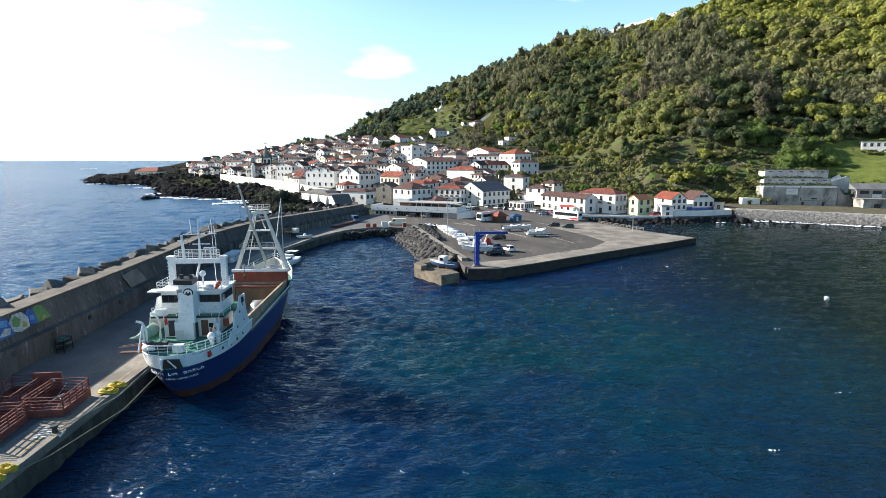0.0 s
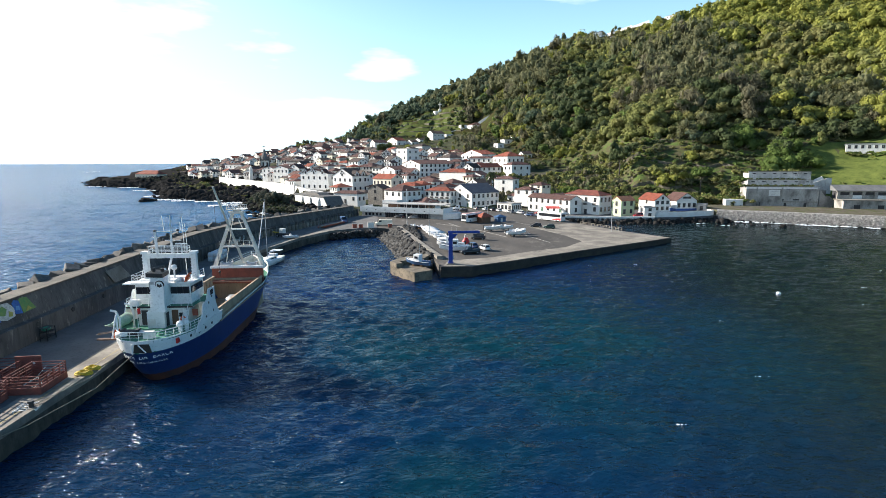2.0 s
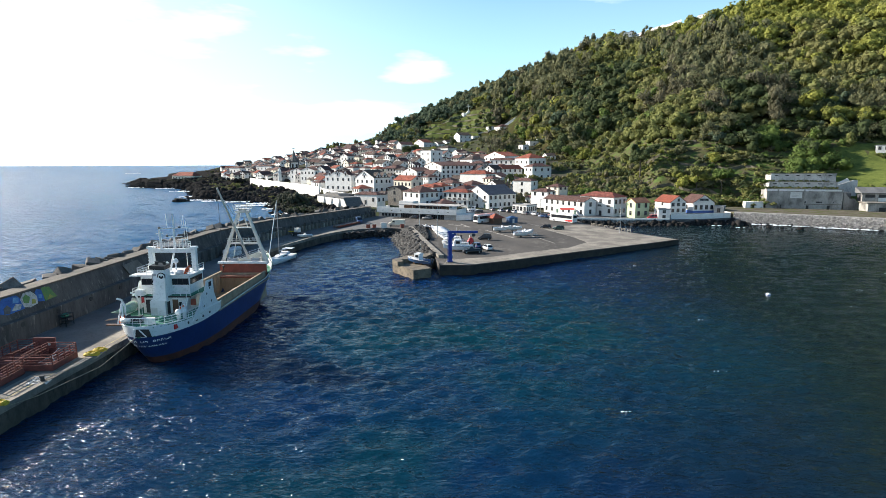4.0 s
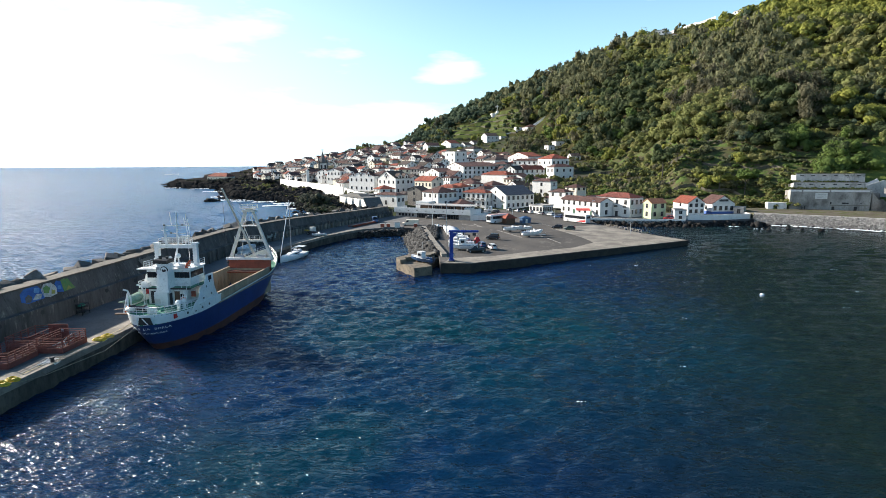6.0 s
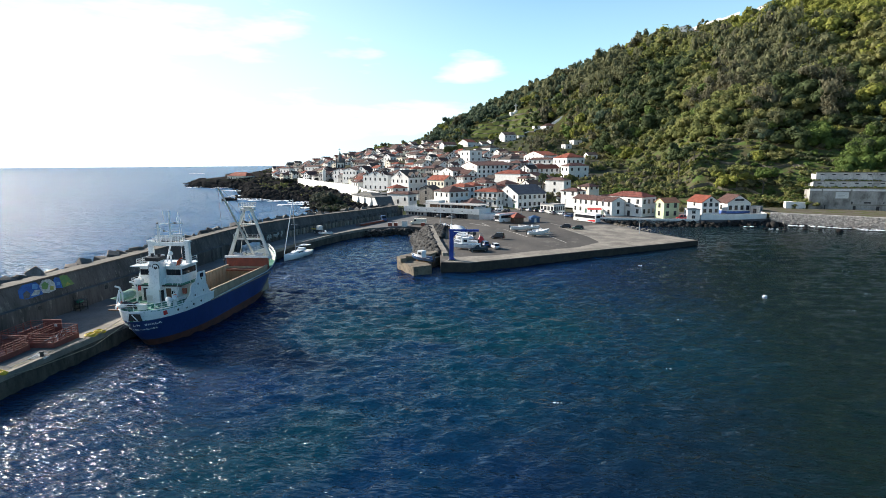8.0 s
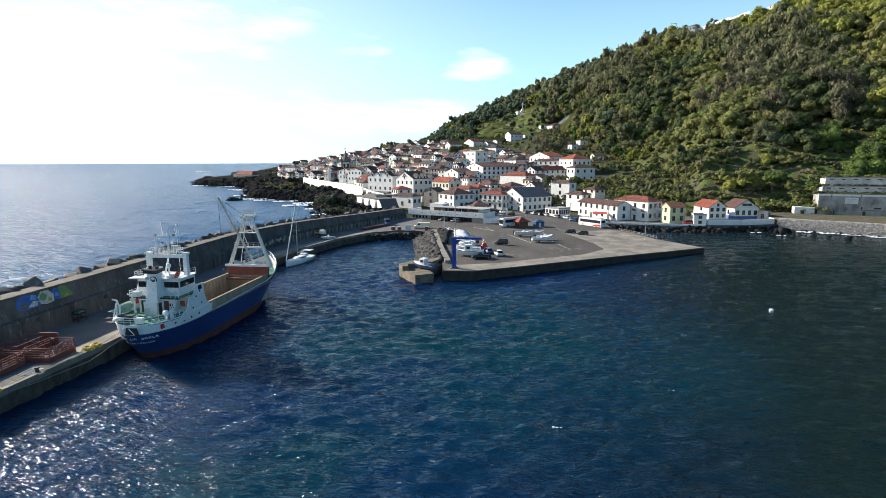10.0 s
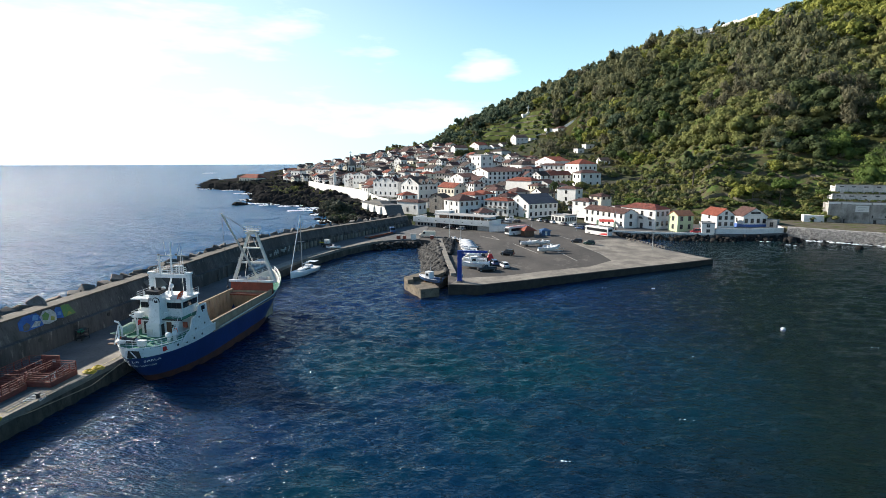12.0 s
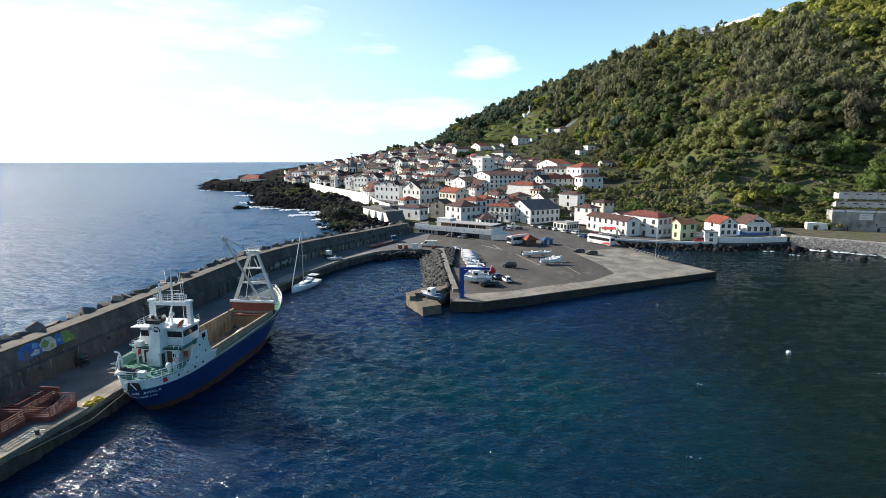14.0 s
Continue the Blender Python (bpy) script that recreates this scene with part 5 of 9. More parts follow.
part("derrick_winch", Geo().cyl((1.6, 35.4, 7.5), (2.8, 35.4, 7.5), 0.38, n=12).box(1.3, 1.6, 35.0, 35.8, 7.1, 8.0).box(2.8, 3.1, 35.0, 35.8, 7.1, 8.0), "steel", ship)
part("deck_cargo_net", Geo().ball((-1.2, 37.3, 6.1), 0.9, 8, (1.3, 1, 0.6)).ball((1.0, 37.6, 6.0), 0.7, 8, (1.3, 1, 0.6)), "yellow", ship, "yellow net bundle")
part("windlass", Geo().cyl((-1.3, 39.4, 6.2), (1.3, 39.4, 6.2), 0.4, n=12).box(-0.4, 0.4, 39.0, 39.9, 5.5, 6.7), "steel", ship)
railing(ship, "ship_white", [(-hull_at(u, 7)[0] + 0.1, hull_at(u, 7)[1], sheer(u)) for u in (0.84, 0.88, 0.92, 0.96, 0.99)] + [(hull_at(u, 7)[0] - 0.1, hull_at(u, 7)[1], sheer(u)) for u in (0.99, 0.96, 0.92, 0.88, 0.84)], 0.8, 2)
for i in range(5):
    u = 0.855 + i * 0.022
    w0, y0 = hull_at(u, 7)
    w1, y1 = hull_at(u + 0.011, 7)
    z0 = sheer(u)
    part("bow_stripe", Geo().add([(w0 + 0.02, y0, z0 - 0.1), (w1 + 0.02, y1, z0 - 0.1), (w1 + 0.02, y1, z0 + 0.8), (w0 + 0.02, y0, z0 + 0.8), (w0 - 0.04, y0, z0 - 0.1), (w1 - 0.04, y1, z0 - 0.1), (w1 - 0.04, y1, z0 + 0.8), (w0 - 0.04, y0, z0 + 0.8)], ((0, 1, 2, 3), (7, 6, 5, 4), (0, 4, 5, 1), (3, 2, 6, 7), (1, 5, 6, 2), (0, 3, 7, 4))), "ship_white" if i % 2 else "ship_green", ship)


def lettering(text, size, parent, m, material, label=""):
    """Words in the built-in face, turned into a mesh."""
    cu = bpy.data.curves.new("lettering", "FONT")
    cu.body, cu.size, cu.extrude, cu.align_x, cu.align_y = text, size, 0.012, "CENTER", "CENTER"
    tmp = bpy.data.objects.new("lettering", cu)
    me = bpy.data.meshes.new_from_object(tmp)
    bpy.data.objects.remove(tmp)
    me.materials.append(M[material])
    ob = new("lettering", me)
    ob.parent = parent
    ob.matrix_basis = m
    if label:
        ob["label"] = label
    return me


def wrap_text(text, size, z, y_shift, label):
    """Letters one by one round the stern."""
    n = len(text)
    step = size * 0.72
    for i, ch in enumerate(text):
        if ch == " ":
            continue
        s = (i - (n - 1) / 2) * step + 0.4
        best = min((abs(abs(s) - arc), u) for u, arc in ARC)[1]
        w, y = hull_at(best, z)
        w2, y2 = hull_at(best * 1.25 + 0.0005, z)
        sgn = 1 if s >= 0 else -1
        ang = math.degrees(math.atan2(y2 - y, w2 - w)) * sgn
        lettering(ch, size, ship, pose(sgn * w + 0.03 * sgn * math.sin(radians(abs(ang))), y - 0.04, z, 80, 0, ang), "ship_white", label if i == 0 else "")


ARC, acc, last = [], 0.0, None
for i in range(0, 900):
    u = 0.24 * (i / 900) ** 3
    w, y = hull_at(u, 3.7)
    acc += 0 if last is None else math.hypot(w - last[0], y - last[1])
    last = (w, y)
    ARC.append((u, acc))
wrap_text("PONTA DA BARCA", 0.62, 3.75, 0, "white ship's name on the stern")
wrap_text("STA. CRUZ-GRACIOSA", 0.36, 2.95, 0, "white port of registry on the stern")
# mooring lines
for name, pts in (("mooring_line", [(-43.0, 46.2, 4.6), (-44.6, 41.0, 2.6), (-46.6, 34.0, 2.2), (-47.9, 28.5, 2.75)]), ("mooring_line", [(-44.6, 46.6, 4.6), (-46.0, 42.5, 3.1), (-48.0, 37.0, 2.75)]), ("mooring_line", [(-42.6, 86.0, 6.6), (-46.5, 92.0, 4.2), (-52.4, 99.5, 2.75)])):
    tagged(new(name, fix(Geo().line(bend([p[:2] for p in pts], 50) and pts, 0.035).mesh(name, "rope"))), "slack mooring rope from the ship to the quay", "rope", "mooring lines")
for x, y in ((-47.95, 28.3), (-48.05, 36.8), (-52.5, 99.6), (-48.1, 62), (-48.3, 75)):
    b_ = thing("bollard", pose(x, y, 2.66), "black cast iron mooring bollard", "bollard", "quay bollards")
    part("post", Geo().cyl((0, 0, 0), (0, 0, 0.45), 0.22, 0.18, 10), "black", b_)
    part("cap", Geo().cyl((0, 0, 0.45), (0, 0, 0.6), 0.3, 0.26, 10), "black", b_)


# ---- houses ----
def lattice(us, vs, holes, y0, y1):
    """One joined frame over a grid of lines, left open at the cells named; it stands in the xz plane."""
    g, nu, nv = Geo(), len(us), len(vs)
    at = lambda i, j, k: (k * nv + j) * nu + i
    full = lambda i, j: 0 <= i < nu - 1 and 0 <= j < nv - 1 and (i, j) not in holes
    fs = []
    for i in range(nu - 1):
        for j in range(nv - 1):
            if not full(i, j):
                continue
            fs += [(at(i, j, 0), at(i + 1, j, 0), at(i + 1, j + 1, 0), at(i, j + 1, 0)), (at(i, j, 1), at(i, j + 1, 1), at(i + 1, j + 1, 1), at(i + 1, j, 1))]
            for di, dj, (a, b_), (c, d) in ((-1, 0, (i, j), (i, j + 1)), (1, 0, (i + 1, j), (i + 1, j + 1)), (0, -1, (i, j), (i + 1, j)), (0, 1, (i, j + 1), (i + 1, j + 1))):
                if not full(i + di, j + dj):
                    fs.append((at(a, b_, 0), at(c, d, 0), at(c, d, 1), at(a, b_, 1)))
    return g.add([(u, y, v) for y in (y0, y1) for v in vs for u in us], fs)


def window_mesh(w, h, far=False, key={}):
    """Frame with sill and glazing bars, and the pane behind; facing -y, centred on its foot. Far ones have no bars."""
    k = (round(w, 1), round(h, 1), far)
    if k not in key:
        t = 0.11
        f = lattice((-w / 2 - t, -w / 2, w / 2, w / 2 + t), (-0.1, 0, h, h + t), {(1, 1)}, -0.08, 0.02) if far else lattice((-w / 2 - t, -w / 2, -0.035, 0.035, w / 2, w / 2 + t), (-0.1, 0, h * 0.62, h * 0.62 + 0.06, h, h + t), {(i, j) for i in (1, 3) for j in (1, 3)}, -0.08, 0.02)
        key[k] = (fix(f.mesh("window", "window_trim")), fix(Geo().box(-w / 2, w / 2, -0.025, 0.01, 0, h).mesh("pane", "glass")))
    return key[k]


def add_window(parent, m, w=1.05, h=1.6):
    fr, pa = window_mesh(w, h, parent.matrix_basis.translation.y > 300)
    ob = part("window", fr, None, parent, "", False, m)
    part("pane", pa, None, ob)
    return ob


def face_m(face, wB, wA):
    """Matrix of a wall's face: x along it, -y outwards, from its left end as seen from outside."""
    if face == "B":
        return Matrix.Identity(4)
    if face == "A":
        return Matrix.Translation((0, wA, 0)) @ pose(0, 0, 0, 0, 0, -90)
    return Matrix.Translation((wB, 0, 0)) @ pose(0, 0, 0, 0, 0, 90)


def roof_uv(me):
    uv = me.uv_layers.new(name="UVMap")
    for p in me.polygons:
        n_ = p.normal
        side = Vector((n_.y, -n_.x, 0))
        side = side.normalized() if side.length > 1e-4 else Vector((1, 0, 0))
        for li in p.loop_indices:
            co = me.vertices[me.loops[li].vertex_index].co
            uv.data[li].uv = (co.dot(side), co.z * 0.2)


TAKEN = []


def house(x, y, z, psi, wB, wA, h, roof="gx", walls="white", tiles="tile_red", rows=2, colsA=3, colsB=3, rise=None, doors=(), label="", name="house", ww=1.1, base=None, skip=0, chimney=False, balcony=False, group="town houses", dormers=(), attic=False):
    """A house from its near corner: B runs to the right along x, A to the back left along y."""
    ob = thing(name, pose(x, y, z, 0, 0, psi), label, "house" if name == "house" else name.replace("_", " "), group)
    ca, sa = math.cos(radians(psi)), math.sin(radians(psi))
    TAKEN.append((x + ca * wB / 2 - sa * wA / 2, y + sa * wB / 2 + ca * wA / 2, 0.5 * math.hypot(wA, wB)))
    rise = rise if rise is not None else 0.24 * min(wA, wB) * (1.15 if roof[0] == "g" else 1.0)
    low = -5.0
    g = Geo()
    t = 0.35
    if roof == "gx":
        g.add([(0, 0, low), (wB, 0, low), (wB, wA, low), (0, wA, low), (0, 0, h), (wB, 0, h), (wB, wA, h), (0, wA, h), (0, wA / 2, h + rise), (wB, wA / 2, h + rise)], ((3, 2, 1, 0), (0, 1, 5, 4), (2, 3, 7, 6), (1, 2, 6, 9, 5), (3, 0, 4, 8, 7), (4, 5, 9, 8), (6, 7, 8, 9)))
    elif roof == "gy":
        g.add([(0, 0, low), (wB, 0, low), (wB, wA, low), (0, wA, low), (0, 0, h), (wB, 0, h), (wB, wA, h), (0, wA, h), (wB / 2, 0, h + rise), (wB / 2, wA, h + rise)], ((3, 2, 1, 0), (0, 1, 5, 8, 4), (2, 3, 7, 9, 6), (1, 2, 6, 5), (3, 0, 4, 7), (4, 8, 9, 7), (5, 6, 9, 8)))
    else:
        g.box(0, wB, 0, wA, low, h)
    wall = part("wall", g, walls, ob)
    r = Geo()
    e = 0.4
    if roof == "flat":
        r.box(-0.1, wB + 0.1, -0.1, wA + 0.1, h - 0.02, h + 0.12)
        for q in ((-0.12, wB + 0.12, -0.12, 0.12), (-0.12, wB + 0.12, wA - 0.12, wA + 0.12), (-0.12, 0.12, 0.12, wA - 0.12), (wB - 0.12, wB + 0.12, 0.12, wA - 0.12)):
            r.box(*q, h + 0.12, h + 0.5)
    else:
        if roof == "gx":
            s = rise / (wA / 2)
            ring = [(-e, h - s * e), (wA / 2, h + rise), (wA + e, h - s * e)]
            tri = lambda xx: [(xx, yy, zz + 0.03) for yy, zz in ring] + [(xx, yy, zz + 0.22) for yy, zz in ring[::-1]]
            r.loft([tri(-e * 0.7), tri(wB + e * 0.7)])
        elif roof == "gy":
            s = rise / (wB / 2)
            ring = [(-e, h - s * e), (wB / 2, h + rise), (wB + e, h - s * e)]
            tri = lambda yy: [(xx, yy, zz + 0.03) for xx, zz in ring] + [(xx, yy, zz + 0.22) for xx, zz in ring[::-1]]
            r.loft([tri(-e * 0.7), tri(wA + e * 0.7)])
        else:
            m_ = min(wA, wB) / 2
            a, c = (m_, wB - m_) if wB >= wA else (wB / 2, wB / 2)
            d_, f_ = (m_, wA - m_) if wA > wB else (wA / 2, wA / 2)
            if wB >= wA:
                ridge = [(a, wA / 2, h + rise), (c + 0.01, wA / 2, h + rise)]
                fs = ((4, 5, 9, 8), (6, 7, 8, 9), (5, 6, 9), (7, 4, 8))
            else:
                ridge = [(wB / 2, d_, h + rise), (wB / 2, f_ + 0.01, h + rise)]
                fs = ((4, 5, 8), (5, 6, 9, 8), (6, 7, 9), (7, 4, 8, 9))
            lo, up = h + 0.02, h + 0.16
            r.add([(-e, -e, lo), (wB + e, -e, lo), (wB + e, wA + e, lo), (-e, wA + e, lo), (-e, -e, up), (wB + e, -e, up), (wB + e, wA + e, up), (-e, wA + e, up)] + ridge, ((3, 2, 1, 0), (0, 1, 5, 4), (1, 2, 6, 5), (2, 3, 7, 6), (3, 0, 4, 7)) + fs)
    rm = fix(r.mesh("roof", tiles if roof != "flat" else "flat_roof"))
    roof_uv(rm)
    roof_ob = part("roof", rm, None, ob)
    if chimney:
        part("chimney", Geo().box(wB * 0.7, wB * 0.7 + 0.7, wA * 0.5, wA * 0.5 + 0.6, h, h + rise + 1.1).box(wB * 0.7 - 0.1, wB * 0.7 + 0.8, wA * 0.5 - 0.1, wA * 0.5 + 0.7, h + rise + 1.1, h + rise + 1.25), walls, roof_ob)
    floor_h = h / rows
    for face, cols, width in (("A", colsA, wA), ("B", colsB, wB)):
        fm = face_m(face, wB, wA)
        for j in range(rows):
            for i in range(cols):
                if (i * 7 + j * 3) % 11 in range(skip):
                    continue
                cx = width * (i + 0.5) / cols
                is_door = (face, i) in doors and j == 0
                wh = min(1.7, floor_h * 0.54)
                if is_door:
                    dm = ("door_green", "door_brown", "door_dark")[(i + int(abs(x))) % 3]
                    part("door", Geo().box(cx - 0.55, cx + 0.55, -0.06, 0.03, 0, 2.1).box(cx - 0.65, cx - 0.55, -0.1, 0.03, 0, 2.2).box(cx + 0.55, cx + 0.65, -0.1, 0.03, 0, 2.2).box(cx - 0.65, cx + 0.65, -0.1, 0.03, 2.1, 2.2), dm, ob, "", False, fm)
                else:
                    add_window(ob, fm @ pose(cx, 0, floor_h * j + floor_h * 0.34), min(ww, width / cols * 0.55), wh)
        if balcony and face == "A":
            for i in range(cols):
                cx = width * (i + 0.5) / cols
                part("balcony", Geo().box(cx - 0.9, cx + 0.9, -0.7, 0, floor_h - 0.05, floor_h + 0.05).box(cx - 0.9, cx + 0.9, -0.72, -0.66, floor_h + 0.05, floor_h + 0.85), "trim", ob, "dark iron balcony", False, fm)
        if roof in ("gx", "gy") and (face == "A") == (roof == "gx") and rise > 1.6:
            add_window(ob, fm @ pose(width / 2, 0, h + 0.15 * rise), 0.8, min(1.1, rise * 0.45))
    for face, at in dormers:
        dm_, cx = face_m(face, wB, wA), (wA if face == "A" else wB) * at
        d_ = part("dormer", Geo().loft([[(cx - 1.4, y_, h - 0.6), (cx + 1.4, y_, h - 0.6), (cx + 1.4, y_, h + 1.3), (cx, y_, h + 2.9), (cx - 1.4, y_, h + 1.3)] for y_ in (-0.12, 3.4)]), walls, roof_ob, "white gabled dormer", False, dm_)
        dr = fix(Geo().loft([[(cx - 1.8, y_, h + 0.95), (cx, y_, h + 2.95), (cx + 1.8, y_, h + 0.95), (cx + 1.8, y_, h + 1.12), (cx, y_, h + 3.15), (cx - 1.8, y_, h + 1.12)] for y_ in (-0.4, 3.6)]).mesh("dormer_roof", tiles))
        roof_uv(dr)
        part("dormer_roof", dr, None, d_)
        add_window(ob, dm_ @ pose(cx, -0.13, h - 0.1), 0.9, 1.4)
    if attic:
        # flat black panel stands in for the shade inside the balcony recess
        part("balcony_recess", Geo().box(wB * 0.3, wB * 0.7, -0.05, 0.02, h + 0.2, h + rise * 0.55), "black", ob, "dark attic balcony recess")
        part("balcony_rail", Geo().box(wB * 0.27, wB * 0.73, -0.5, -0.42, h + 0.05, h + 0.85).box(wB * 0.27, wB * 0.73, -0.5, 0, h - 0.05, h + 0.05), "frame", ob, "white attic balcony")
    if base:
        for face, width in (("A", wA), ("B", wB)):
            part("plinth", Geo().box(-0.03 if face == "B" else 0, width + (0.03 if face == "B" else 0.03), -0.04, 0.02, -1.0, 0.9), base, ob, "painted plinth", False, face_m(face, wB, wA))
    return ob


# the town, from the harbour front upwards
house(13.0, 252.4, 1.9, 35, 17.9, 18.5, 7.2, "gx", "white", "tile_slate", 2, 3, 6, doors=(("A", 0), ("A", 1), ("A", 2)), balcony=True, rise=4.2, label="large white gabled hall with blue-grey slate roof")
house(2.7, 258.4, 2.4, 56, 7.0, 15.4, 7.4, "hip", "white", "tile_red", 2, 5, 2, balcony=True, doors=(("A", 1), ("A", 3)), label="long white town house with red roof and balconies")
house(-15.1, 268.7, 4.5, 45, 7.3, 13.3, 7.5, "hip", "white", "tile_red", 2, 3, 2, label="white house with low terracotta roof")
house(-11.2, 282.0, 5.4, 38, 7.8, 13.8, 6.5, "hip", "white", "tile_red", 2, 3, 2, label="white house with broad terracotta hip roof")
house(-28.3, 288.5, 5.8, 45, 8.8, 15.8, 9.3, "gy", "cream", "tile_red", 2, 5, 2, chimney=True, label="cream house with five windows and red roof")
house(-31.5, 262.9, 3.9, 56, 7.0, 9.4, 7.1, "gx", "stone_wall", "tile_grey", 2, 1, 0, label="bare stone house with sooty dark roof")
house(-21.1, 250.0, 3.1, 40, 12.2, 14.5, 7.3, "hip", "white", "tile_brown", 2, 3, 4, skip=2, label="white rambling house with brown tile roof")
house(-10.7, 241.9, 2.6, 29, 9.0, 10.9, 2.7, "hip", "white", "tile_brown", 1, 2, 4, label="low white annexe with faded brown roof")
house(-43.8, 259.8, 3.6, 56, 6.4, 16.0, 5.0, "hip", "white", "tile_brown", 1, 3, 2, doors=(("A", 1),), label="low white house with brown hip roof")
house(-51.5, 303.2, 6.5, 48, 11.7, 17.7, 9.8, "gx", "white", "tile_grey", 2, 4, 3, rise=4.2, dormers=(("A", 0.5), ("B", 0.3), ("B", 0.72)), label="tall white villa with steep dark gables")
house(-68.6, 322.1, 6.8, 56, 7.0, 23.6, 10.4, "gx", "white", "tile_brown", 2, 5, 1, rise=2.6, dormers=(("A", 0.2), ("A", 0.5), ("A", 0.8)), label="long white villa with brown gabled roof")
house(-12.6, 349.0, 11.0, 31, 27.6, 24.7, 11.7, "gx", "white", "tile_brown", 4, 2, 8, rise=2.6, ww=1.1, label="four-storey white block with rows of windows")
house(-19.8, 489.9, 24.8, 45, 14.2, 29.4, 10.8, "flat", "white", "tile_red", 2, 3, 2, skip=6, label="plain white flat-roofed block with a dark balcony")
house(15.6, 320.5, 10.0, 48, 9.7, 21.4, 7.6, "hip", "white", "tile_red", 2, 0, 3, skip=0, label="white house with broad red hip roof")
house(38.5, 284.0, 7.1, 50, 6.7, 12.2, 7.6, "hip", "white", "tile_brown", 2, 1, 1, label="tall plain white house with brown hip roof")
house(41.7, 261.8, 2.0, 33, 11.9, 14.4, 4.5, "hip", "white", "tile_brown", 1, 3, 4, base="yellow_wall", label="white house with bright yellow plinth and brown roof")
house(28.8, 229.4, 1.9, 41, 7.1, 8.6, 3.5, "flat", "white", "tile_red", 1, 4, 5, ww=1.6, label="white flat-roofed glazed pavilion cafe")
house(52.0, 216.9, 1.7, 30, 7.0, 26.9, 6.4, "gy", "white", "tile_brown", 2, 7, 1, doors=(("A", 2), ("A", 5)), rise=1.6, label="long low white house with brown roof")
house(56.3, 243.0, 3.2, 39, 6.8, 12.4, 3.9, "gx", "white", "tile_brown", 1, 2, 2, label="white house with weathered brown roof behind the shore")
house(63.8, 214.2, 1.9, 37, 8.6, 18.3, 8.1, "hip", "white", "tile_maroon", 2, 4, 3, doors=(("A", 0), ("A", 2)), balcony=True, label="large white shore house with dark red hip roof and balconies")
house(70.8, 207.6, 1.9, 23, 7.3, 5.5, 6.5, "gx", "green_wall", "tile_orange", 2, 1, 2, rise=1.6, label="lime-green house with pale orange roof")
house(78.4, 202.4, 1.9, -4, 4.6, 5.0, 4.0, "flat", "white", "tile_red", 2, 1, 1, label="small white flat-roofed shore annexe")
house(88.0, 214.8, 2.9, 13, 7.6, 11.3, 5.0, "gy", "white", "tile_red", 2, 1, 3, rise=2.6, label="white gabled shore house with bright red roof")
house(100.1, 220.3, 2.9, 8, 9.9, 9.9, 4.4, "gy", "white", "tile_brown", 1, 1, 4, rise=3.2, attic=True, base="blue_trim", label="white gabled shore house with blue plinth")
house(111.5, 216.7, 2.2, 56, 5.0, 3.7, 3.4, "flat", "grey_wall", "tile_red", 1, 1, 1, label="small grey flat-roofed shed")
house(40.8, 245.5, 7.9, 42, 6.6, 10.0, 2.9, "hip", "white", "tile_brown", 1, 2, 2, label="low house with dark red hip roof")
house(47.9, 254.6, 10.7, 37, 6.8, 8.1, 1.9, "hip", "cream", "tile_brown", 1, 2, 2, label="low house with dark red hip roof under trees")
house(35.1, 406.7, 20.2, 32, 13.8, 27.2, 9.4, "gx", "white", "tile_red", 2, 5, 2, rise=3.4, label="large white gabled house with red roof")
house(49.2, 372.3, 16.7, 28, 14.7, 17.9, 10.9, "hip", "white", "tile_red", 2, 3, 4, skip=2, label="white house with red hip roof on the slope")
house(40.5, 394.3, 19.0, 56, 7.0, 20.7, 7.4, "hip", "white", "tile_brown", 2, 5, 1, label="long white house with brown roof")
house(9.6, 399.6, 17.2, 36, 12.8, 15.2, 9.7, "hip", "white", "tile_grey", 2, 2, 4, balcony=True, label="white house with near-black roof and balcony")
house(0.7, 509.5, 27.4, 34, 11.0, 12.9, 6.4, "gx", "white", "tile_brown", 1, 1, 2, chimney=True, label="white gabled cottage with a big chimney")
house(12.3, 497.6, 27.6, 27, 9.5, 11.4, 4.2, "gx", "white", "tile_red", 1, 1, 2, label="small white cottage with red roof")
house(-10.9, 564.3, 33.2, 41, 12.6, 19.1, 6.5, "hip", "white", "tile_grey", 1, 2, 2, label="white house with dark hip roof")
house(-40.2, 637.8, 41.0, 39, 13.6, 20.2, 7.3, "gx", "white", "tile_red", 1, 3, 2, label="white gabled house with red roof")
house(-22.9, 640.9, 41.8, 32, 9.7, 13.3, 4.7, "gx", "white", "tile_grey", 1, 1, 2, label="small white cottage with grey roof")
house(-13.2, 672.3, 45.7, 35, 9.1, 12.2, 4.2, "gx", "white", "tile_grey", 1, 1, 2, label="small white cottage with grey roof")
house(3.4, 695.6, 49.1, 25, 16.8, 17.9, 10.0, "gx", "white", "tile_grey", 2, 1, 3, rise=4, label="tall white chalet with dark gabled roof")
house(21.7, 721.5, 54.8, 13, 9.4, 8.5, 4.4, "flat", "white", "tile_grey", 1, 1, 2, label="small white flat-roofed house")
house(-23.3, 432.0, 20.0, 40, 12.5, 14.0, 14.2, "flat", "white", "tile_grey", 3, 2, 2, label="tall white flat-roofed block among the town roofs")
TAKEN += [(x, y, 9) for x in (38, 50, 62, 74) for y in (700, 716, 732, 746)]
house(44.7, 764.7, 67.0, 16, 13.2, 10.0, 6.9, "flat", "white", "tile_grey", 1, 1, 2, label="white flat-roofed hillside house")
house(59.1, 747.8, 66.2, 23, 22.4, 16.9, 6.8, "hip", "white", "tile_brown", 1, 2, 4, label="white hillside house with brown roof")
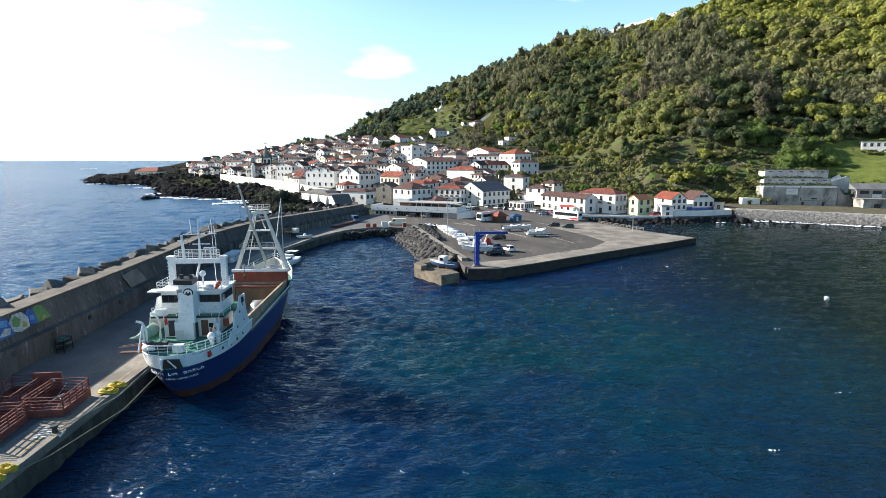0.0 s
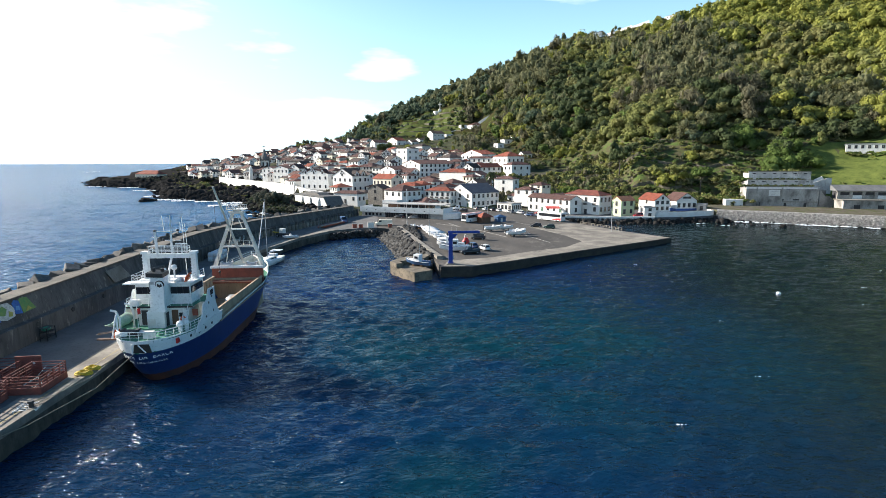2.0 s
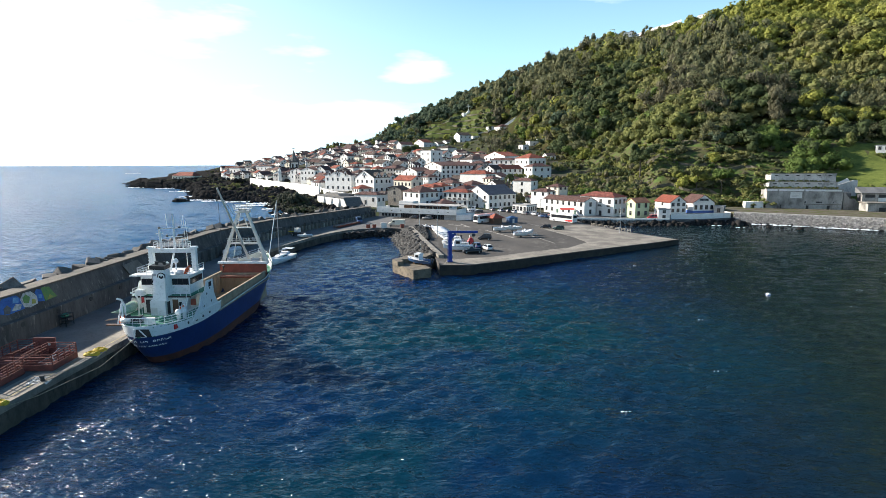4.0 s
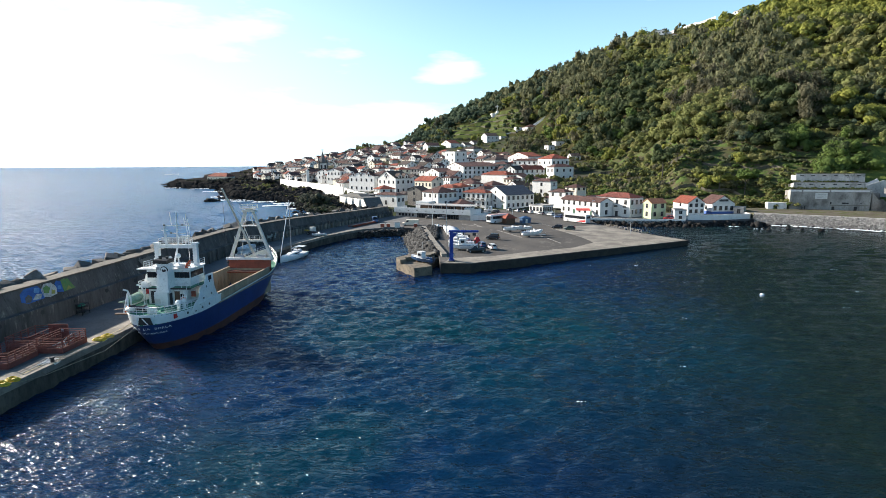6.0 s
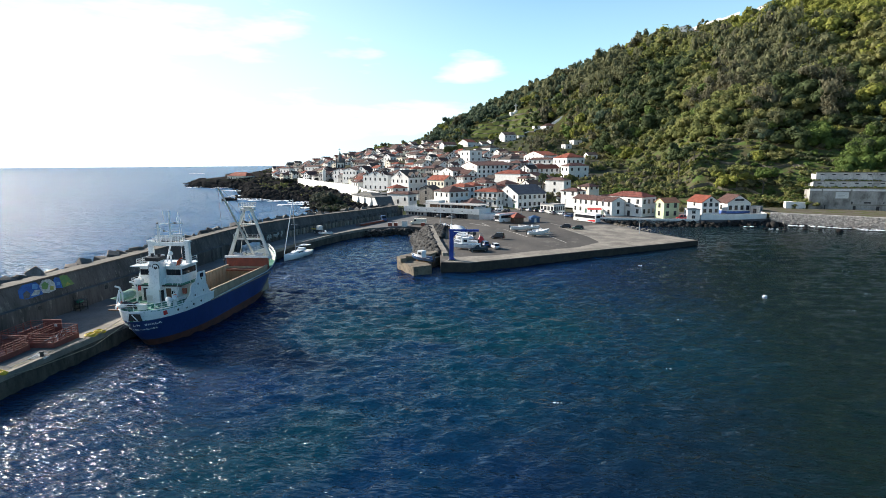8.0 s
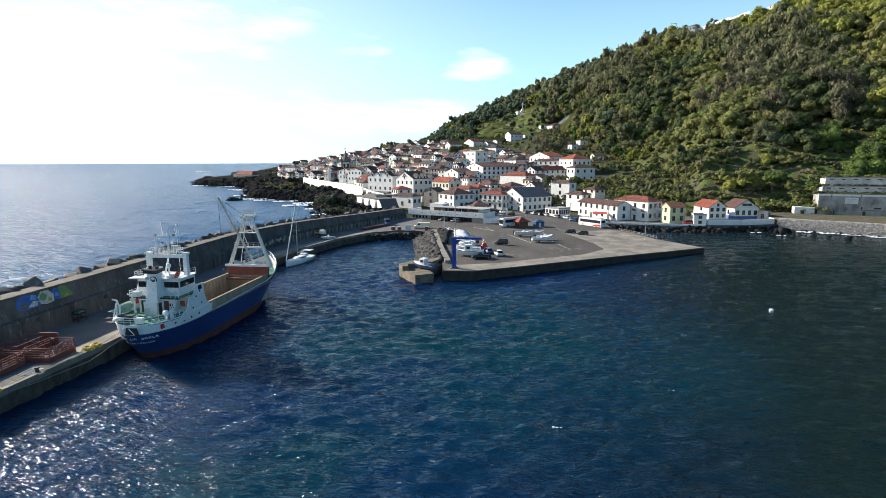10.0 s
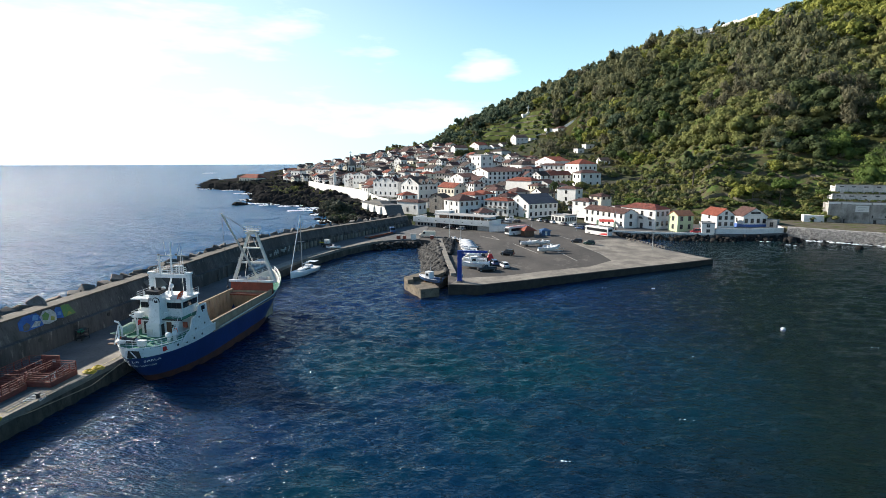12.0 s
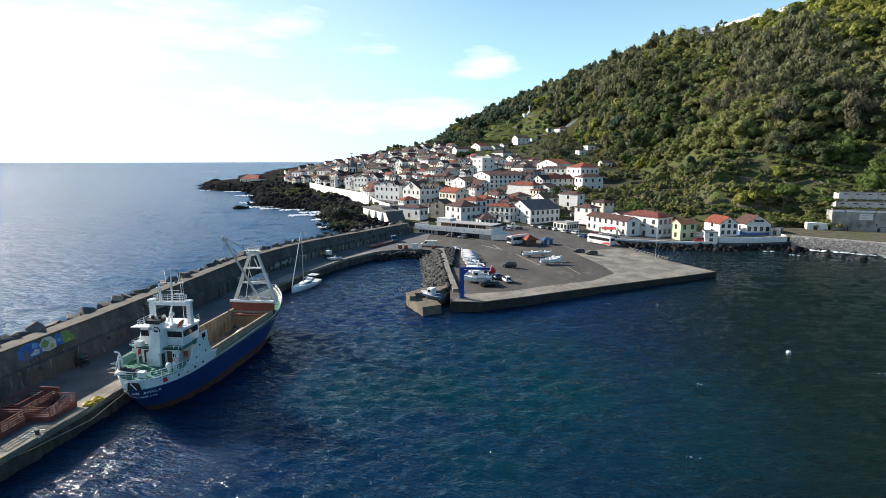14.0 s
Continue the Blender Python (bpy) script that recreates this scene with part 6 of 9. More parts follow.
house(63.2, 521.7, 35.7, 22, 7.0, 8.3, 5.3, "flat", "white", "tile_grey", 1, 1, 1, label="white cube house among the trees")
house(75.2, 558.6, 41.0, 16, 9.8, 11.6, 5.1, "flat", "white", "tile_grey", 1, 1, 1, label="white cube house among the trees")
house(85.4, 574.5, 48.2, 8, 8.8, 9.0, 2.9, "flat", "white", "tile_grey", 1, 1, 1, label="white cube house among the trees")
house(74.1, 444.8, 26.3, 17, 8.3, 8.7, 3.7, "gx", "white", "tile_grey", 1, 1, 2, label="small white cottage on the slope")
house(-60.0, 563.7, 31.1, 29, 14.5, 12.8, 12.5, "gx", "white", "tile_brown", 2, 1, 3, rise=3, label="tall white gabled house with brown roof")
house(-78.4, 564.3, 29.8, 35, 15.1, 13.8, 5.4, "gx", "white", "tile_red", 1, 2, 3, label="white cottage with red roof")
house(-94.7, 645.7, 37.5, 44, 12.1, 14.6, 6.1, "gx", "white", "tile_brown", 1, 2, 2, label="white cottage with brown roof")
house(-104.5, 496.5, 20.3, 48, 7.4, 11.2, 10.7, "gx", "white", "tile_brown", 2, 2, 2, rise=2.6, label="tall white gabled house with brown roof")
house(-101.4, 540.0, 25.2, 45, 7.8, 11.7, 5.2, "hip", "cream", "tile_grey", 1, 2, 2, label="cream house with dark roof")
house(-82.7, 514.0, 24.0, 35, 11.8, 17.4, 8.2, "hip", "white", "tile_grey", 2, 2, 3, label="white house with dark hip roof")
house(-132.3, 657.2, 35.4, 44, 19.5, 26.2, 6.3, "hip", "white", "tile_brown", 1, 3, 3, label="long white house with brown roof")
house(-116.2, 663.4, 37.6, 47, 9.9, 13.4, 5.6, "gx", "white", "tile_grey", 1, 2, 2, label="small white house with grey roof")
house(-122.3, 496.4, 18.6, 56, 8.2, 20.7, 5.9, "hip", "grey_wall", "tile_grey", 1, 3, 2, label="grey house with dark hip roof")
house(-135.8, 570.3, 25.2, 49, 10.7, 17.5, 5.5, "gx", "white", "tile_brown", 1, 2, 2, label="white house with brown roof")
house(-48.2, 396.8, 14.5, 55, 7.6, 15.8, 6.0, "hip", "grey_wall", "tile_brown", 2, 5, 2, label="grey house with a dark timber balcony")
house(-29.5, 350.7, 11.0, 35, 12.2, 18.3, 8.0, "gx", "white", "tile_brown", 2, 2, 3, rise=2.4, label="white gabled house with brown roof")
house(-38.5, 437.3, 19.0, 37, 12.7, 15.2, 4.2, "hip", "white", "tile_brown", 1, 2, 3, label="white house with brown roof")
house(-17.7, 380.8, 13.9, 44, 7.3, 8.7, 5.3, "hip", "cream", "tile_brown", 1, 2, 2, label="cream house with brown roof")
house(-74.5, 451.4, 18.2, 51, 8.6, 13.0, 4.9, "hip", "white", "tile_red", 1, 2, 2, label="white house with red roof")
house(-86.8, 428.7, 15.1, 44, 9.6, 11.6, 5.6, "hip", "white", "tile_brown", 1, 2, 2, label="white house with brown roof")
house(-54.3, 359.5, 11.0, 38, 8.1, 8.4, 4.7, "hip", "white", "tile_brown", 1, 2, 3, label="white house with brown roof")
house(47.0, 340.0, 13.0, 28, 15.5, 9.0, 9.0, "hip", "white", "tile_brown", 2, 2, 3, label="tall white house with brown roof above a retaining wall")
house(29.0, 354.0, 14.0, 30, 16.5, 9.0, 6.4, "gx", "white", "tile_red", 2, 3, 4, label="long white terraced house with red roof")
house(31.9, 325.7, 11.3, 29, 7.3, 8.9, 3.5, "hip", "white", "tile_brown", 1, 2, 2, label="white house with brown roof behind the palm")
house(-111.3, 398.9, 10.6, 56, 7.3, 16.3, 8.8, "gx", "white", "tile_brown", 2, 4, 2, label="white gabled house above the sea wall")
house(-103.2, 399.0, 10.7, 55, 7.3, 10.7, 8.8, "gx", "white", "tile_brown", 2, 2, 2, rise=3, label="white gabled house with brown roof")
house(-125.3, 417.6, 11.8, 56, 7.0, 15.9, 6.9, "gx", "white", "tile_brown", 2, 3, 2, label="white house with brown roof by the church")
house(-154.9, 462.0, 9.7, 56, 7.0, 14.9, 6.1, "gx", "white", "tile_brown", 1, 0, 1, label="white walled house with low brown roof")
house(-183.1, 499.8, 9.8, 56, 7.0, 14.0, 6.1, "hip", "cream", "tile_brown", 2, 3, 1, label="cream house with brown roof")
house(-211.8, 539.4, 10.2, 56, 7.0, 13.6, 4.9, "hip", "cream", "tile_brown", 1, 3, 1, label="cream house with brown roof")
house(-229.3, 551.0, 13.7, 56, 7.0, 18.1, 6.1, "hip", "white", "tile_brown", 1, 3, 1, label="white seafront house with brown roof")
house(-219.0, 562.7, 15.3, 56, 7.0, 17.0, 5.0, "hip", "white", "tile_grey", 1, 3, 1, label="white house with grey roof")
house(-193.2, 543.6, 16.7, 56, 7.0, 25.3, 4.8, "hip", "white", "tile_brown", 1, 4, 1, label="long white house with brown roof")
house(-127.3, 464.0, 15.3, 47, 8.0, 14.6, 5.1, "hip", "white", "tile_brown", 1, 2, 1, label="white house with brown roof")
house(-137.6, 547.2, 22.5, 51, 9.0, 16.3, 5.3, "hip", "white", "tile_grey", 1, 2, 1, label="white house with grey roof")
house(-96.6, 433.7, 14.8, 56, 7.0, 14.0, 4.7, "hip", "white", "tile_brown", 1, 3, 1, label="white house with brown roof")


# ---- harbour terminal ----
TB = math.degrees(math.atan2(197.0 - 213.1, -3.4 + 37.3))
tm = thing("harbour_terminal", pose(-37.3, 213.1, 2.3, 0, 0, TB), "long low white harbour terminal with a terrace on top", "terminal building")
TL = math.hypot(33.9, 16.1)
part("glazed_ground_floor", Geo().box(0.4, TL - 0.3, 0.9, 9.5, -1.0, 2.0), "grey_wall", tm, "grey ground floor set back")
part("overhanging_band", Geo().box(0, TL, 0, 10.0, 2.0, 2.2).box(0, TL, 0, 0.25, 2.2, 4.2).box(0, 0.25, 0.25, 10, 2.2, 4.2).box(TL - 0.25, TL, 0.25, 10, 2.2, 4.2), "white", tm, "white overhanging parapet band")
for i in range(26):
    x0 = 11.5 + i * 0.78
    w_ = part("window", Geo().box(x0, x0 + 0.7, 0.80, 0.9, -0.1, 1.95), "door_dark", tm)
    part("pane", Geo().box(x0 + 0.06, x0 + 0.64, 0.77, 0.81, 0.05, 1.85), "glass", w_)
for i in range(5):
    x0 = 2.0 + i * 1.7
    part("window", Geo().box(x0, x0 + 0.9, 0.80, 0.9, 0.5, 1.6), "glass", tm)
for i in range(8):
    x0 = 3.0 + i * 4.4
    part("wall_lamp", Geo().box(x0, x0 + 0.5, -0.28, 0.0, 3.0, 3.12).prism([(x0, -0.25), (x0 + 0.5, -0.25), (x0 + 0.4, 0), (x0 + 0.1, 0)], 2.85, 3.0), "trim", tm)
part("upper_hall", Geo().box(11.5, 29.5, 3.4, 10.0, 2.2, 5.3), "door_brown", tm, "dark red-brown upper hall")
for i in range(9):
    x0 = 17.2 + i * 1.35
    part("upper_window", Geo().box(x0, x0 + 1.1, 3.34, 3.4, 3.1, 4.9), "glass", tm)
part("canopy_roof", Geo().box(9.5, 37.0, 1.6, 10.4, 5.3, 5.55), "grey_wall", tm, "flat projecting grey canopy")
for i in range(7):
    part("canopy_post", Geo().cyl((16.5 + i * 3.2, 1.9, 2.2), (16.5 + i * 3.2, 1.9, 5.3), 0.08, n=6), "frame", tm)
part("blue_annexe", Geo().box(6.5, 13.5, 7.5, 12.5, 2.2, 6.4), "white", tm)
part("ramp_wall", Geo().prism([(TL, 0), (TL + 4.2, 5.0), (TL + 4.2, 9), (TL, 9)], -1, 2.2), "white", tm)
TAKEN.append((-18, 210, 21))
fl = thing("flagpole", pose(-16.9, 178.8, 2.3), "tall thin white flagpole on the waterfront", "flagpole", "poles")
part("pole", Geo().cyl((0, 0, 0), (0, 0, 13), 0.12, 0.06), "frame", fl)
for x, y, h in ((51.0, 162.6, 8.5), (13.2, 189.5, 9.0), (-9.4, 147.5, 11.0), (31.5, 207.0, 8.0), (46.5, 206.0, 8.0)):
    lp = thing("street_lamp", pose(x, y, apron_z(x, y)), "slim grey lamp post with a short arm", "street lamp", "lamp posts")
    part("pole", Geo().cyl((0, 0, 0), (0, 0, h), 0.11, 0.07), "steel", lp)
    part("lamp_head", Geo().box(-0.1, 0.9, -0.12, 0.12, h - 0.06, h + 0.06), "steel", lp)

# sea wall shed with buttresses, and stepped quay buildings under the wall
sh = thing("boat_shed", pose(-51.0, 235.0, 2.2, 0, 0, 126), "long white buttressed shed with a dark roof", "shed")
up_ = Matrix(((1, 0, 0, 0), (0, 0, -1, 0), (0, 1, 0, 0), (0, 0, 0, 1)))
part("wall", Geo().prism([(45, -3), (7, -3), (7, 1.6), (11, 5.9), (45, 5.9)], 0, 8.0, up_), "white", sh)
part("roof", Geo().prism([(45.7, 5.9), (11.2, 5.9), (6.4, 1.2), (6.4, 1.6), (11.0, 6.3), (45.7, 6.3)], -0.5, 8.5, up_), "trim", sh, "dark sheet roof that slopes down at one end")
part("roof_ridge", Geo().prism([(40, 6.3), (20, 6.3), (23, 7.5), (37, 7.5)], 2.0, 7.5, up_), "trim", sh, "raised dark roof light")
for i in range(3):
    part("buttress", Geo().prism([(0, 0), (1.5, 0), (0.4, 5.3), (0, 5.3)], 0, 0.7, Matrix(((0, 0, 1, 16.0 + i * 9.4), (1, 0, 0, 0), (0, 1, 0, 0), (0, 0, 0, 1)))), "white", sh)
TAKEN += [(-58, 244, 10), (-68, 257, 10), (-76, 268, 8)]
wf = [(-66, 288), (-78, 308), (-92, 340), (-103, 367), (-126, 399), (-150, 430), (-176, 469), (-201, 505)]
wl_ = bend(wf, 6)
g = Geo()
for k_, ((xa, ya), (xb, yb)) in enumerate(zip(wl_, wl_[1:])):
    xa, ya, xb, yb = xa - 0.5, ya - 0.35, xb - 0.5, yb - 0.35
    za, zb = 8.4 + 2.4 * k_ / len(wl_), 8.4 + 2.4 * (k_ + 1) / len(wl_)
    g.add([(xa, ya, 0), (xb, yb, 0), (xb, yb, zb), (xa, ya, za), (xa + 0.6, ya + 0.4, 0), (xb + 0.6, yb + 0.4, 0), (xb + 0.6, yb + 0.4, zb), (xa + 0.6, ya + 0.4, za)], ((0, 1, 2, 3), (7, 6, 5, 4), (3, 2, 6, 7), (0, 3, 7, 4), (1, 5, 6, 2)))
setting("promenade_wall", g, "white", "long white sea wall below the old town", "sea wall")
setting("promenade", Geo().prism(wl_[:] + [(-190, 512), (-140, 440), (-93, 374), (-70, 320), (-60, 290)], -1, 7.4), "road", "seafront road behind the white wall", "road")
setting("rock_terrace", Geo().prism([(-64, 236), (-78, 262), (-86, 290), (-102, 316), (-128, 340), (-152, 352), (-150, 400), (-120, 372), (-90, 330), (-58, 262)], -2, 3.4), "basalt", "black rock shelf below the sea wall", "rock")
# long red-roofed house and its garden wall on the low headland
house(-322, 590, 6.0, -26, 34, 12, 5.2, "hip", "cream", "tile_red", 1, 2, 7, rise=4.2, label="long cream house with red hip roof on the headland")
house(-280, 596, 6.0, -20, 22, 10, 5.0, "gx", "grey_wall", "tile_grey", 1, 2, 4, label="long grey shed with dark roof on the headland")

# ---- church ----
ch = thing("church", pose(-165.5, 548, 2.0, 0, 0, 20) @ Matrix.Scale(1.3, 4), "white church with basalt trim and a spired bell tower", "church")
part("nave", Geo().add([(0, 0, -3), (12, 0, -3), (12, 28, -3), (0, 28, -3), (0, 0, 10), (12, 0, 10), (12, 28, 10), (0, 28, 10), (6, 0, 15), (6, 28, 15)], ((3, 2, 1, 0), (0, 1, 5, 8, 4), (2, 3, 7, 9, 6), (1, 2, 6, 5), (3, 0, 4, 7), (4, 8, 9, 7), (5, 6, 9, 8))), "white", ch)
rm = fix(Geo().loft([[(-0.5, y, 9.7), (6, y, 15.1), (12.5, y, 9.7), (12.5, y, 9.95), (6, y, 15.35), (-0.5, y, 9.95)] for y in (0.3, 28.3)]).mesh("roof", "tile_brown"))
roof_uv(rm)
part("roof", rm, None, ch)
tw = part("bell_tower", Geo().box(-7.0, -0.2, -1.6, 5.2, -3, 18), "white", ch, "square white bell tower")
for x0 in (-7.2, -0.8):
    for y0 in (-1.8, 4.6):
        part("corner_pilaster", Geo().box(x0, x0 + 0.8, y0, y0 + 0.8, -3, 18.2), "trim", tw)
        part("pinnacle", Geo().loft([[(x0 + 0.4 + r * dx, y0 + 0.4 + r * dy, z) for dx, dy in ((-1, -1), (1, -1), (1, 1), (-1, 1))] for z, r in ((18.8, 0.6), (19.8, 0.5), (22.6, 0.04))]), "trim", tw)
part("cornice", Geo().box(-7.5, 0.3, -2.1, 5.7, 18, 18.8).box(-7.3, 0.1, -1.9, 5.5, 11.6, 12.2), "trim", tw)
part("spire", Geo().loft([[(-3.6 + r * math.cos(a), 1.8 + r * math.sin(a), z) for a in [2 * math.pi * i / 8 + 0.39 for i in range(8)]] for z, r in ((18.8, 3.2), (20.8, 2.7), (23.4, 1.5), (26.2, 0.6), (27.4, 0.1))]), "window_trim", tw, "grey octagonal spire")
for x0 in (-5.7, -2.7):
    part("belfry_opening", Geo().box(x0, x0 + 1.4, -1.68, -1.5, 13.2, 16.6), "black", tw)
part("belfry_opening", Geo().box(-7.08, -6.9, 0.6, 2.6, 13.2, 16.6), "black", tw)
part("weather_vane", Geo().cyl((-3.6, 1.8, 27), (-3.6, 1.8, 29.6), 0.10).box(-4.7, -2.6, 1.75, 1.85, 28.7, 29.0), "black", tw)
for i in range(3):
    part("window", Geo().box(2.2 + i * 3.2, 3.2 + i * 3.2, -0.08, 0.02, 5.5, 7.5), "glass", ch)
part("door", Geo().box(5, 7, -0.1, 0.02, 0, 3.4), "door_brown", ch)
TAKEN += [(-172, 562, 20), (-163, 532, 15), (-158, 512, 12)]
st_ = thing("chapel_gable", pose(-153, 441, 7.5, 0, 0, 30), "small white bell gable among the houses", "chapel")
part("wall", Geo().prism([(0, -2), (2.6, -2), (2.6, 11), (1.3, 13.5), (0, 11)], 0, 1.2, Matrix(((1, 0, 0, 0), (0, 0, 1, 0), (0, 1, 0, 0), (0, 0, 0, 1)))), "white", st_)

# hillside chapel with a cross
cp = thing("hill_chapel", pose(20, 940, ground_z(20, 940), 0, 0, 20), "white hillside shrine with a tall cross", "chapel")
part("base", Geo().box(-8, 8, 0, 9, -4, 5).box(-3, 2, -3, 0, -4, 6), "white", cp)
part("plinth", Geo().box(1.0, 5.0, 3, 7, 5, 9), "white", cp)
part("cross", Geo().box(2.5, 3.5, 4.6, 5.4, 9, 20).box(0, 6, 4.6, 5.4, 16, 17.2), "white", cp)
TAKEN.append((20, 945, 16))

# hillside field terraces: level stone walls with sloping grass between them
def contour(x, z, y0=700.0, y1=1000.0):
    """How far up the slope the ground reaches a height."""
    y = y0
    while y < y1 and ground_z(x, y) < z:
        y += 3.0
    return y


for z_, x0, x1 in ((57, -58, 30), (65, -60, 44), (73, -56, 52), (81, -44, 60), (90, -26, 66), (100, -6, 64)):
    xs_ = np.linspace(x0, x1, 15)
    wall_line = [(x, contour(x, z_) + 1.5 * math.sin(x * 0.21 + z_)) for x in xs_]
    back_line = [(x, max(contour(x, z_ + 8.0), y + 4.0)) for (x, y) in wall_line]
    g, h = Geo(), Geo()
    for (xa, ya), (xb, yb), (_, ca), (_, cb) in zip(wall_line, wall_line[1:], back_line, back_line[1:]):
        g.add([(xa, ya, z_ - 4), (xb, yb, z_ - 4), (xb, yb, z_ + 2.3), (xa, ya, z_ + 2.3), (xa, ya + 0.8, z_ - 4), (xb, yb + 0.8, z_ - 4), (xb, yb + 0.8, z_ + 2.3), (xa, ya + 0.8, z_ + 2.3)], ((0, 1, 2, 3), (7, 6, 5, 4), (3, 2, 6, 7)))
        h.add([(xa, ya + 0.8, z_ + 1.9), (xb, yb + 0.8, z_ + 1.9), (xb, cb, z_ + 9.4), (xa, ca, z_ + 9.4), (xb, cb, z_ - 2), (xa, ca, z_ - 2)], ((0, 1, 2, 3), (3, 2, 4, 5)))
    setting("terrace_wall", g, "garden_stone", "dark dry-stone wall of a hillside field", "wall")
    setting("field_terrace", h, "field", "green sloping hillside field between stone walls", "terrace")


def meadow(x0, x1, y0, y1, label):
    """A patch of mown grass laid on the slope, with a ragged edge."""
    n_ = 14
    g = Geo()
    idx, pts_ = {}, []
    for i in range(n_ + 1):
        for j in range(n_ + 1):
            x, y = x0 + (x1 - x0) * i / n_, y0 + (y1 - y0) * j / n_
            x, y = x + 2.0 * wander(x, y, 9, 1.0), y + 2.0 * wander(x, y, 9, 7.0)
            idx[i, j] = len(pts_)
            pts_.append((x, y, max(ground_z(x, y), 3.0) + 0.45))
    g.add(pts_, [(idx[i, j], idx[i + 1, j], idx[i + 1, j + 1], idx[i, j + 1]) for i in range(n_) for j in range(n_)])
    setting("meadow", g, "grass", label, "grass", "structure", True)
    k = min(x1 - x0, y1 - y0) / 2
    for f in (0.25, 0.5, 0.75):
        TAKEN.append((x0 + (x1 - x0) * f, (y0 + y1) / 2, k * 0.5))


meadow(172, 275, 214, 281, "bright green grass slope above the ruins")
# dry-stone garden terraces at the foot of the hill
for d_, a0, a1 in ((306, 21, 30), (318, 17.5, 27), (331, 24, 34), (345, 16, 25), (360, 22, 33), (376, 15, 22)):
    g = Geo()
    way = [(OX + (d_ + 2 * math.sin(a * 2.1)) * math.sin(radians(a)), OY + (d_ + 2 * math.sin(a * 2.1)) * math.cos(radians(a))) for a in np.arange(a0, a1, 0.6)]
    for (xa, ya), (xb, yb) in zip(way, way[1:]):
        za, zb = ground_z(xa, ya), ground_z(xb, yb)
        g.add([(xa, ya, za - 2), (xb, yb, zb - 2), (xb, yb, zb + 1.5), (xa, ya, za + 1.5), (xa + 0.3, ya + 0.9, za - 2), (xb + 0.3, yb + 0.9, zb - 2), (xb + 0.3, yb + 0.9, zb + 1.5), (xa + 0.3, ya + 0.9, za + 1.5)], ((0, 1, 2, 3), (7, 6, 5, 4), (3, 2, 6, 7)))
    setting("garden_terrace_wall", g, "garden_stone", "dry-stone terrace wall among hillside gardens", "wall")
# walls and houses on the crest
for x, y, w_, h_, psi in ((254, 772, 16, 6, 12), (250, 836, 12, 6, 12), (340, 790, 14, 4, -8)):
    house(x, y, ground_z(x, y) + 4, psi - 40, w_, 9, h_, "flat", "white", "tile_grey", 1, 1, 3, label="white flat-roofed house on the crest of the hill")
g = Geo()
for (xa, ya, za), (xb, yb, zb) in (((256, 854, 209.5), (272, 822, 211)), ((282, 848, 217), (300, 812, 219)), ((306, 838, 222), (322, 804, 224)), ((348, 812, 230), (364, 780, 231))):
    g.add([(xa, ya, za - 1.0), (xb, yb, zb - 1.0), (xb, yb, zb + 1.2), (xa, ya, za + 1.2), (xa, ya + 1, za - 6), (xb, yb + 1, zb - 6), (xb, yb + 1, zb + 1.2), (xa, ya + 1, za + 1.2)], ((0, 1, 2, 3), (7, 6, 5, 4), (3, 2, 6, 7)))
TAKEN += [(x - 3.3 * k, y - 9.4 * k, 10) for x, y in ((262, 800), (258, 834), (270, 830), (282, 826), (292, 822), (306, 815), (318, 810), (330, 804), (355, 790), (370, 784), (392, 800)) for k in range(7)]
setting("crest_road_wall", g, "white", "white parapet of the road along the crest", "wall")
g = Geo()
for (xa, ya), (xb, yb) in zip(((10, 772), (36, 768), (62, 762)), ((36, 768), (62, 762), (84, 752))):
    za, zb = ground_z(xa, ya), ground_z(xb, yb)
    g.add([(xa, ya, za - 3), (xb, yb, zb - 3), (xb, yb, zb + 1.2), (xa, ya, za + 1.2), (xa, ya + 1, za - 3), (xb, yb + 1, zb - 3), (xb, yb + 1, zb + 1.2), (xa, ya + 1, za + 1.2)], ((0, 1, 2, 3), (7, 6, 5, 4), (3, 2, 6, 7)))
setting("hill_road_wall", g, "white", "pale retaining wall of the hillside road", "wall")
house(215, 272, 29.6, -32, 20, 8, 3.0, "flat", "white", "tile_grey", 1, 1, 7, label="long low white hillside building")

# ---- ruins on the bay ----
rb = math.degrees(math.atan2(223.1 - 230.5, 165.7 - 137.2))
ru = thing("ruined_cannery", pose(137.2, 230.5, 3.1, 0, 0, rb), "roofless blackened concrete cannery stepping up the slope", "ruin")
RL = 29.6
for k, (y0, z1, x0, x1) in enumerate(((0, 9.6, 0, RL), (9, 12.4, 3.0, RL + 1), (17, 16.0, 5.7, RL + 3))):
    w_ = part("wall_tier", Geo().box(x0, x1, y0, y0 + 0.5, -2, z1).box(x0, x0 + 0.5, y0 + 0.5, y0 + 9, -2, z1 - 0.6).box(x1 - 0.5, x1, y0 + 0.5, y0 + 9, -2, z1 - 0.6), "ruin_pale" if k else "ruin_wall", ru)
    part("coping", Geo().box(x0 - 0.15, x1 + 0.15, y0 - 0.15, y0 + 0.6, z1, z1 + 0.25), "concrete", w_)
    part("roof_slab", Geo().box(x0, x1, y0 + 0.5, y0 + 8.8, z1 - 1.4, z1 - 1.2), "ruin_wall", w_)
    for i in range(6):
        xx = x0 + 1.6 + i * (x1 - x0 - 3) / 5.4
        part("vent_opening", Geo().box(xx, xx + 1.5, y0 - 0.03, y0 + 0.02, z1 - 1.0, z1 - 0.55), "black", w_)
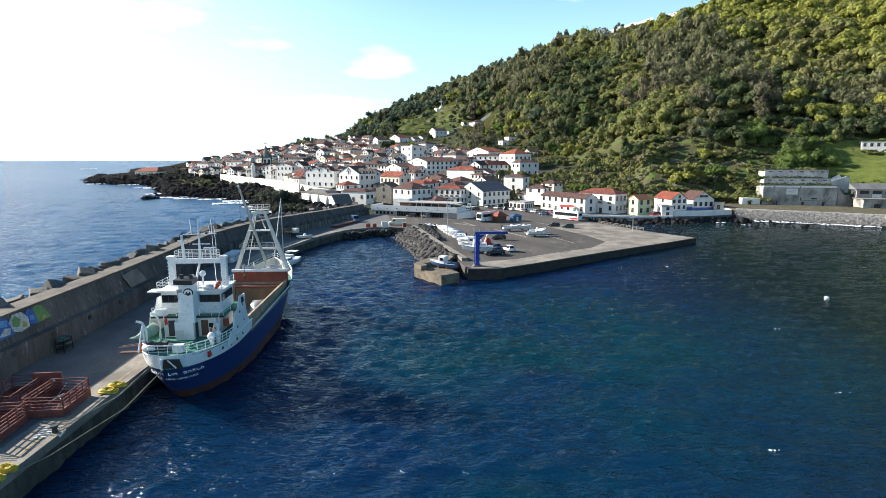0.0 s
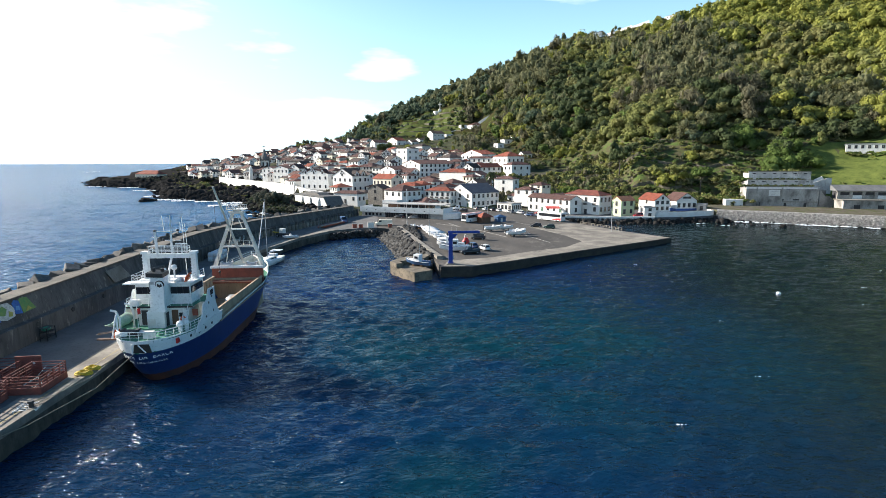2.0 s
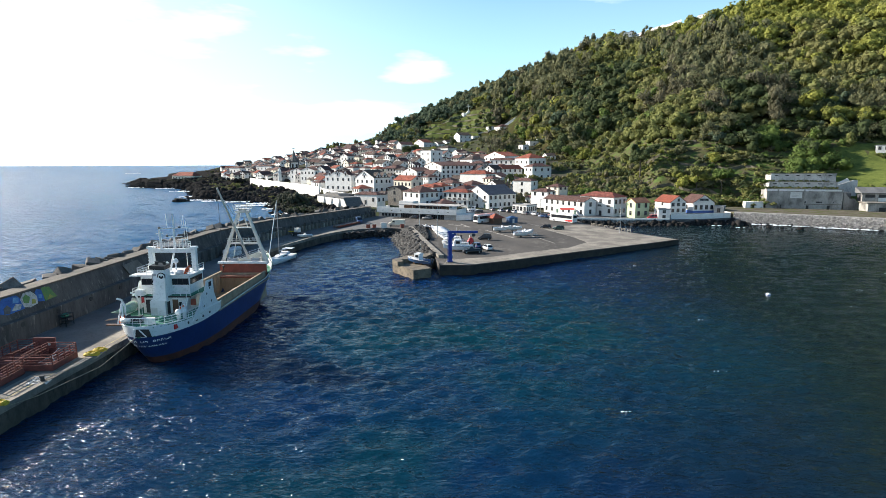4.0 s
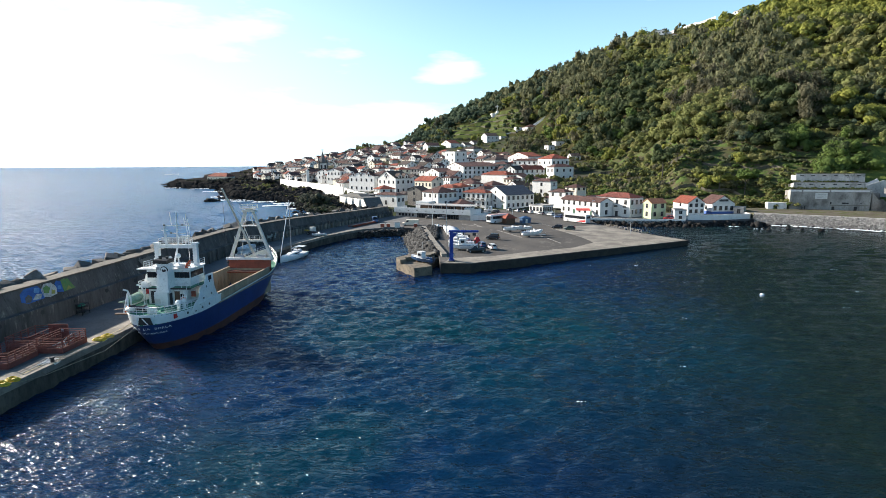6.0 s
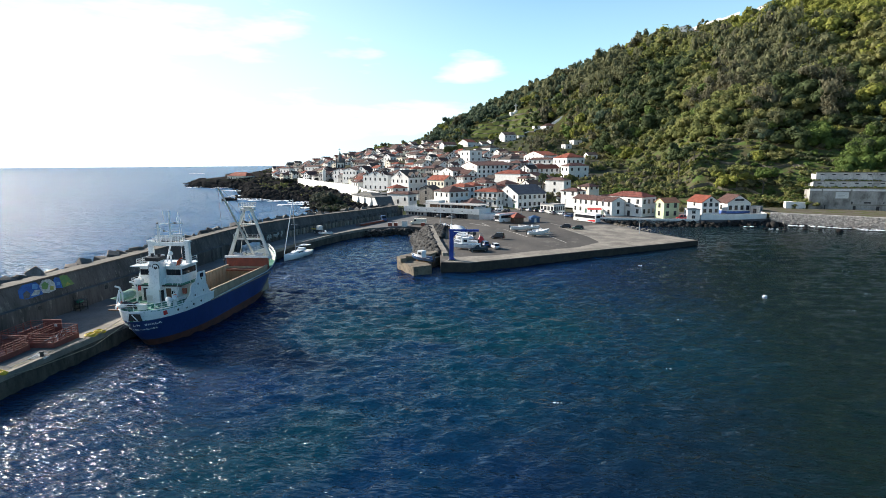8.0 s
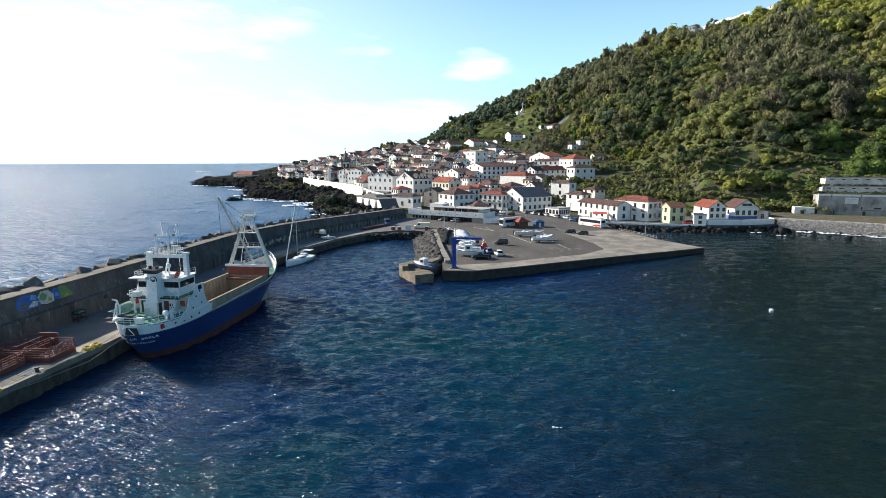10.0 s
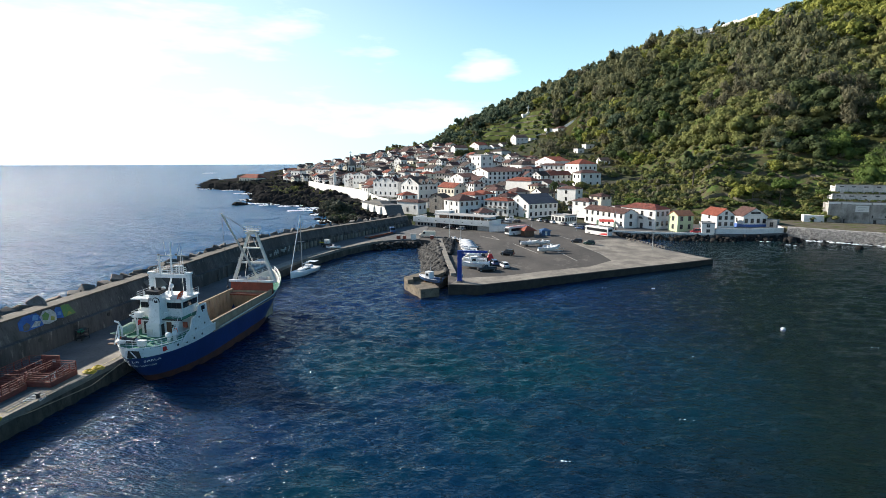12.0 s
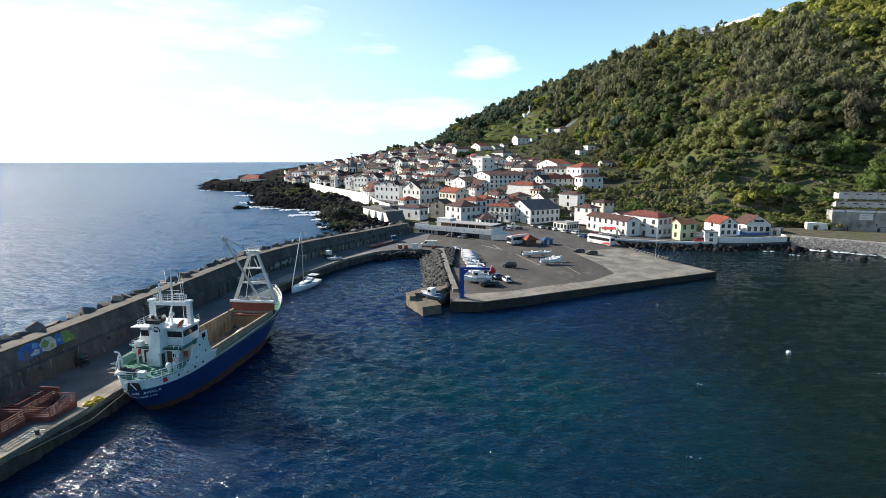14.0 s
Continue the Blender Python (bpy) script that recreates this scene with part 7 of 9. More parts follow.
for x0, x1, z0, z1 in ((15.9, 16.9, 0, 2.4), (24.0, 25.1, 0, 2.4), (19.6, 22.0, 3.6, 4.2), (15.2, 15.7, 3.4, 4.3), (26.2, 26.6, 3.6, 4.2), (5.6, 6.1, 0.5, 2.6)):
    part("opening", Geo().box(x0, x1, -0.04, 0.02, z0, z1), "black", ru, "dark empty opening")
part("white_sign", Geo().box(9.4, 14.0, -0.08, -0.01, 5.6, 8.2), "frame", ru, "blank white painted panel")
for i in range(3):
    part("sign_line", Geo().box(10.2, 13.2 - i * 0.6, -0.11, -0.08, 7.4 - i * 0.6, 7.55 - i * 0.6), "grey_wall", ru)
part("string_course", Geo().box(15.0, RL, -0.2, 0, 2.8, 3.1), "concrete", ru)
for x0 in (4.2, 14.6, 29.1):
    part("pilaster", Geo().box(x0, x0 + 0.5, -0.22, 0, -1, 9.4), "ruin_wall", ru)
part("white_parapet", Geo().box(-0.1, RL + 0.1, -0.12, 0, 8.7, 9.5), "white", ru, "flaking white parapet band")
part("slanting_wall", Geo().prism([(0, 6), (9, 6), (9, 13.2), (7.5, 13.4), (0, 10.4)], 0, 0.5, Matrix(((1, 0, 0, RL + 1.2), (0, 0, 1, 13.0), (0, 1, 0, 0), (0, 0, 0, 1)))), "ruin_pale", ru, "slanting whitewashed wall above the steps")
part("stair_wall", Geo().prism([(0, -2), (6, -2), (6, 3.4), (4.2, 5.6), (2.4, 5.4), (0, 8.6)], 0, 0.5, Matrix(((1, 0, 0, RL + 1.2), (0, 0, 1, 2.0), (0, 1, 0, 0), (0, 0, 0, 1)))), "ruin_wall", ru, "broken stepped wall")
part("broken_gable", Geo().prism([(0, 8), (5, 8), (5.4, 12.6), (4.4, 14.0), (0.8, 12.0), (0, 11.8)], 0, 0.5, Matrix(((1, 0, 0, RL + 3.4), (0, 0, 1, 17.5), (0, 1, 0, 0), (0, 0, 0, 1)))), "white", ru, "broken white gable wall")
part("lean_to", Geo().box(RL + 1.4, RL + 5.4, 6, 6.5, 2, 8.0).box(RL + 1.4, RL + 1.9, 6.5, 12, 2, 8.0), "ruin_wall", ru)
TAKEN.append((152, 238, 21))
rs = thing("ruined_store", pose(168.6, 211.6, 3.1, 0, 0, -14), "grey flat-roofed derelict store with an upper row of windows", "ruin")
part("lower_wall", Geo().box(0, 16.5, 0, 8, -2, 4.4).box(16.9, 34, 0.6, 8, -2, 4.4), "ruin_wall", rs)
part("terrace_slab", Geo().box(-0.6, 16.8, -0.4, 8, 4.4, 4.75).box(16.8, 35, 0.3, 8, 4.4, 4.65), "concrete", rs)
# wall is coloured dark to give the recess between the piers its shade
up = part("upper_wall", Geo().box(0.6, 35, 8.0, 12, 4.7, 7.9), "door_dark", rs, "dark recess behind white piers")
for i in range(8):
    part("pier", Geo().box(0.6 + i * 4.85, 1.7 + i * 4.85, 7.3, 8.0, 4.7, 7.9), "ruin_wall", up, "stained plastered pier")
    if i < 7:
        part("parapet", Geo().box(1.7 + i * 4.85, 5.45 + i * 4.85, 7.5, 8.0, 4.7, 6.3), "white" if i % 2 else "ruin_wall", up)
part("lintel_band", Geo().box(0.3, 35.2, 7.1, 8.0, 7.7, 8.2), "ruin_wall", rs)
part("roof", Geo().add([(-0.2, 6.5, 8.2), (35.6, 6.5, 8.2), (35.6, 12.6, 8.2), (-0.2, 12.6, 8.2), (-0.2, 6.5, 8.4), (35.6, 6.5, 8.4), (35.6, 12.6, 10.7), (-0.2, 12.6, 10.7)], ((3, 2, 1, 0), (4, 5, 6, 7), (0, 1, 5, 4), (1, 2, 6, 5), (2, 3, 7, 6), (3, 0, 4, 7))), "asbestos", rs, "weathered grey lean-to roof")
for x0, w_ in ((4.0, 2.4), (13.0, 2.4), (21.0, 2.0), (28.0, 2.0)):
    part("doorway", Geo().box(x0, x0 + w_, -0.05 if x0 < 16 else 0.55, 0.02 if x0 < 16 else 0.62, 0, 2.6), "black", rs)
TAKEN += [(170, 216, 12), (185, 212, 12)]
rc = thing("rubble_shack", pose(128.5, 231.5, 2.9, 0, 0, -12), "small white roofless shack in the scrub", "shack")
part("wall", Geo().box(0, 7.5, 0, 4, -2, 4.0), "white", rc)
part("doorway", Geo().box(3.0, 3.8, -0.05, 0.02, 0.5, 2.8), "black", rc)

# ---- jib crane on the jetty ----
cr = thing("jib_crane", pose(-5.2, 106.2, 2.3), "royal blue steel jib crane at the jetty edge", "crane")
part("base_plate", Geo().box(-0.9, 0.9, -0.9, 0.9, 0, 0.25), "concrete", cr)
part("post", Geo().box(-0.42, 0.42, -0.42, 0.42, 0.25, 7.4).box(-0.6, 0.6, -0.6, 0.6, 0.25, 0.5), "crane_blue", cr)
part("jib", Geo().box(-0.6, 6.4, -0.22, 0.22, 6.95, 7.45), "crane_blue", cr)
part("bracket", Geo().prism([(0.4, 5.6), (1.6, 6.8), (0.4, 6.8)], -0.12, 0.12, Matrix(((1, 0, 0, 0), (0, 0, 1, 0), (0, 1, 0, 0), (0, 0, 0, 1)))), "crane_blue", cr)
part("hoist", Geo().box(5.0, 5.8, -0.35, 0.35, 6.2, 6.8).cyl((5.4, 0, 6.2), (5.4, 0, 4.9), 0.03, n=4), "door_dark", cr)
part("ladder", Geo().box(-0.62, -0.56, -0.25, -0.2, 0.3, 7).box(-0.62, -0.56, 0.2, 0.25, 0.3, 7), "crane_blue", cr)
part("control_box", Geo().box(0.42, 0.7, -0.25, 0.25, 1.1, 1.9), "steel", cr)

kiosk = thing("kiosk", pose(11.6, 187.8, 2.1, 0, 0, 25), "timber kiosk with a pointed red roof", "kiosk")
part("wall", Geo().box(-1.8, 1.8, -1.8, 1.8, 0, 2.3), "door_brown", kiosk)
part("roof", Geo().loft([[(r * a, r * c, z) for a, c in ((-1, -1), (1, -1), (1, 1), (-1, 1))] for z, r in ((2.2, 2.6), (2.35, 2.6), (3.9, 0.15))]), "tile_red", kiosk)
kb = thing("kiosk", pose(18.2, 191.5, 2.0, 0, 0, 20) @ Matrix.Scale(0.8, 4), "small blue wooden kiosk", "kiosk")
part("wall", Geo().box(-2.2, 2.2, -1.6, 1.6, 0, 2.4), "boat_blue", kb)
part("roof", Geo().loft([[(r * 1.2 * a, r * c, z) for a, c in ((-1, -1), (1, -1), (1, 1), (-1, 1))] for z, r in ((2.3, 2.1), (2.45, 2.1), (3.4, 0.3))]), "boat_blue", kb)
part("door", Geo().box(-0.5, 0.5, -1.66, -1.6, 0, 2.0), "frame", kb)
aw = thing("awning", pose(45.6, 225.0, 1.9, 0, 0, -2), "red cafe awning on thin posts", "awning")
part("canvas", Geo().add([(-3.0, -6, 2.5), (3.0, -6, 2.5), (3.0, -2.5, 3.2), (-3.0, -2.5, 3.2), (-3.0, -6, 2.42), (3.0, -6, 2.42), (3.0, -2.5, 3.12), (-3.0, -2.5, 3.12)], ((0, 1, 2, 3), (7, 6, 5, 4), (0, 4, 5, 1), (2, 6, 7, 3), (1, 5, 6, 2), (3, 7, 4, 0))), "awning_red", aw)
for x in (-2.9, 2.9):
    part("post", Geo().cyl((x, -5.9, -0.2), (x, -5.9, 2.45), 0.05, n=6), "frame", aw)
fence = thing("railing_fence", pose(46.6, 182.4, 1.75, 0, 0, math.degrees(math.atan2(-19.2, 8.2))), "low weathered guard rail beside the slipway", "railing")
for i in range(15):
    part("post", Geo().box(i * 1.49 - 0.06, i * 1.49 + 0.06, -0.06, 0.06, -0.2, 1.1), "concrete", fence)
for z in (0.55, 1.0):
    part("rail", Geo().box(0, 20.9, -0.04, 0.04, z, z + 0.09), "concrete", fence)

# how far up the slope the close-built town reaches, by bearing: gardens and single houses above
TOP_AZ, TOP_D = (-31, -9, -5, 0, 4, 7.5, 9.3), (3000, 3000, 580, 530, 480, 440, 3000)
# closely packed smaller houses that fill the old town between the larger ones
frng = np.random.default_rng(31)
made = 0
for k in range(14000):
    if made >= 240:
        break
    ang = frng.uniform(-22.4, 7.5) if k % 3 else frng.uniform(-22.2, -11)
    lo, hi = (float(np.interp(ang, WALL_AZ, WALL_D)) + 16 if ang < -11.9 else 345 if ang < -8 else 285), min(float(np.interp(ang, AZ, FOOT)) + 15, float(np.interp(ang, TOP_AZ, TOP_D)))
    d = lo + (hi - lo) * frng.uniform() ** 0.8
    x, y = OX + d * math.sin(radians(ang)), OY + d * math.cos(radians(ang))
    wB, wA = frng.uniform(6.5, 10.5), frng.uniform(7.5, 13)
    if any((x - a) ** 2 + (y - c) ** 2 < (0.70 * r + 0.38 * math.hypot(wA, wB)) ** 2 for a, c, r in TAKEN):
        continue
    two = frng.uniform() < 0.45
    psi = 42 + frng.normal() * 9
    ca, sa = math.cos(radians(psi)), math.sin(radians(psi))
    walls = ("white", "white", "white", "white", "cream", "grey_wall")[int(frng.integers(6))]
    tiles = ("tile_brown", "tile_brown", "tile_grey", "tile_brown", "tile_grey", "tile_red")[int(frng.integers(6))]
    text = f"{'two-storey' if two else 'single-storey'} {dict(white='white', cream='cream', grey_wall='grey')[walls]} town house with {dict(tile_brown='weathered brown', tile_grey='sooty dark', tile_red='terracotta')[tiles]} roof"
    house(x - ca * wB / 2 + sa * wA / 2, y - sa * wB / 2 - ca * wA / 2, ground_z(x, y) - 0.4, round(psi), wB, wA, 5.6 if two else 3.4, ("hip", "gx", "gy")[int(frng.integers(3))], walls, tiles, 2 if two else 1, 3, 2, skip=2, label=text)
    made += 1


# ---- woods ----
def crown(rng, leaves, lumps, size, spread=0.42, core=0.76, top=0.55):
    """A ragged crown of radius one: lumps of core under small leaf sprays that face outwards."""
    cv, cf, lv = [], [], []
    cen = [np.array([rng.normal() * spread, rng.normal() * spread, rng.uniform(-0.25, top)]) for i in range(lumps)]
    rad = [rng.uniform(0.34, 0.60) for i in range(lumps)]
    for k, (c, r) in enumerate(zip(cen, rad)):
        cv.append(rock_points(rng, r * core, 0.9) + c)
        cf.append(ICO + 12 * k)
    for i in range(leaves):
        k = int(rng.integers(lumps))
        d = rng.normal(size=3)
        d[2] = abs(d[2]) * 0.95 - 0.3
        d /= np.linalg.norm(d)
        p = cen[k] + d * rad[k] * rng.uniform(0.78, 1.16)
        u = np.cross(d, rng.normal(size=3))
        u /= np.linalg.norm(u)
        w = np.cross(d, u) + d * rng.normal() * 0.45
        s = size * rng.uniform(0.6, 1.5)
        lv += [p - u * s - w * s * 0.7, p + u * s * 0.9 - w * s * 0.5, p + u * s * rng.uniform(-0.4, 0.4) + w * s * 1.1]
    n0 = 12 * lumps
    v = np.concatenate(cv + [np.array(lv)])
    return v, np.concatenate([np.concatenate(cf), n0 + np.arange(3 * leaves).reshape(-1, 3)])


trng = np.random.default_rng(21)
CLOSE = [crown(trng, 620, 7, 0.080) for i in range(8)]
NEAR = [crown(trng, 300, 6, 0.118) for i in range(10)]
FARC = [crown(trng, 130, 4, 0.165) for i in range(12)]
AIRY = [crown(trng, 210, 6, 0.112, 0.50, 0.5, 0.9) for i in range(8)]
AIRY_CLOSE = [crown(trng, 560, 8, 0.070, 0.50, 0.5, 0.9) for i in range(5)]
SHRUB = [crown(trng, 44, 2, 0.26) for i in range(8)]
BUSH = [crown(trng, 110, 3, 0.16) for i in range(8)]
woods = {k: [[], [], 0] for k in ("leaf_dark", "leaf_mid", "leaf_lime", "leaf_olive", "leaf_grey", "leaf_brown", "leaf_fresh", "leaf_haze", "leaf_scrub")}


def plant(kind, x, y, z, r, tall, near, shapes=None):
    shapes = shapes or (BUSH if near else SHRUB)
    v, f = shapes[int(trng.integers(len(shapes)))]
    a = trng.uniform(0, 6.283)
    c, s = math.cos(a), math.sin(a)
    w = woods[kind]
    p = v @ np.array([[c, s, 0], [-s, c, 0], [0, 0, 1]]) * (r, r, r * tall) + (x, y, z)
    w[0].append(p)
    w[1].append(f + w[2])
    w[2] += len(v)


# open grass above the ruins, kept free of trees
OPEN = ((168, 275, 212, 280),)


def clear(x, y, gap):
    return not any(x0 + 0.5 * (y - y0) - gap < x < x1 and y0 < y < y1 for x0, x1, y0, y1 in OPEN) and all((x - a) ** 2 + (y - c) ** 2 > (r + gap) ** 2 for a, c, r in TAKEN)


# stands of one foliage: bearing, height up the slope (0 foot, 1 crest), their spreads, and weight
# dark and lime stands also stand in for shaded hollows and sunlit slopes
STANDS = {
    "leaf_lime": ((32, 0.80, 9, 0.24, 0.95), (43, 0.60, 7, 0.30, 0.85), (21, 0.88, 6, 0.12, 0.55), (12.5, 0.45, 3, 0.12, 0.30), (19, 0.42, 4, 0.10, 0.35)),
    "leaf_olive": ((26, 0.90, 9, 0.14, 0.45), (20, 0.30, 6, 0.2, 0.42), (28, 0.22, 6, 0.1, 0.42), (36, 0.45, 8, 0.16, 0.50), (16, 0.95, 6, 0.08, 0.45)),
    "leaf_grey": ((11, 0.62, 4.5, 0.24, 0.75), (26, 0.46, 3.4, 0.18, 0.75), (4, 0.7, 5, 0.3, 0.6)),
    "leaf_brown": ((24, 0.34, 3.5, 0.10, 0.36), (32, 0.26, 4, 0.08, 0.22)),
    "leaf_dark": ((17, 0.40, 3.8, 0.28, 0.85), (30, 0.30, 4, 0.10, 0.60), (36, 0.20, 9, 0.09, 0.70), (14, 0.22, 7, 0.12, 0.45), (43, 0.30, 5, 0.12, 0.45)),
    "leaf_fresh": ((36, 0.06, 6, 0.07, 0.75), (19, 0.25, 5, 0.10, 0.30)),
    "leaf_haze": ((-1, 0.8, 6, 0.7, 0.95), (6, 0.95, 5, 0.3, 0.55), (8, 0.70, 3, 0.25, 0.35)),
    "leaf_mid": ((22, 0.30, 7, 0.25, 0.45), (18, 0.66, 5, 0.16, 0.45), (38, 0.5, 10, 0.4, 0.30)),
}


def kind_at(x, y, ang=20.0, up=0.3):
    """Which foliage grows at a place: stands with frayed borders and single strangers in them."""
    best, pick = -9.0, "leaf_mid"
    for i, (key, spots_) in enumerate(STANDS.items()):
        w = 0.12 + max(k * math.exp(-((ang - a) / sa) ** 2 - ((up - e) / se) ** 2) for a, e, sa, se, k in spots_)
        w += 0.40 * wander(x, y, 70, 3.0 * i + 1.0) + 0.27 * trng.uniform(-1, 1)
        if w > best:
            best, pick = w, key
    return pick


d_ring = 262.0
while d_ring < 1330:
    gap = float(np.interp(d_ring, [260, 450, 800, 1300], [7.4, 8.2, 10.2, 13.0]))
    for a in np.arange(-13, 47, math.degrees(gap / d_ring)):
        d, ang = d_ring + trng.uniform(-0.5, 0.5) * gap, a + math.degrees(gap / d_ring) * trng.uniform(-0.5, 0.5)
        d0, d1 = float(np.interp(ang, AZ, FOOT)), float(np.interp(ang, AZ, CREST))
        upper = d < d0 and d > float(np.interp(ang, TOP_AZ, TOP_D)) + 12
        if upper and trng.uniform() < 0.45:
            continue
        if (d < d0 + 6 and not upper) or d > d1 + 40:
            continue
        x, y = OX + d * math.sin(radians(ang)), OY + d * math.cos(radians(ang))
        rise_ = (d - d0) / (d1 - d0)
        fields = -2.6 < ang < 4.8 and rise_ < 0.42
        garden = 15.5 < ang < 34 and d < d0 + 52 + 26 * wander(x, y, 50, 2.0)
        if fields and (trng.uniform() < 0.72 or wander(x, y, 30, 6.0) < -0.1):
            continue
        if garden and trng.uniform() < (0.55 if wander(x, y, 34, 8.0) > -0.05 else 0.15):
            continue
        if not clear(x, y, 3.5):
            continue
        key = kind_at(x, y, ang, rise_)
        r = gap * (0.44 + 0.62 * trng.uniform() ** 2.2) * (0.62 if fields else 0.55 if garden or upper else 1.0) * (0.6 if rise_ > 0.93 else 1.0) * (0.42 if ang < -6 else 0.72 if ang < -2 else 0.9 if ang < 4 else 1.0)
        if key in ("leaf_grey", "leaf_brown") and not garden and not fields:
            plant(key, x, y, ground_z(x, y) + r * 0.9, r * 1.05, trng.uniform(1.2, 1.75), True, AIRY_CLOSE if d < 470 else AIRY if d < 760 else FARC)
        else:
            r *= 1.12 if key == "leaf_lime" else 1.0
            plant(key, x, y, ground_z(x, y) + r * (0.35 if key == "leaf_fresh" else 0.6), r, trng.uniform(0.8, 1.25), True, CLOSE if d < 410 else NEAR if d < (720 if ang > 22 else 540) else FARC)
        # low growth that closes the canopy
        if not fields and d < 760 and not (garden and trng.uniform() < 0.3):
            r = trng.uniform(1.4, 2.9) * (0.6 if garden else 1.0)
            x, y = x + trng.normal() * gap * 0.45, y + trng.normal() * gap * 0.45
            if clear(x, y, 1.5):
                plant(key if trng.uniform() < 0.5 else ("leaf_mid", "leaf_dark", "leaf_olive", "leaf_brown")[int(trng.integers(4))], x, y, ground_z(x, y) + r * 0.5, r, 0.9, d < 420)
    d_ring += gap * 0.86
# shrubs and garden trees between the houses
for i in range(5200):
    ang = trng.uniform(-24, 22)
    ds0, d0 = float(np.interp(ang, SHORE_AZ, SHORE)), float(np.interp(ang, AZ, FOOT))
    d = trng.uniform(max(ds0 + 55, 275), d0 + 20)
    x, y = OX + d * math.sin(radians(ang)), OY + d * math.cos(radians(ang))
    dense = 0.02 if ang > 15 else 0.22 if ang > 8 else -0.10
    if wander(x, y, 45, 12.0) + dense < trng.uniform(-0.1, 0.35) or not clear(x, y, 0.6):
        continue
    r = trng.uniform(0.8, 2.3) * (1.35 if ang > 9 else 1.0)
    plant(("leaf_mid", "leaf_dark", "leaf_olive", "leaf_brown")[int(trng.integers(4))], x, y, ground_z(x, y) + r * 0.6, r, trng.uniform(0.8, 1.3), False)
# scrub over the lava and between the shore houses and ruins
for i in range(950):
    x, y = trng.uniform(60, 235), trng.uniform(205, 330)
    d = math.hypot(x - OX, y - OY)
    ang = math.degrees(math.atan2(x - OX, y - OY))
    if d < float(np.interp(ang, SHORE_AZ, SHORE)) + 38 or not clear(x, y, 0.5):
        continue
    r = trng.uniform(0.8, 2.2)
    plant(("leaf_mid", "leaf_olive", "leaf_brown", "leaf_dark", "leaf_olive", "leaf_fresh")[int(trng.integers(6))], x, y, max(ground_z(x, y), 3.0) + r * 0.4, r, 0.9, True)
# bramble along the foot of the hillside building
for i in range(46):
    t = trng.uniform()
    x, y, r = 214 + 18 * t + trng.normal() * 0.5, 270.2 - 11.2 * t + trng.normal() * 0.5, trng.uniform(0.9, 1.7)
    plant(("leaf_fresh", "leaf_mid")[i % 2], x, y, 26.4 + trng.uniform(0, 2.0), r, 0.9, True)
# clumps of fern and bramble in the grass above the ruins
for i in range(170):
    x, y = trng.uniform(172, 262), trng.uniform(216, 266)
    if wander(x, y, 16, 9.0) > -0.05 and all((x - a) ** 2 + (y - c) ** 2 > (r + 1) ** 2 for a, c, r in TAKEN[-60:]):
        r = trng.uniform(0.5, 1.3)
        plant(("leaf_fresh", "leaf_mid", "leaf_lime")[i % 3], x, y, max(ground_z(x, y), 3.0) + 0.3 + r * 0.25, r, 0.6, True)
# creepers and bushes on and round the ruin
rot = pose(137.2, 230.5, 3.1, 0, 0, rb)
for i in range(620):
    k = int(trng.integers(0, 6))
    if k < 2:
        p, r = (trng.uniform(0, 30), 7.6 + 8.4 * k + trng.uniform(0, 1.0), (9.5, 12.3)[k] + trng.uniform(-0.2, 0.4)), trng.uniform(0.5, 0.95)
    elif k == 2:
        p, r = (trng.uniform(2, 34), trng.uniform(25.5, 33), trng.uniform(11, 16)), trng.uniform(1.2, 2.6)
    elif k == 3:
        p, r = (trng.uniform(-6, -0.6), trng.uniform(-1, 26), 0), trng.uniform(0.8, 2.0)
        p = (p[0], p[1], 0.5 + 0.32 * p[1] + trng.uniform(0, 2.5))
    else:
        p, r = (trng.uniform(-22, -6), trng.uniform(3, 16), trng.uniform(0.5, 4.5)), trng.uniform(1.0, 2.2)
    if k == 5:
        p, r = (trng.uniform(-7, 3.5), trng.uniform(-1.5, 20), 0), trng.uniform(0.8, 1.8)
        p = (p[0], p[1], trng.uniform(0.2, 3.0 + 0.55 * max(p[1], 0)))
    q = rot @ Vector(p)
    plant(("leaf_mid", "leaf_fresh", "leaf_dark", "leaf_olive")[int(trng.integers(4))], q.x, q.y, q.z, r, 0.8, True)
for i in range(420):
    ang = trng.uniform(-29, -20)
    d_ = float(np.interp(ang, WALL_AZ, WALL_D)) + trng.uniform(-26, 60)
    x, y = OX + d_ * math.sin(radians(ang)), OY + d_ * math.cos(radians(ang))
    if ground_z(x, y) > 1.5 and clear(x, y, 0.5):
        r = trng.uniform(1.0, 2.4)
        plant("leaf_scrub", x, y, ground_z(x, y) + r * 0.25, r, 0.6, False)
for i in range(240):
    t = trng.uniform()
    x, y = np.interp(t, [0, 0.5, 1], [-68, -80, -92]) + trng.normal() * 4, np.interp(t, [0, 0.5, 1], [218, 244, 284]) + trng.normal() * 5
    r = trng.uniform(1.0, 2.3)
    plant("leaf_scrub" if i % 9 else "leaf_dark", x, y, 3.0 + r * 0.35 + trng.uniform(0, 1.2), r, 0.75, True)
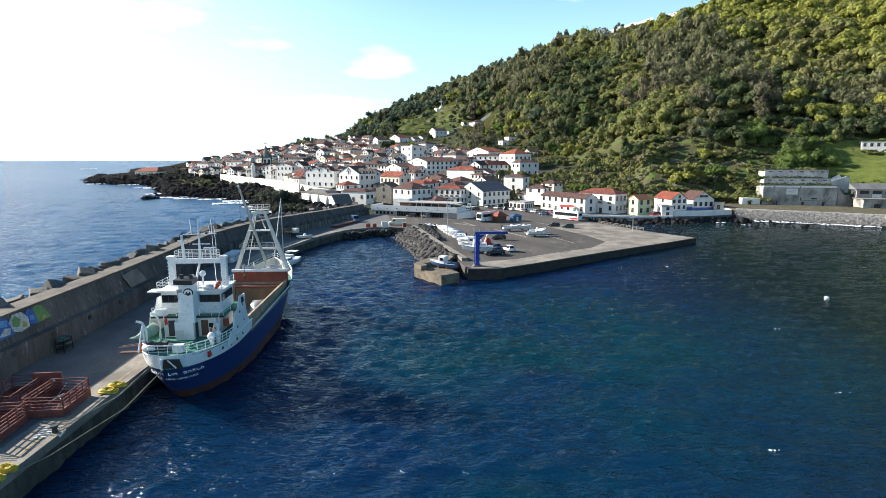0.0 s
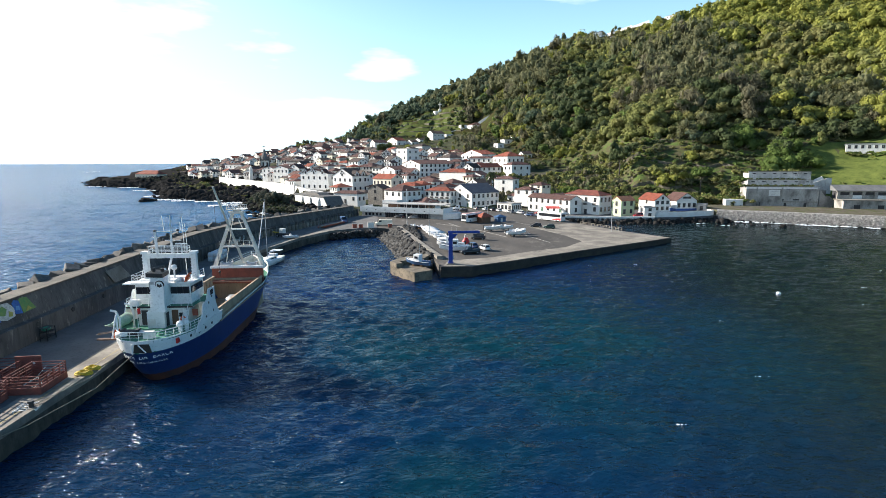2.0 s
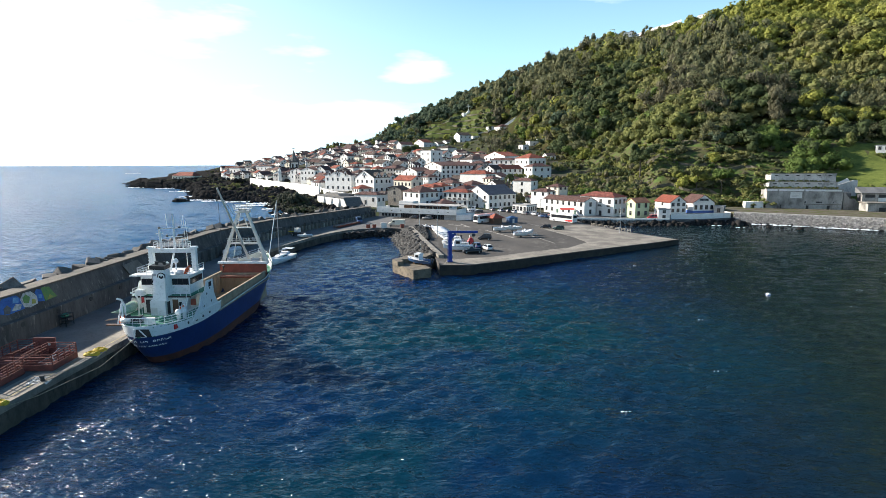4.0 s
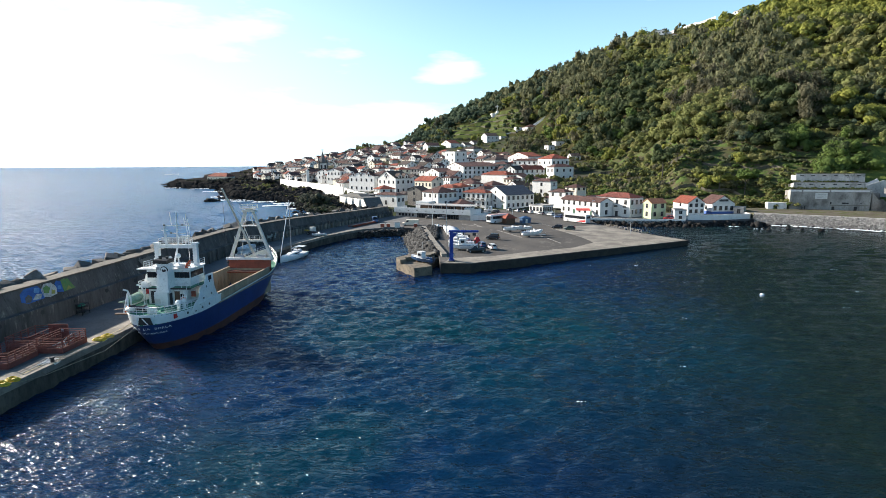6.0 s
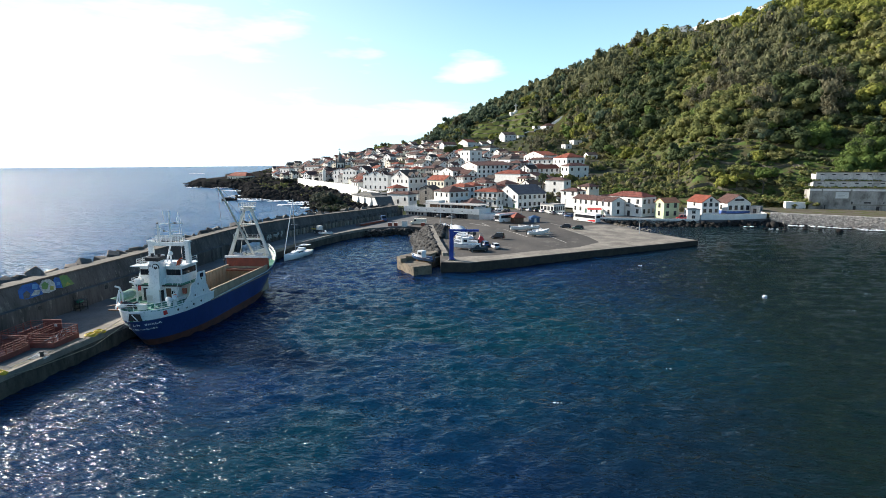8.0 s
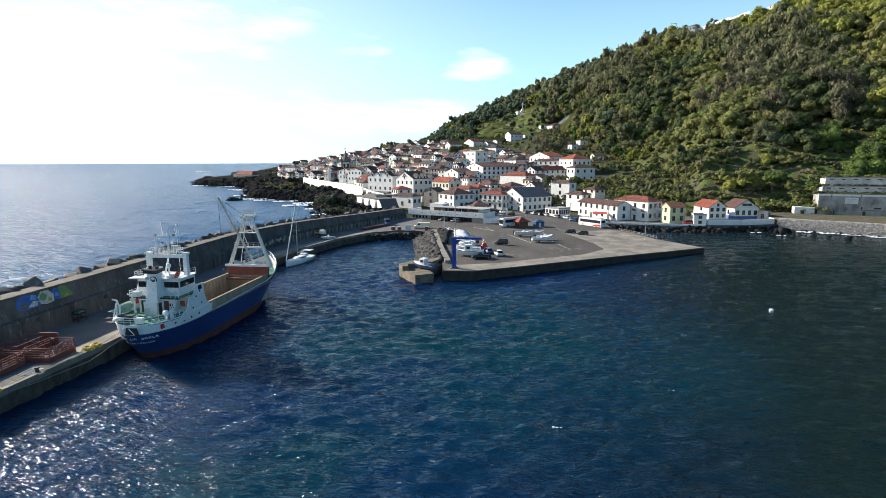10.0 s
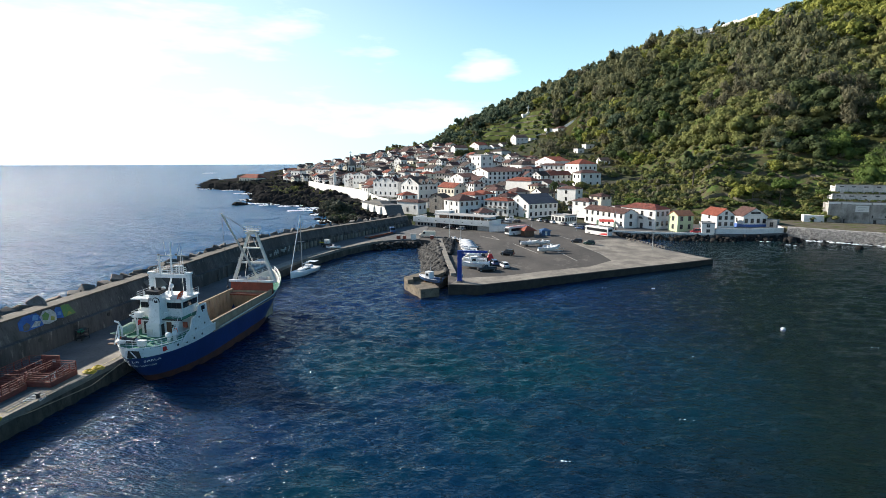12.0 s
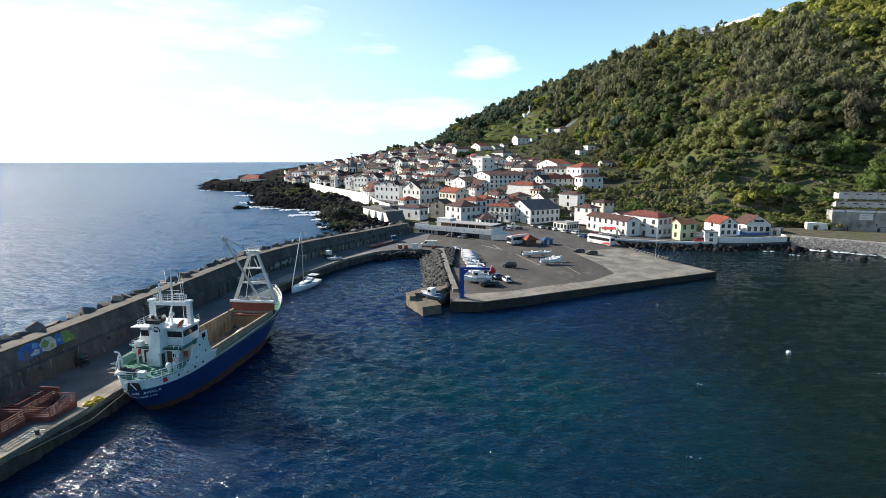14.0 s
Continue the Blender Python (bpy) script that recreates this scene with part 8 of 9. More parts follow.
# hedges along the garden terraces
for h_ in range(34):
    d_, a0 = trng.uniform(300, 372), trng.uniform(14, 36)
    for i in range(int(trng.uniform(14, 34))):
        ang = a0 + i * 0.24
        x, y = OX + d_ * math.sin(radians(ang)), OY + d_ * math.cos(radians(ang)) + trng.normal() * 0.4
        if clear(x, y, 0.6):
            r = trng.uniform(0.9, 1.7)
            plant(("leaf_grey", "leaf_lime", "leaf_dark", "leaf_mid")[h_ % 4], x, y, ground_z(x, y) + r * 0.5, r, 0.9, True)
for i in range(260):
    t = trng.uniform()
    x, y = np.interp(t, [0, 0.3, 0.6, 1], [-72, -92, -128, -165]) + trng.normal() * 5, np.interp(t, [0, 0.3, 0.6, 1], [262, 305, 345, 376]) + trng.normal() * 4
    r = trng.uniform(0.7, 1.9)
    plant("leaf_scrub" if trng.uniform() < 0.8 else "leaf_olive", x, y, 3.7 + r * 0.3, r, 0.7, False)
for key, text in (("leaf_dark", "dark evergreen laurel woods on the hillside"), ("leaf_mid", "green mixed woods on the hillside"), ("leaf_lime", "sunlit yellow-green pittosporum scrub on the hillside"), ("leaf_olive", "olive scrub woods on the hillside"), ("leaf_grey", "grey-green eucalyptus woods on the hillside"), ("leaf_brown", "brown wintry trees on the hillside"), ("leaf_haze", "ridge trees tinted blue-green for distance haze"), ("leaf_scrub", "dark salt-burnt scrub on the coastal rocks"), ("leaf_fresh", "fresh green creepers and cane at the foot of the hill")):
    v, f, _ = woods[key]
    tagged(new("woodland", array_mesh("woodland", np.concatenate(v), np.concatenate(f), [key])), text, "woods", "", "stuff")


# ---- single trees ----
def tree(x, y, z, h, r, key, label, name="tree", trunk_r=0.3):
    ob = thing(name, pose(x, y, z), label, "tree", "single trees")
    g = Geo().cyl((0, 0, -1), (0.1, 0, h * 0.62), trunk_r, trunk_r * 0.55, 8)
    for i in range(5):
        a = 1.256 * i + 0.4
        g.cyl((0.1, 0, h * (0.34 + 0.05 * i)), (r * 0.6 * math.cos(a), r * 0.6 * math.sin(a), h * 0.72), trunk_r * 0.35, trunk_r * 0.12, 5)
    part("trunk", g, "bark", ob)
    v, f = [], []
    k = 0
    for i in range(9):
        q, t = crown(trng, 150, 5, 0.10)
        c = np.array([trng.normal() * r * 0.42, trng.normal() * r * 0.42, h * 0.74 + trng.normal() * h * 0.09])
        v.append(q * r * 0.55 + c)
        f.append(t + k)
        k += len(q)
    ob2 = new("crown", array_mesh("crown", np.concatenate(v), np.concatenate(f), [key]))
    ob2.parent = ob
    return ob


def palm(x, y, z, h, label):
    ob = thing("palm_tree", pose(x, y, z), label, "tree", "single trees")
    part("trunk", Geo().loft([[(r * math.cos(a), r * math.sin(a), zz) for a in [0.785 * i for i in range(8)]] for zz, r in ((-1, 0.55), (h * 0.3, 0.42), (h * 0.9, 0.4), (h, 0.55))]), "bark", ob)
    v, f = [], []
    for i in range(64):
        a, el = trng.uniform(0, 6.283), trng.uniform(-0.45, 1.25)
        L = h * trng.uniform(0.42, 0.55)
        pts = []
        for k in range(6):
            s = k / 5
            out = L * s * math.cos(el) * (1 - 0.25 * s)
            up = L * s * math.sin(el) - 1.5 * L * 0.45 * s * s
            pts.append((out, up, 0.42 * math.sin(math.pi * min(s * 0.9 + 0.1, 1)) + 0.05))
        for k in range(5):
            n0 = len(v)
            for (o, u, w) in (pts[k], pts[k + 1]):
                for sg, drop in ((-1, -0.18), (0, 0.05), (1, -0.18)):
                    v.append((o * math.cos(a) - sg * w * math.sin(a), o * math.sin(a) + sg * w * math.cos(a), h + 0.2 + u + drop))
            f += [(n0, n0 + 1, n0 + 4), (n0, n0 + 4, n0 + 3), (n0 + 1, n0 + 2, n0 + 5), (n0 + 1, n0 + 5, n0 + 4)]
    ob2 = new("fronds", array_mesh("fronds", np.array(v), np.array(f), ["leaf_dark"]))
    ob2.parent = ob
    return ob


palm(28.1, 297.0, ground_z(28, 297), 9.5, "stout date palm with a full crown beside white houses")
palm(46.5, 755.0, ground_z(46, 755), 8.0, "small palm in front of hillside houses")
tree(-79, 236, 3.0, 6.5, 5.5, "leaf_scrub", "dense dark coastal tamarisk on the rocks")
tree(-86, 246, 3.0, 6.5, 5.5, "leaf_scrub", "dense dark coastal tamarisk on the rocks")
tree(104, 302, ground_z(104, 302), 20, 7.5, "leaf_dark", "tall umbrella-crowned conifer standing clear on the slope", "pine_tree", 0.45)
tree(112, 303, ground_z(112, 303), 13, 3.2, "leaf_dark", "slender dark conifer on the slope", "pine_tree", 0.3)
tree(-47, 508, ground_z(-47, 508), 12, 7.0, "leaf_dark", "dense dark green tree behind white houses")
tree(-3.0, 372, ground_z(-3, 372), 8, 3.6, "leaf_dark", "dark round garden tree")
tree(122, 268, ground_z(122, 268), 12, 4.0, "leaf_mid", "ivy-hung tree at the foot of the hill")
tree(132, 262, ground_z(132, 262), 12, 4.5, "leaf_fresh", "ivy-hung tree at the foot of the hill")
tree(66, 268, ground_z(66, 268), 7, 4.0, "leaf_fresh", "bright leafy garden tree above red roofs")
tree(58, 262, ground_z(58, 262), 6, 3.6, "leaf_fresh", "bright leafy garden tree above red roofs")
tree(143, 246, 12.0, 5, 2.6, "leaf_fresh", "bush growing out of a ruin roof")


# ---- vehicles ----
PAINT = {}


def paint(name, col):
    if name not in PAINT:
        PAINT[name] = name
        M[name] = mat(name, col, tuple(0.8 * c for c in col), 0.3, 1.5, 0.2, spec=0.5)
    return name


for nm, col in (("white car paint", (0.72, 0.72, 0.71)), ("silver car paint", (0.40, 0.41, 0.43)), ("black car paint", (0.018, 0.018, 0.02)), ("dark green car paint", (0.02, 0.05, 0.035)), ("blue car paint", (0.05, 0.10, 0.22)), ("red car paint", (0.38, 0.03, 0.03)), ("grey car paint", (0.16, 0.165, 0.17))):
    paint(nm, col)


def wheels(ob, xs, ys, r, w=0.2):
    for x in xs:
        for y in ys:
            wh = part("wheel", Geo().cyl((x - w / 2, y, r), (x + w / 2, y, r), r, n=12), "rubber", ob)
            part("rim", Geo().cyl((x - w / 2 - 0.02, y, r), (x + w / 2 + 0.02, y, r), r * 0.55, n=8), "steel", wh)


def car(x, y, psi, col, label, kind="hatch", z=None):
    """A car with its nose along +y before turning."""
    ob = thing("car", pose(x, y, apron_z(x, y) if z is None else z, 0, 0, psi), label, "car", "parked cars")
    h = {"hatch": 1.48, "jeep": 1.8, "pickup": 1.75}[kind]
    L = {"hatch": 4.0, "jeep": 4.1, "pickup": 5.0}[kind]
    sec = lambda yy, w, z0, z1: [(-w, yy, z0), (w, yy, z0), (w + 0.03, yy, (z0 + z1) / 2), (w - 0.08, yy, z1), (-w + 0.08, yy, z1), (-w - 0.03, yy, (z0 + z1) / 2)]
    hood = 0.92 if kind == "hatch" else 1.08
    part("body", Geo().loft([sec(-L / 2, 0.74, 0.38, 0.78), sec(-L / 2 + 0.12, 0.82, 0.26, hood), sec(0.5, 0.84, 0.22, hood), sec(L / 2 - 0.9, 0.83, 0.24, hood - 0.06), sec(L / 2 - 0.1, 0.78, 0.28, hood - 0.2), sec(L / 2, 0.68, 0.36, hood - 0.32)]), col, ob, "", True)
    a, b_ = (-L / 2 + 0.15, 0.75) if kind != "pickup" else (-0.35, 0.95)
    cab = part("cabin", Geo().loft([[(-0.74, a, hood), (0.74, a, hood), (0.74, b_ + 0.35, hood), (-0.74, b_ + 0.35, hood)], [(-0.58, a + 0.35, h), (0.58, a + 0.35, h), (0.58, b_ - 0.45, h), (-0.58, b_ - 0.45, h)]]), "glass", ob, "dark glazed cabin")
    part("roof", Geo().box(-0.58, 0.58, a + 0.3, b_ - 0.42, h - 0.05, h + 0.04), col, cab)
    for s in (-1, 1):
        part("pillar", Geo().cyl((s * 0.72, a + 0.05, hood), (s * 0.58, a + 0.33, h), 0.05, n=4).cyl((s * 0.73, b_ + 0.3, hood), (s * 0.58, b_ - 0.42, h), 0.04, n=4).cyl((s * 0.74, (a + b_) / 2, hood), (s * 0.59, (a + b_) / 2, h), 0.05, n=4), col, cab)
        part("headlight", Geo().box(s * 0.6 - 0.14, s * 0.6 + 0.14, L / 2 - 0.12, L / 2 - 0.02, 0.56, 0.72), "frame", ob)
        part("tail_light", Geo().box(s * 0.66 - 0.1, s * 0.66 + 0.1, -L / 2 - 0.02, -L / 2 + 0.06, 0.62, 0.82), "red_paint", ob)
    wheels(ob, (-0.74, 0.74), (-L / 2 + 0.75, L / 2 - 0.75), 0.32)
    return ob


car(5.0, 144.2, 75, "black car paint", "black jeep parked alone on the asphalt", "jeep")
car(4.6, 125.3, 20, "white car paint", "white hatchback beside the boats")
car(0.3, 119.6, 108, "black car paint", "dark pickup parked near the jetty edge", "pickup")
car(1.6, 128.5, 25, "blue car paint", "dark blue hatchback among the boats")
car(28.4, 174.2, 75, "black car paint", "black hatchback on the pale apron")
car(32.2, 170.6, 78, "dark green car paint", "dark green saloon on the pale apron")
for x, y, psi, col in ((-0.5, 229.5, 60, "grey car paint"), (3.2, 228.0, 60, "silver car paint"), (7.2, 231.2, 60, "black car paint"), (17.8, 238.0, 20, "silver car paint"), (20.6, 235.0, 20, "black car paint"), (23.4, 232.4, 20, "white car paint"), (27.5, 224.8, 35, "grey car paint"), (31.4, 221.8, 35, "white car paint"), (33.6, 212.8, 50, "blue car paint"), (37.0, 211.2, 50, "silver car paint"), (40.6, 215.0, 50, "white car paint"), (43.6, 213.0, 50, "grey car paint"), (46.2, 211.0, 50, "black car paint"), (39.2, 219.6, 50, "red car paint"), (14.0, 242.0, 20, "grey car paint")):
    car(x, y, psi, col, f"{col.split(' car')[0]} hatchback parked in the town street", z=max(apron_z(x, y), 1.6))
car(-20.5, 203.2, 64, "black car paint", "black hatchback in the shade of the terminal", z=2.4)
car(-15.0, 200.4, 64, "grey car paint", "grey hatchback in the shade of the terminal", z=2.4)
car(76.8, 204.2, 82, "red car paint", "red van-like car behind the shore wall", "jeep", 1.95)


def bus(x, y, psi, L, col, stripe, label):
    ob = thing("coach", pose(x, y, apron_z(x, y), 0, 0, psi), label, "bus", "buses")
    sec = lambda yy, w, z0, z1, r: [(-w, yy, z0), (w, yy, z0), (w, yy, z1 - r), (w - r, yy, z1), (-w + r, yy, z1), (-w, yy, z1 - r)]
    part("body", Geo().loft([sec(-L / 2, 1.18, 0.45, 3.3, 0.15), sec(-L / 2 + 0.15, 1.25, 0.35, 3.4, 0.18), sec(L / 2 - 0.4, 1.25, 0.35, 3.4, 0.18), sec(L / 2, 1.15, 0.45, 3.15, 0.25)]), col, ob, "", False)
    for s in (-1, 1):
        wb = part("window_band", Geo().box(*sorted((s * 1.24, s * 1.275)), -L / 2 + 0.5, L / 2 - 1.0, 1.75, 2.85), "black", ob, "dark window band")
        k = int(L / 1.5)
        for i in range(k):
            y0 = -L / 2 + 0.6 + i * (L - 1.7) / k
            part("pane", Geo().box(*sorted((s * 1.27, s * 1.29)), y0, y0 + (L - 1.7) / k - 0.12, 1.82, 2.78), "glass", wb)
        part("livery_swoosh", Geo().prism([(-L / 2 + 0.3, 0.6), (-L / 2 + 4.6, 0.6), (-L / 2 + 3.2, 1.15), (-L / 2 + 0.3, 1.45)], *sorted((s * 1.252, s * 1.268)), Matrix(((0, 0, 1, 0), (1, 0, 0, 0), (0, 1, 0, 0), (0, 0, 0, 1)))), stripe, ob)
    part("windscreen", Geo().box(-1.05, 1.05, L / 2 - 0.06, L / 2 + 0.03, 1.35, 2.95), "glass", ob)
    part("rear_window", Geo().box(-0.95, 0.95, -L / 2 - 0.03, -L / 2 + 0.05, 2.0, 2.9), "glass", ob)
    part("bumper", Geo().box(-1.15, 1.15, L / 2 - 0.05, L / 2 + 0.08, 0.4, 0.75), "black", ob)
    part("roof_hatch", Geo().box(-0.5, 0.5, -1.2, -0.2, 3.4, 3.5).box(-0.5, 0.5, 2.0, 3.0, 3.4, 3.5), "frame", ob)
    for s in (-1, 1):
        part("mirror", Geo().box(*sorted((s * 1.25, s * 1.5)), L / 2 - 0.15, L / 2 + 0.05, 2.2, 2.6), "black", ob)
    wheels(ob, (-1.12, 1.12), (-L / 2 + 2.6, L / 2 - 2.4), 0.48, 0.28)
    return ob


bus(38.6, 195.2, 37, 12.0, "white car paint", "red_paint", "white touring coach with a red swoosh")
bus(7.6, 190.0, 135, 10.5, "boat_white", "red_paint", "older white bus with a faded pink roof")
paint("faded pink roof paint", (0.52, 0.20, 0.17))
o_ = [o for o in scene.objects if o.name.startswith("coach")][-1]
part("roof_panel", Geo().box(-1.1, 1.1, -5.0, 4.7, 3.41, 3.47), "faded pink roof paint", o_, "faded pink roof")


def van(x, y, z, psi, col, label, L=5.2):
    ob = thing("van", pose(x, y, z, 0, 0, psi), label, "van", "parked vans")
    part("body", Geo().loft([[(-0.95, yy, 0.35), (0.95, yy, 0.35), (0.95, yy, z1 - 0.15), (0.8, yy, z1), (-0.8, yy, z1), (-0.95, yy, z1 - 0.15)] for yy, z1 in ((-L / 2, 2.2), (L / 2 - 1.5, 2.25), (L / 2 - 0.75, 1.25), (L / 2, 1.0))]), col, ob)
    part("windscreen", Geo().add([(-0.8, L / 2 - 1.42, 2.2), (0.8, L / 2 - 1.42, 2.2), (0.85, L / 2 - 0.78, 1.33), (-0.85, L / 2 - 0.78, 1.33), (-0.8, L / 2 - 1.5, 2.1), (0.8, L / 2 - 1.5, 2.1), (0.85, L / 2 - 0.9, 1.25), (-0.85, L / 2 - 0.9, 1.25)], ((0, 1, 2, 3), (7, 6, 5, 4), (0, 4, 5, 1), (2, 6, 7, 3), (1, 5, 6, 2), (3, 7, 4, 0))), "glass", ob)
    for s in (-1, 1):
        part("side_window", Geo().box(*sorted((s * 0.93, s * 0.965)), L / 2 - 2.3, L / 2 - 1.45, 1.35, 1.95), "glass", ob)
    wheels(ob, (-0.85, 0.85), (-L / 2 + 1.0, L / 2 - 1.0), 0.36)
    return ob


van(-25.2, 178.6, 2.42, 96, "cream", "cream panel van at the head of the rock slope", 6.0)
van(-40.5, 187.5, 2.5, 200, "blue car paint", "dull blue van beside the breakwater wall", 4.6)

# ---- small boats ----
def boat(x, y, z, psi, L, col, label, cover=None, cabin=False, trailer=False, engine=True, name="boat", keel="boat_white"):
    ob = thing(name, pose(x, y, z, 0, 0, psi), label, "boat", "small boats")
    B, D = 0.19 * L, 0.15 * L
    up = 0.55 if trailer else 0.15
    rings = []
    for t, wk, sh in ((0, 0.88, 0), (0.3, 1, 0), (0.6, 0.92, 0.03), (0.82, 0.6, 0.1), (0.95, 0.22, 0.17), (1.0, 0.03, 0.2)):
        w, zt, yy = B * wk, up + D + sh * L * 0.35, -L / 2 + L * t
        kz = up + D * 0.9 * max(0, t - 0.7) * 1.6
        rings.append([(0, yy - (0.06 * L if t > 0.9 else 0), kz), (w * 0.75, yy, kz + D * 0.22), (w, yy, zt), (w * 0.9, yy, zt), (w * 0.62, yy, zt - D * 0.45 if t < 0.7 else zt - 0.02), (-w * 0.62, yy, zt - D * 0.45 if t < 0.7 else zt - 0.02), (-w * 0.9, yy, zt), (-w, yy, zt), (-w * 0.75, yy, kz + D * 0.22)])
    part("hull", Geo().loft(rings), col, ob)
    part("rub_rail", Geo().line([(r[2][0] + 0.01, r[2][1], r[2][2] - 0.03) for r in rings], 0.045).line([(r[7][0] - 0.01, r[7][1], r[7][2] - 0.03) for r in rings], 0.045), "boat_blue" if col != "boat_blue" else "boat_white", ob)
    part("foredeck", Geo().add([(B * 0.9, 0.12 * L, up + D + 0.02), (-B * 0.9, 0.12 * L, up + D + 0.02), (0, L * 0.48, up + D + 0.22 * L * 0.35), (0, 0.16 * L, up + D + 0.12)], ((0, 2, 3), (2, 1, 3), (1, 0, 3), (0, 1, 2))), keel, ob)
    if cover:
        part("cover", Geo().loft([[(-B * 1.02 * k, yy, up + D * 0.9), (B * 1.02 * k, yy, up + D * 0.9), (B * 0.5 * k, yy, up + D + hh), (-B * 0.5 * k, yy, up + D + hh)] for yy, k, hh in ((-L * 0.5, 0.9, 0.1), (-L * 0.2, 1.0, 0.42), (L * 0.15, 0.95, 0.55), (L * 0.36, 0.55, 0.35), (L * 0.47, 0.2, 0.2))]), cover, ob, "", True)
    elif cabin:
        cb = part("wheelhouse", Geo().loft([[(-B * 0.62, -L * 0.08 - k, zz), (B * 0.62, -L * 0.08 - k, zz), (B * 0.55, L * 0.16 - k * 2, zz), (-B * 0.55, L * 0.16 - k * 2, zz)] for zz, k in ((up + D * 0.6, 0), (up + D + 0.24 * L * 0.9, 0.05 * L * 0.3))]), "boat_white", ob)
        part("cabin_window", Geo().box(-B * 0.66, B * 0.66, -L * 0.04, L * 0.08, up + D + 0.08 * L, up + D + 0.16 * L), "glass", cb)
        part("mast", Geo().cyl((0, -L * 0.05, up + D), (0, -L * 0.05, up + D + 0.55 * L), 0.04, n=5), "steel", ob)
    else:
        part("console", Geo().box(-0.3, 0.3, -0.3, 0.2, up + D * 0.5, up + D + 0.55), "boat_white", ob)
        part("thwart", Geo().box(-B * 0.75, B * 0.75, -L * 0.28, -L * 0.2, up + D * 0.72, up + D * 0.8), "wood", ob)
    if engine:
        part("outboard", Geo().box(-0.2, 0.2, -L / 2 - 0.45, -L / 2 - 0.05, up + D * 0.8, up + D + 0.5).box(-0.07, 0.07, -L / 2 - 0.35, -L / 2 - 0.15, up - 0.1, up + D * 0.8), "black", ob)
    if trailer:
        tr = part("trailer", Geo().box(-0.06, 0.06, -L * 0.4, L * 0.72, 0.42, 0.54).box(-B * 0.85, B * 0.85, -L * 0.22, -L * 0.16, 0.40, 0.5).box(-B * 0.4, -B * 0.34, -L * 0.4, L * 0.2, 0.44, 0.56).box(B * 0.34, B * 0.4, -L * 0.4, L * 0.2, 0.44, 0.56), "steel", ob)
        for s in (-1, 1):
            part("trailer_wheel", Geo().cyl((s * B * 0.9 - 0.08, -L * 0.19, 0.28), (s * B * 0.9 + 0.08, -L * 0.19, 0.28), 0.28, n=10), "rubber", tr)
    else:
        for s in (-1, 1):
            part("chock", Geo().box(s * B * 0.5 - 0.12, s * B * 0.5 + 0.12, -L * 0.2, -L * 0.12, 0, up + D * 0.25).box(s * B * 0.5 - 0.12, s * B * 0.5 + 0.12, L * 0.12, L * 0.18, 0, up + D * 0.25), "wood", ob)
    return ob


yard = lambda x, y: apron_z(x, y) + 0.0
for x, y, psi, L, col, cov, text in ((-9.6, 165.0, 62, 5.2, "boat_white", "tarp", "white open boat under a pale cover"), (-9.0, 161.0, 65, 5.6, "boat_white", "tarp", "white open boat under a pale cover"), (-8.4, 157.0, 60, 6.0, "boat_white", "tarp", "white open boat under a pale cover"), (-7.6, 152.6, 66, 6.2, "boat_white", "tarp", "white open boat under a pale cover"), (-7.0, 148.2, 62, 6.2, "boat_white", None, "white fibreglass boat on chocks"), (-5.4, 142.8, 70, 6.4, "boat_white", None, "white fibreglass boat on chocks"), (-4.6, 137.2, 66, 6.0, "boat_white", "tarp", "white boat under a pale cover"), (-14.2, 171.0, 40, 4.6, "black car paint", None, "dark inflatable dinghy on the rocks path"), (-11.8, 168.4, 50, 4.6, "black car paint", None, "dark inflatable dinghy on the rocks path")):
    boat(x, y, yard(x, y), psi, L, col, text, cov, engine=cov is None)
boat(-4.0, 129.8, yard(-4, 129.8), 80, 7.4, "boat_white", "white fishing boat with small wheelhouse on chocks", None, True, keel="boat_white")
boat(-3.2, 123.4, yard(-3, 123.4), 96, 8.0, "boat_white", "white fishing boat with dark bottom on chocks", None, True)
boat(-12.4, 106.4, 2.0, 58, 6.6, "boat_blue", "blue and white fishing boat on the pier head", None, True)
boat(12.0, 163.6, yard(12, 163.6), -76, 6.4, "boat_white", "white speedboat on a trailer", None, False, True)
boat(16.4, 166.2, yard(16, 166), -80, 5.0, "boat_white", "white open boat on a trailer", None, False, True)
boat(17.4, 151.6, yard(17, 151.6), -72, 6.8, "boat_white", "white sports boat on a trailer", None, False, True)
boat(18.6, 156.0, yard(18, 156), -74, 5.8, "boat_white", "white open boat on a trailer", None, False, True)
boat(5.0, 234.8, 1.9, 70, 6.6, "boat_white", "white motorboat parked in front of the hall", None, True, True)
eng = thing("engine_hoist", pose(0.4, 133.6, yard(0, 133.6), 0, 0, 15), "red tarpaulined winch frame among the boats", "winch")
part("cover", Geo().loft([[(-0.9, -0.8, 0), (0.9, -0.8, 0), (0.9, 0.8, 0), (-0.9, 0.8, 0)], [(-0.8, -0.7, 1.1), (0.8, -0.7, 1.1), (0.8, 0.7, 1.1), (-0.8, 0.7, 1.1)], [(-0.3, -0.3, 2.1), (0.4, -0.3, 2.0), (0.4, 0.3, 2.0), (-0.3, 0.3, 2.1)]]), "red_paint", eng)
part("frame", Geo().cyl((-1.2, 0, 0), (-0.1, 0, 3.0), 0.06).cyl((1.2, 0, 0), (0.1, 0, 3.0), 0.06), "steel", eng)

# yacht moored at the quay
yt = thing("sailing_yacht", pose(-49.4, 120.8, 0, 0, 0, 169), "white sailing yacht moored bow-in along the quay", "yacht")
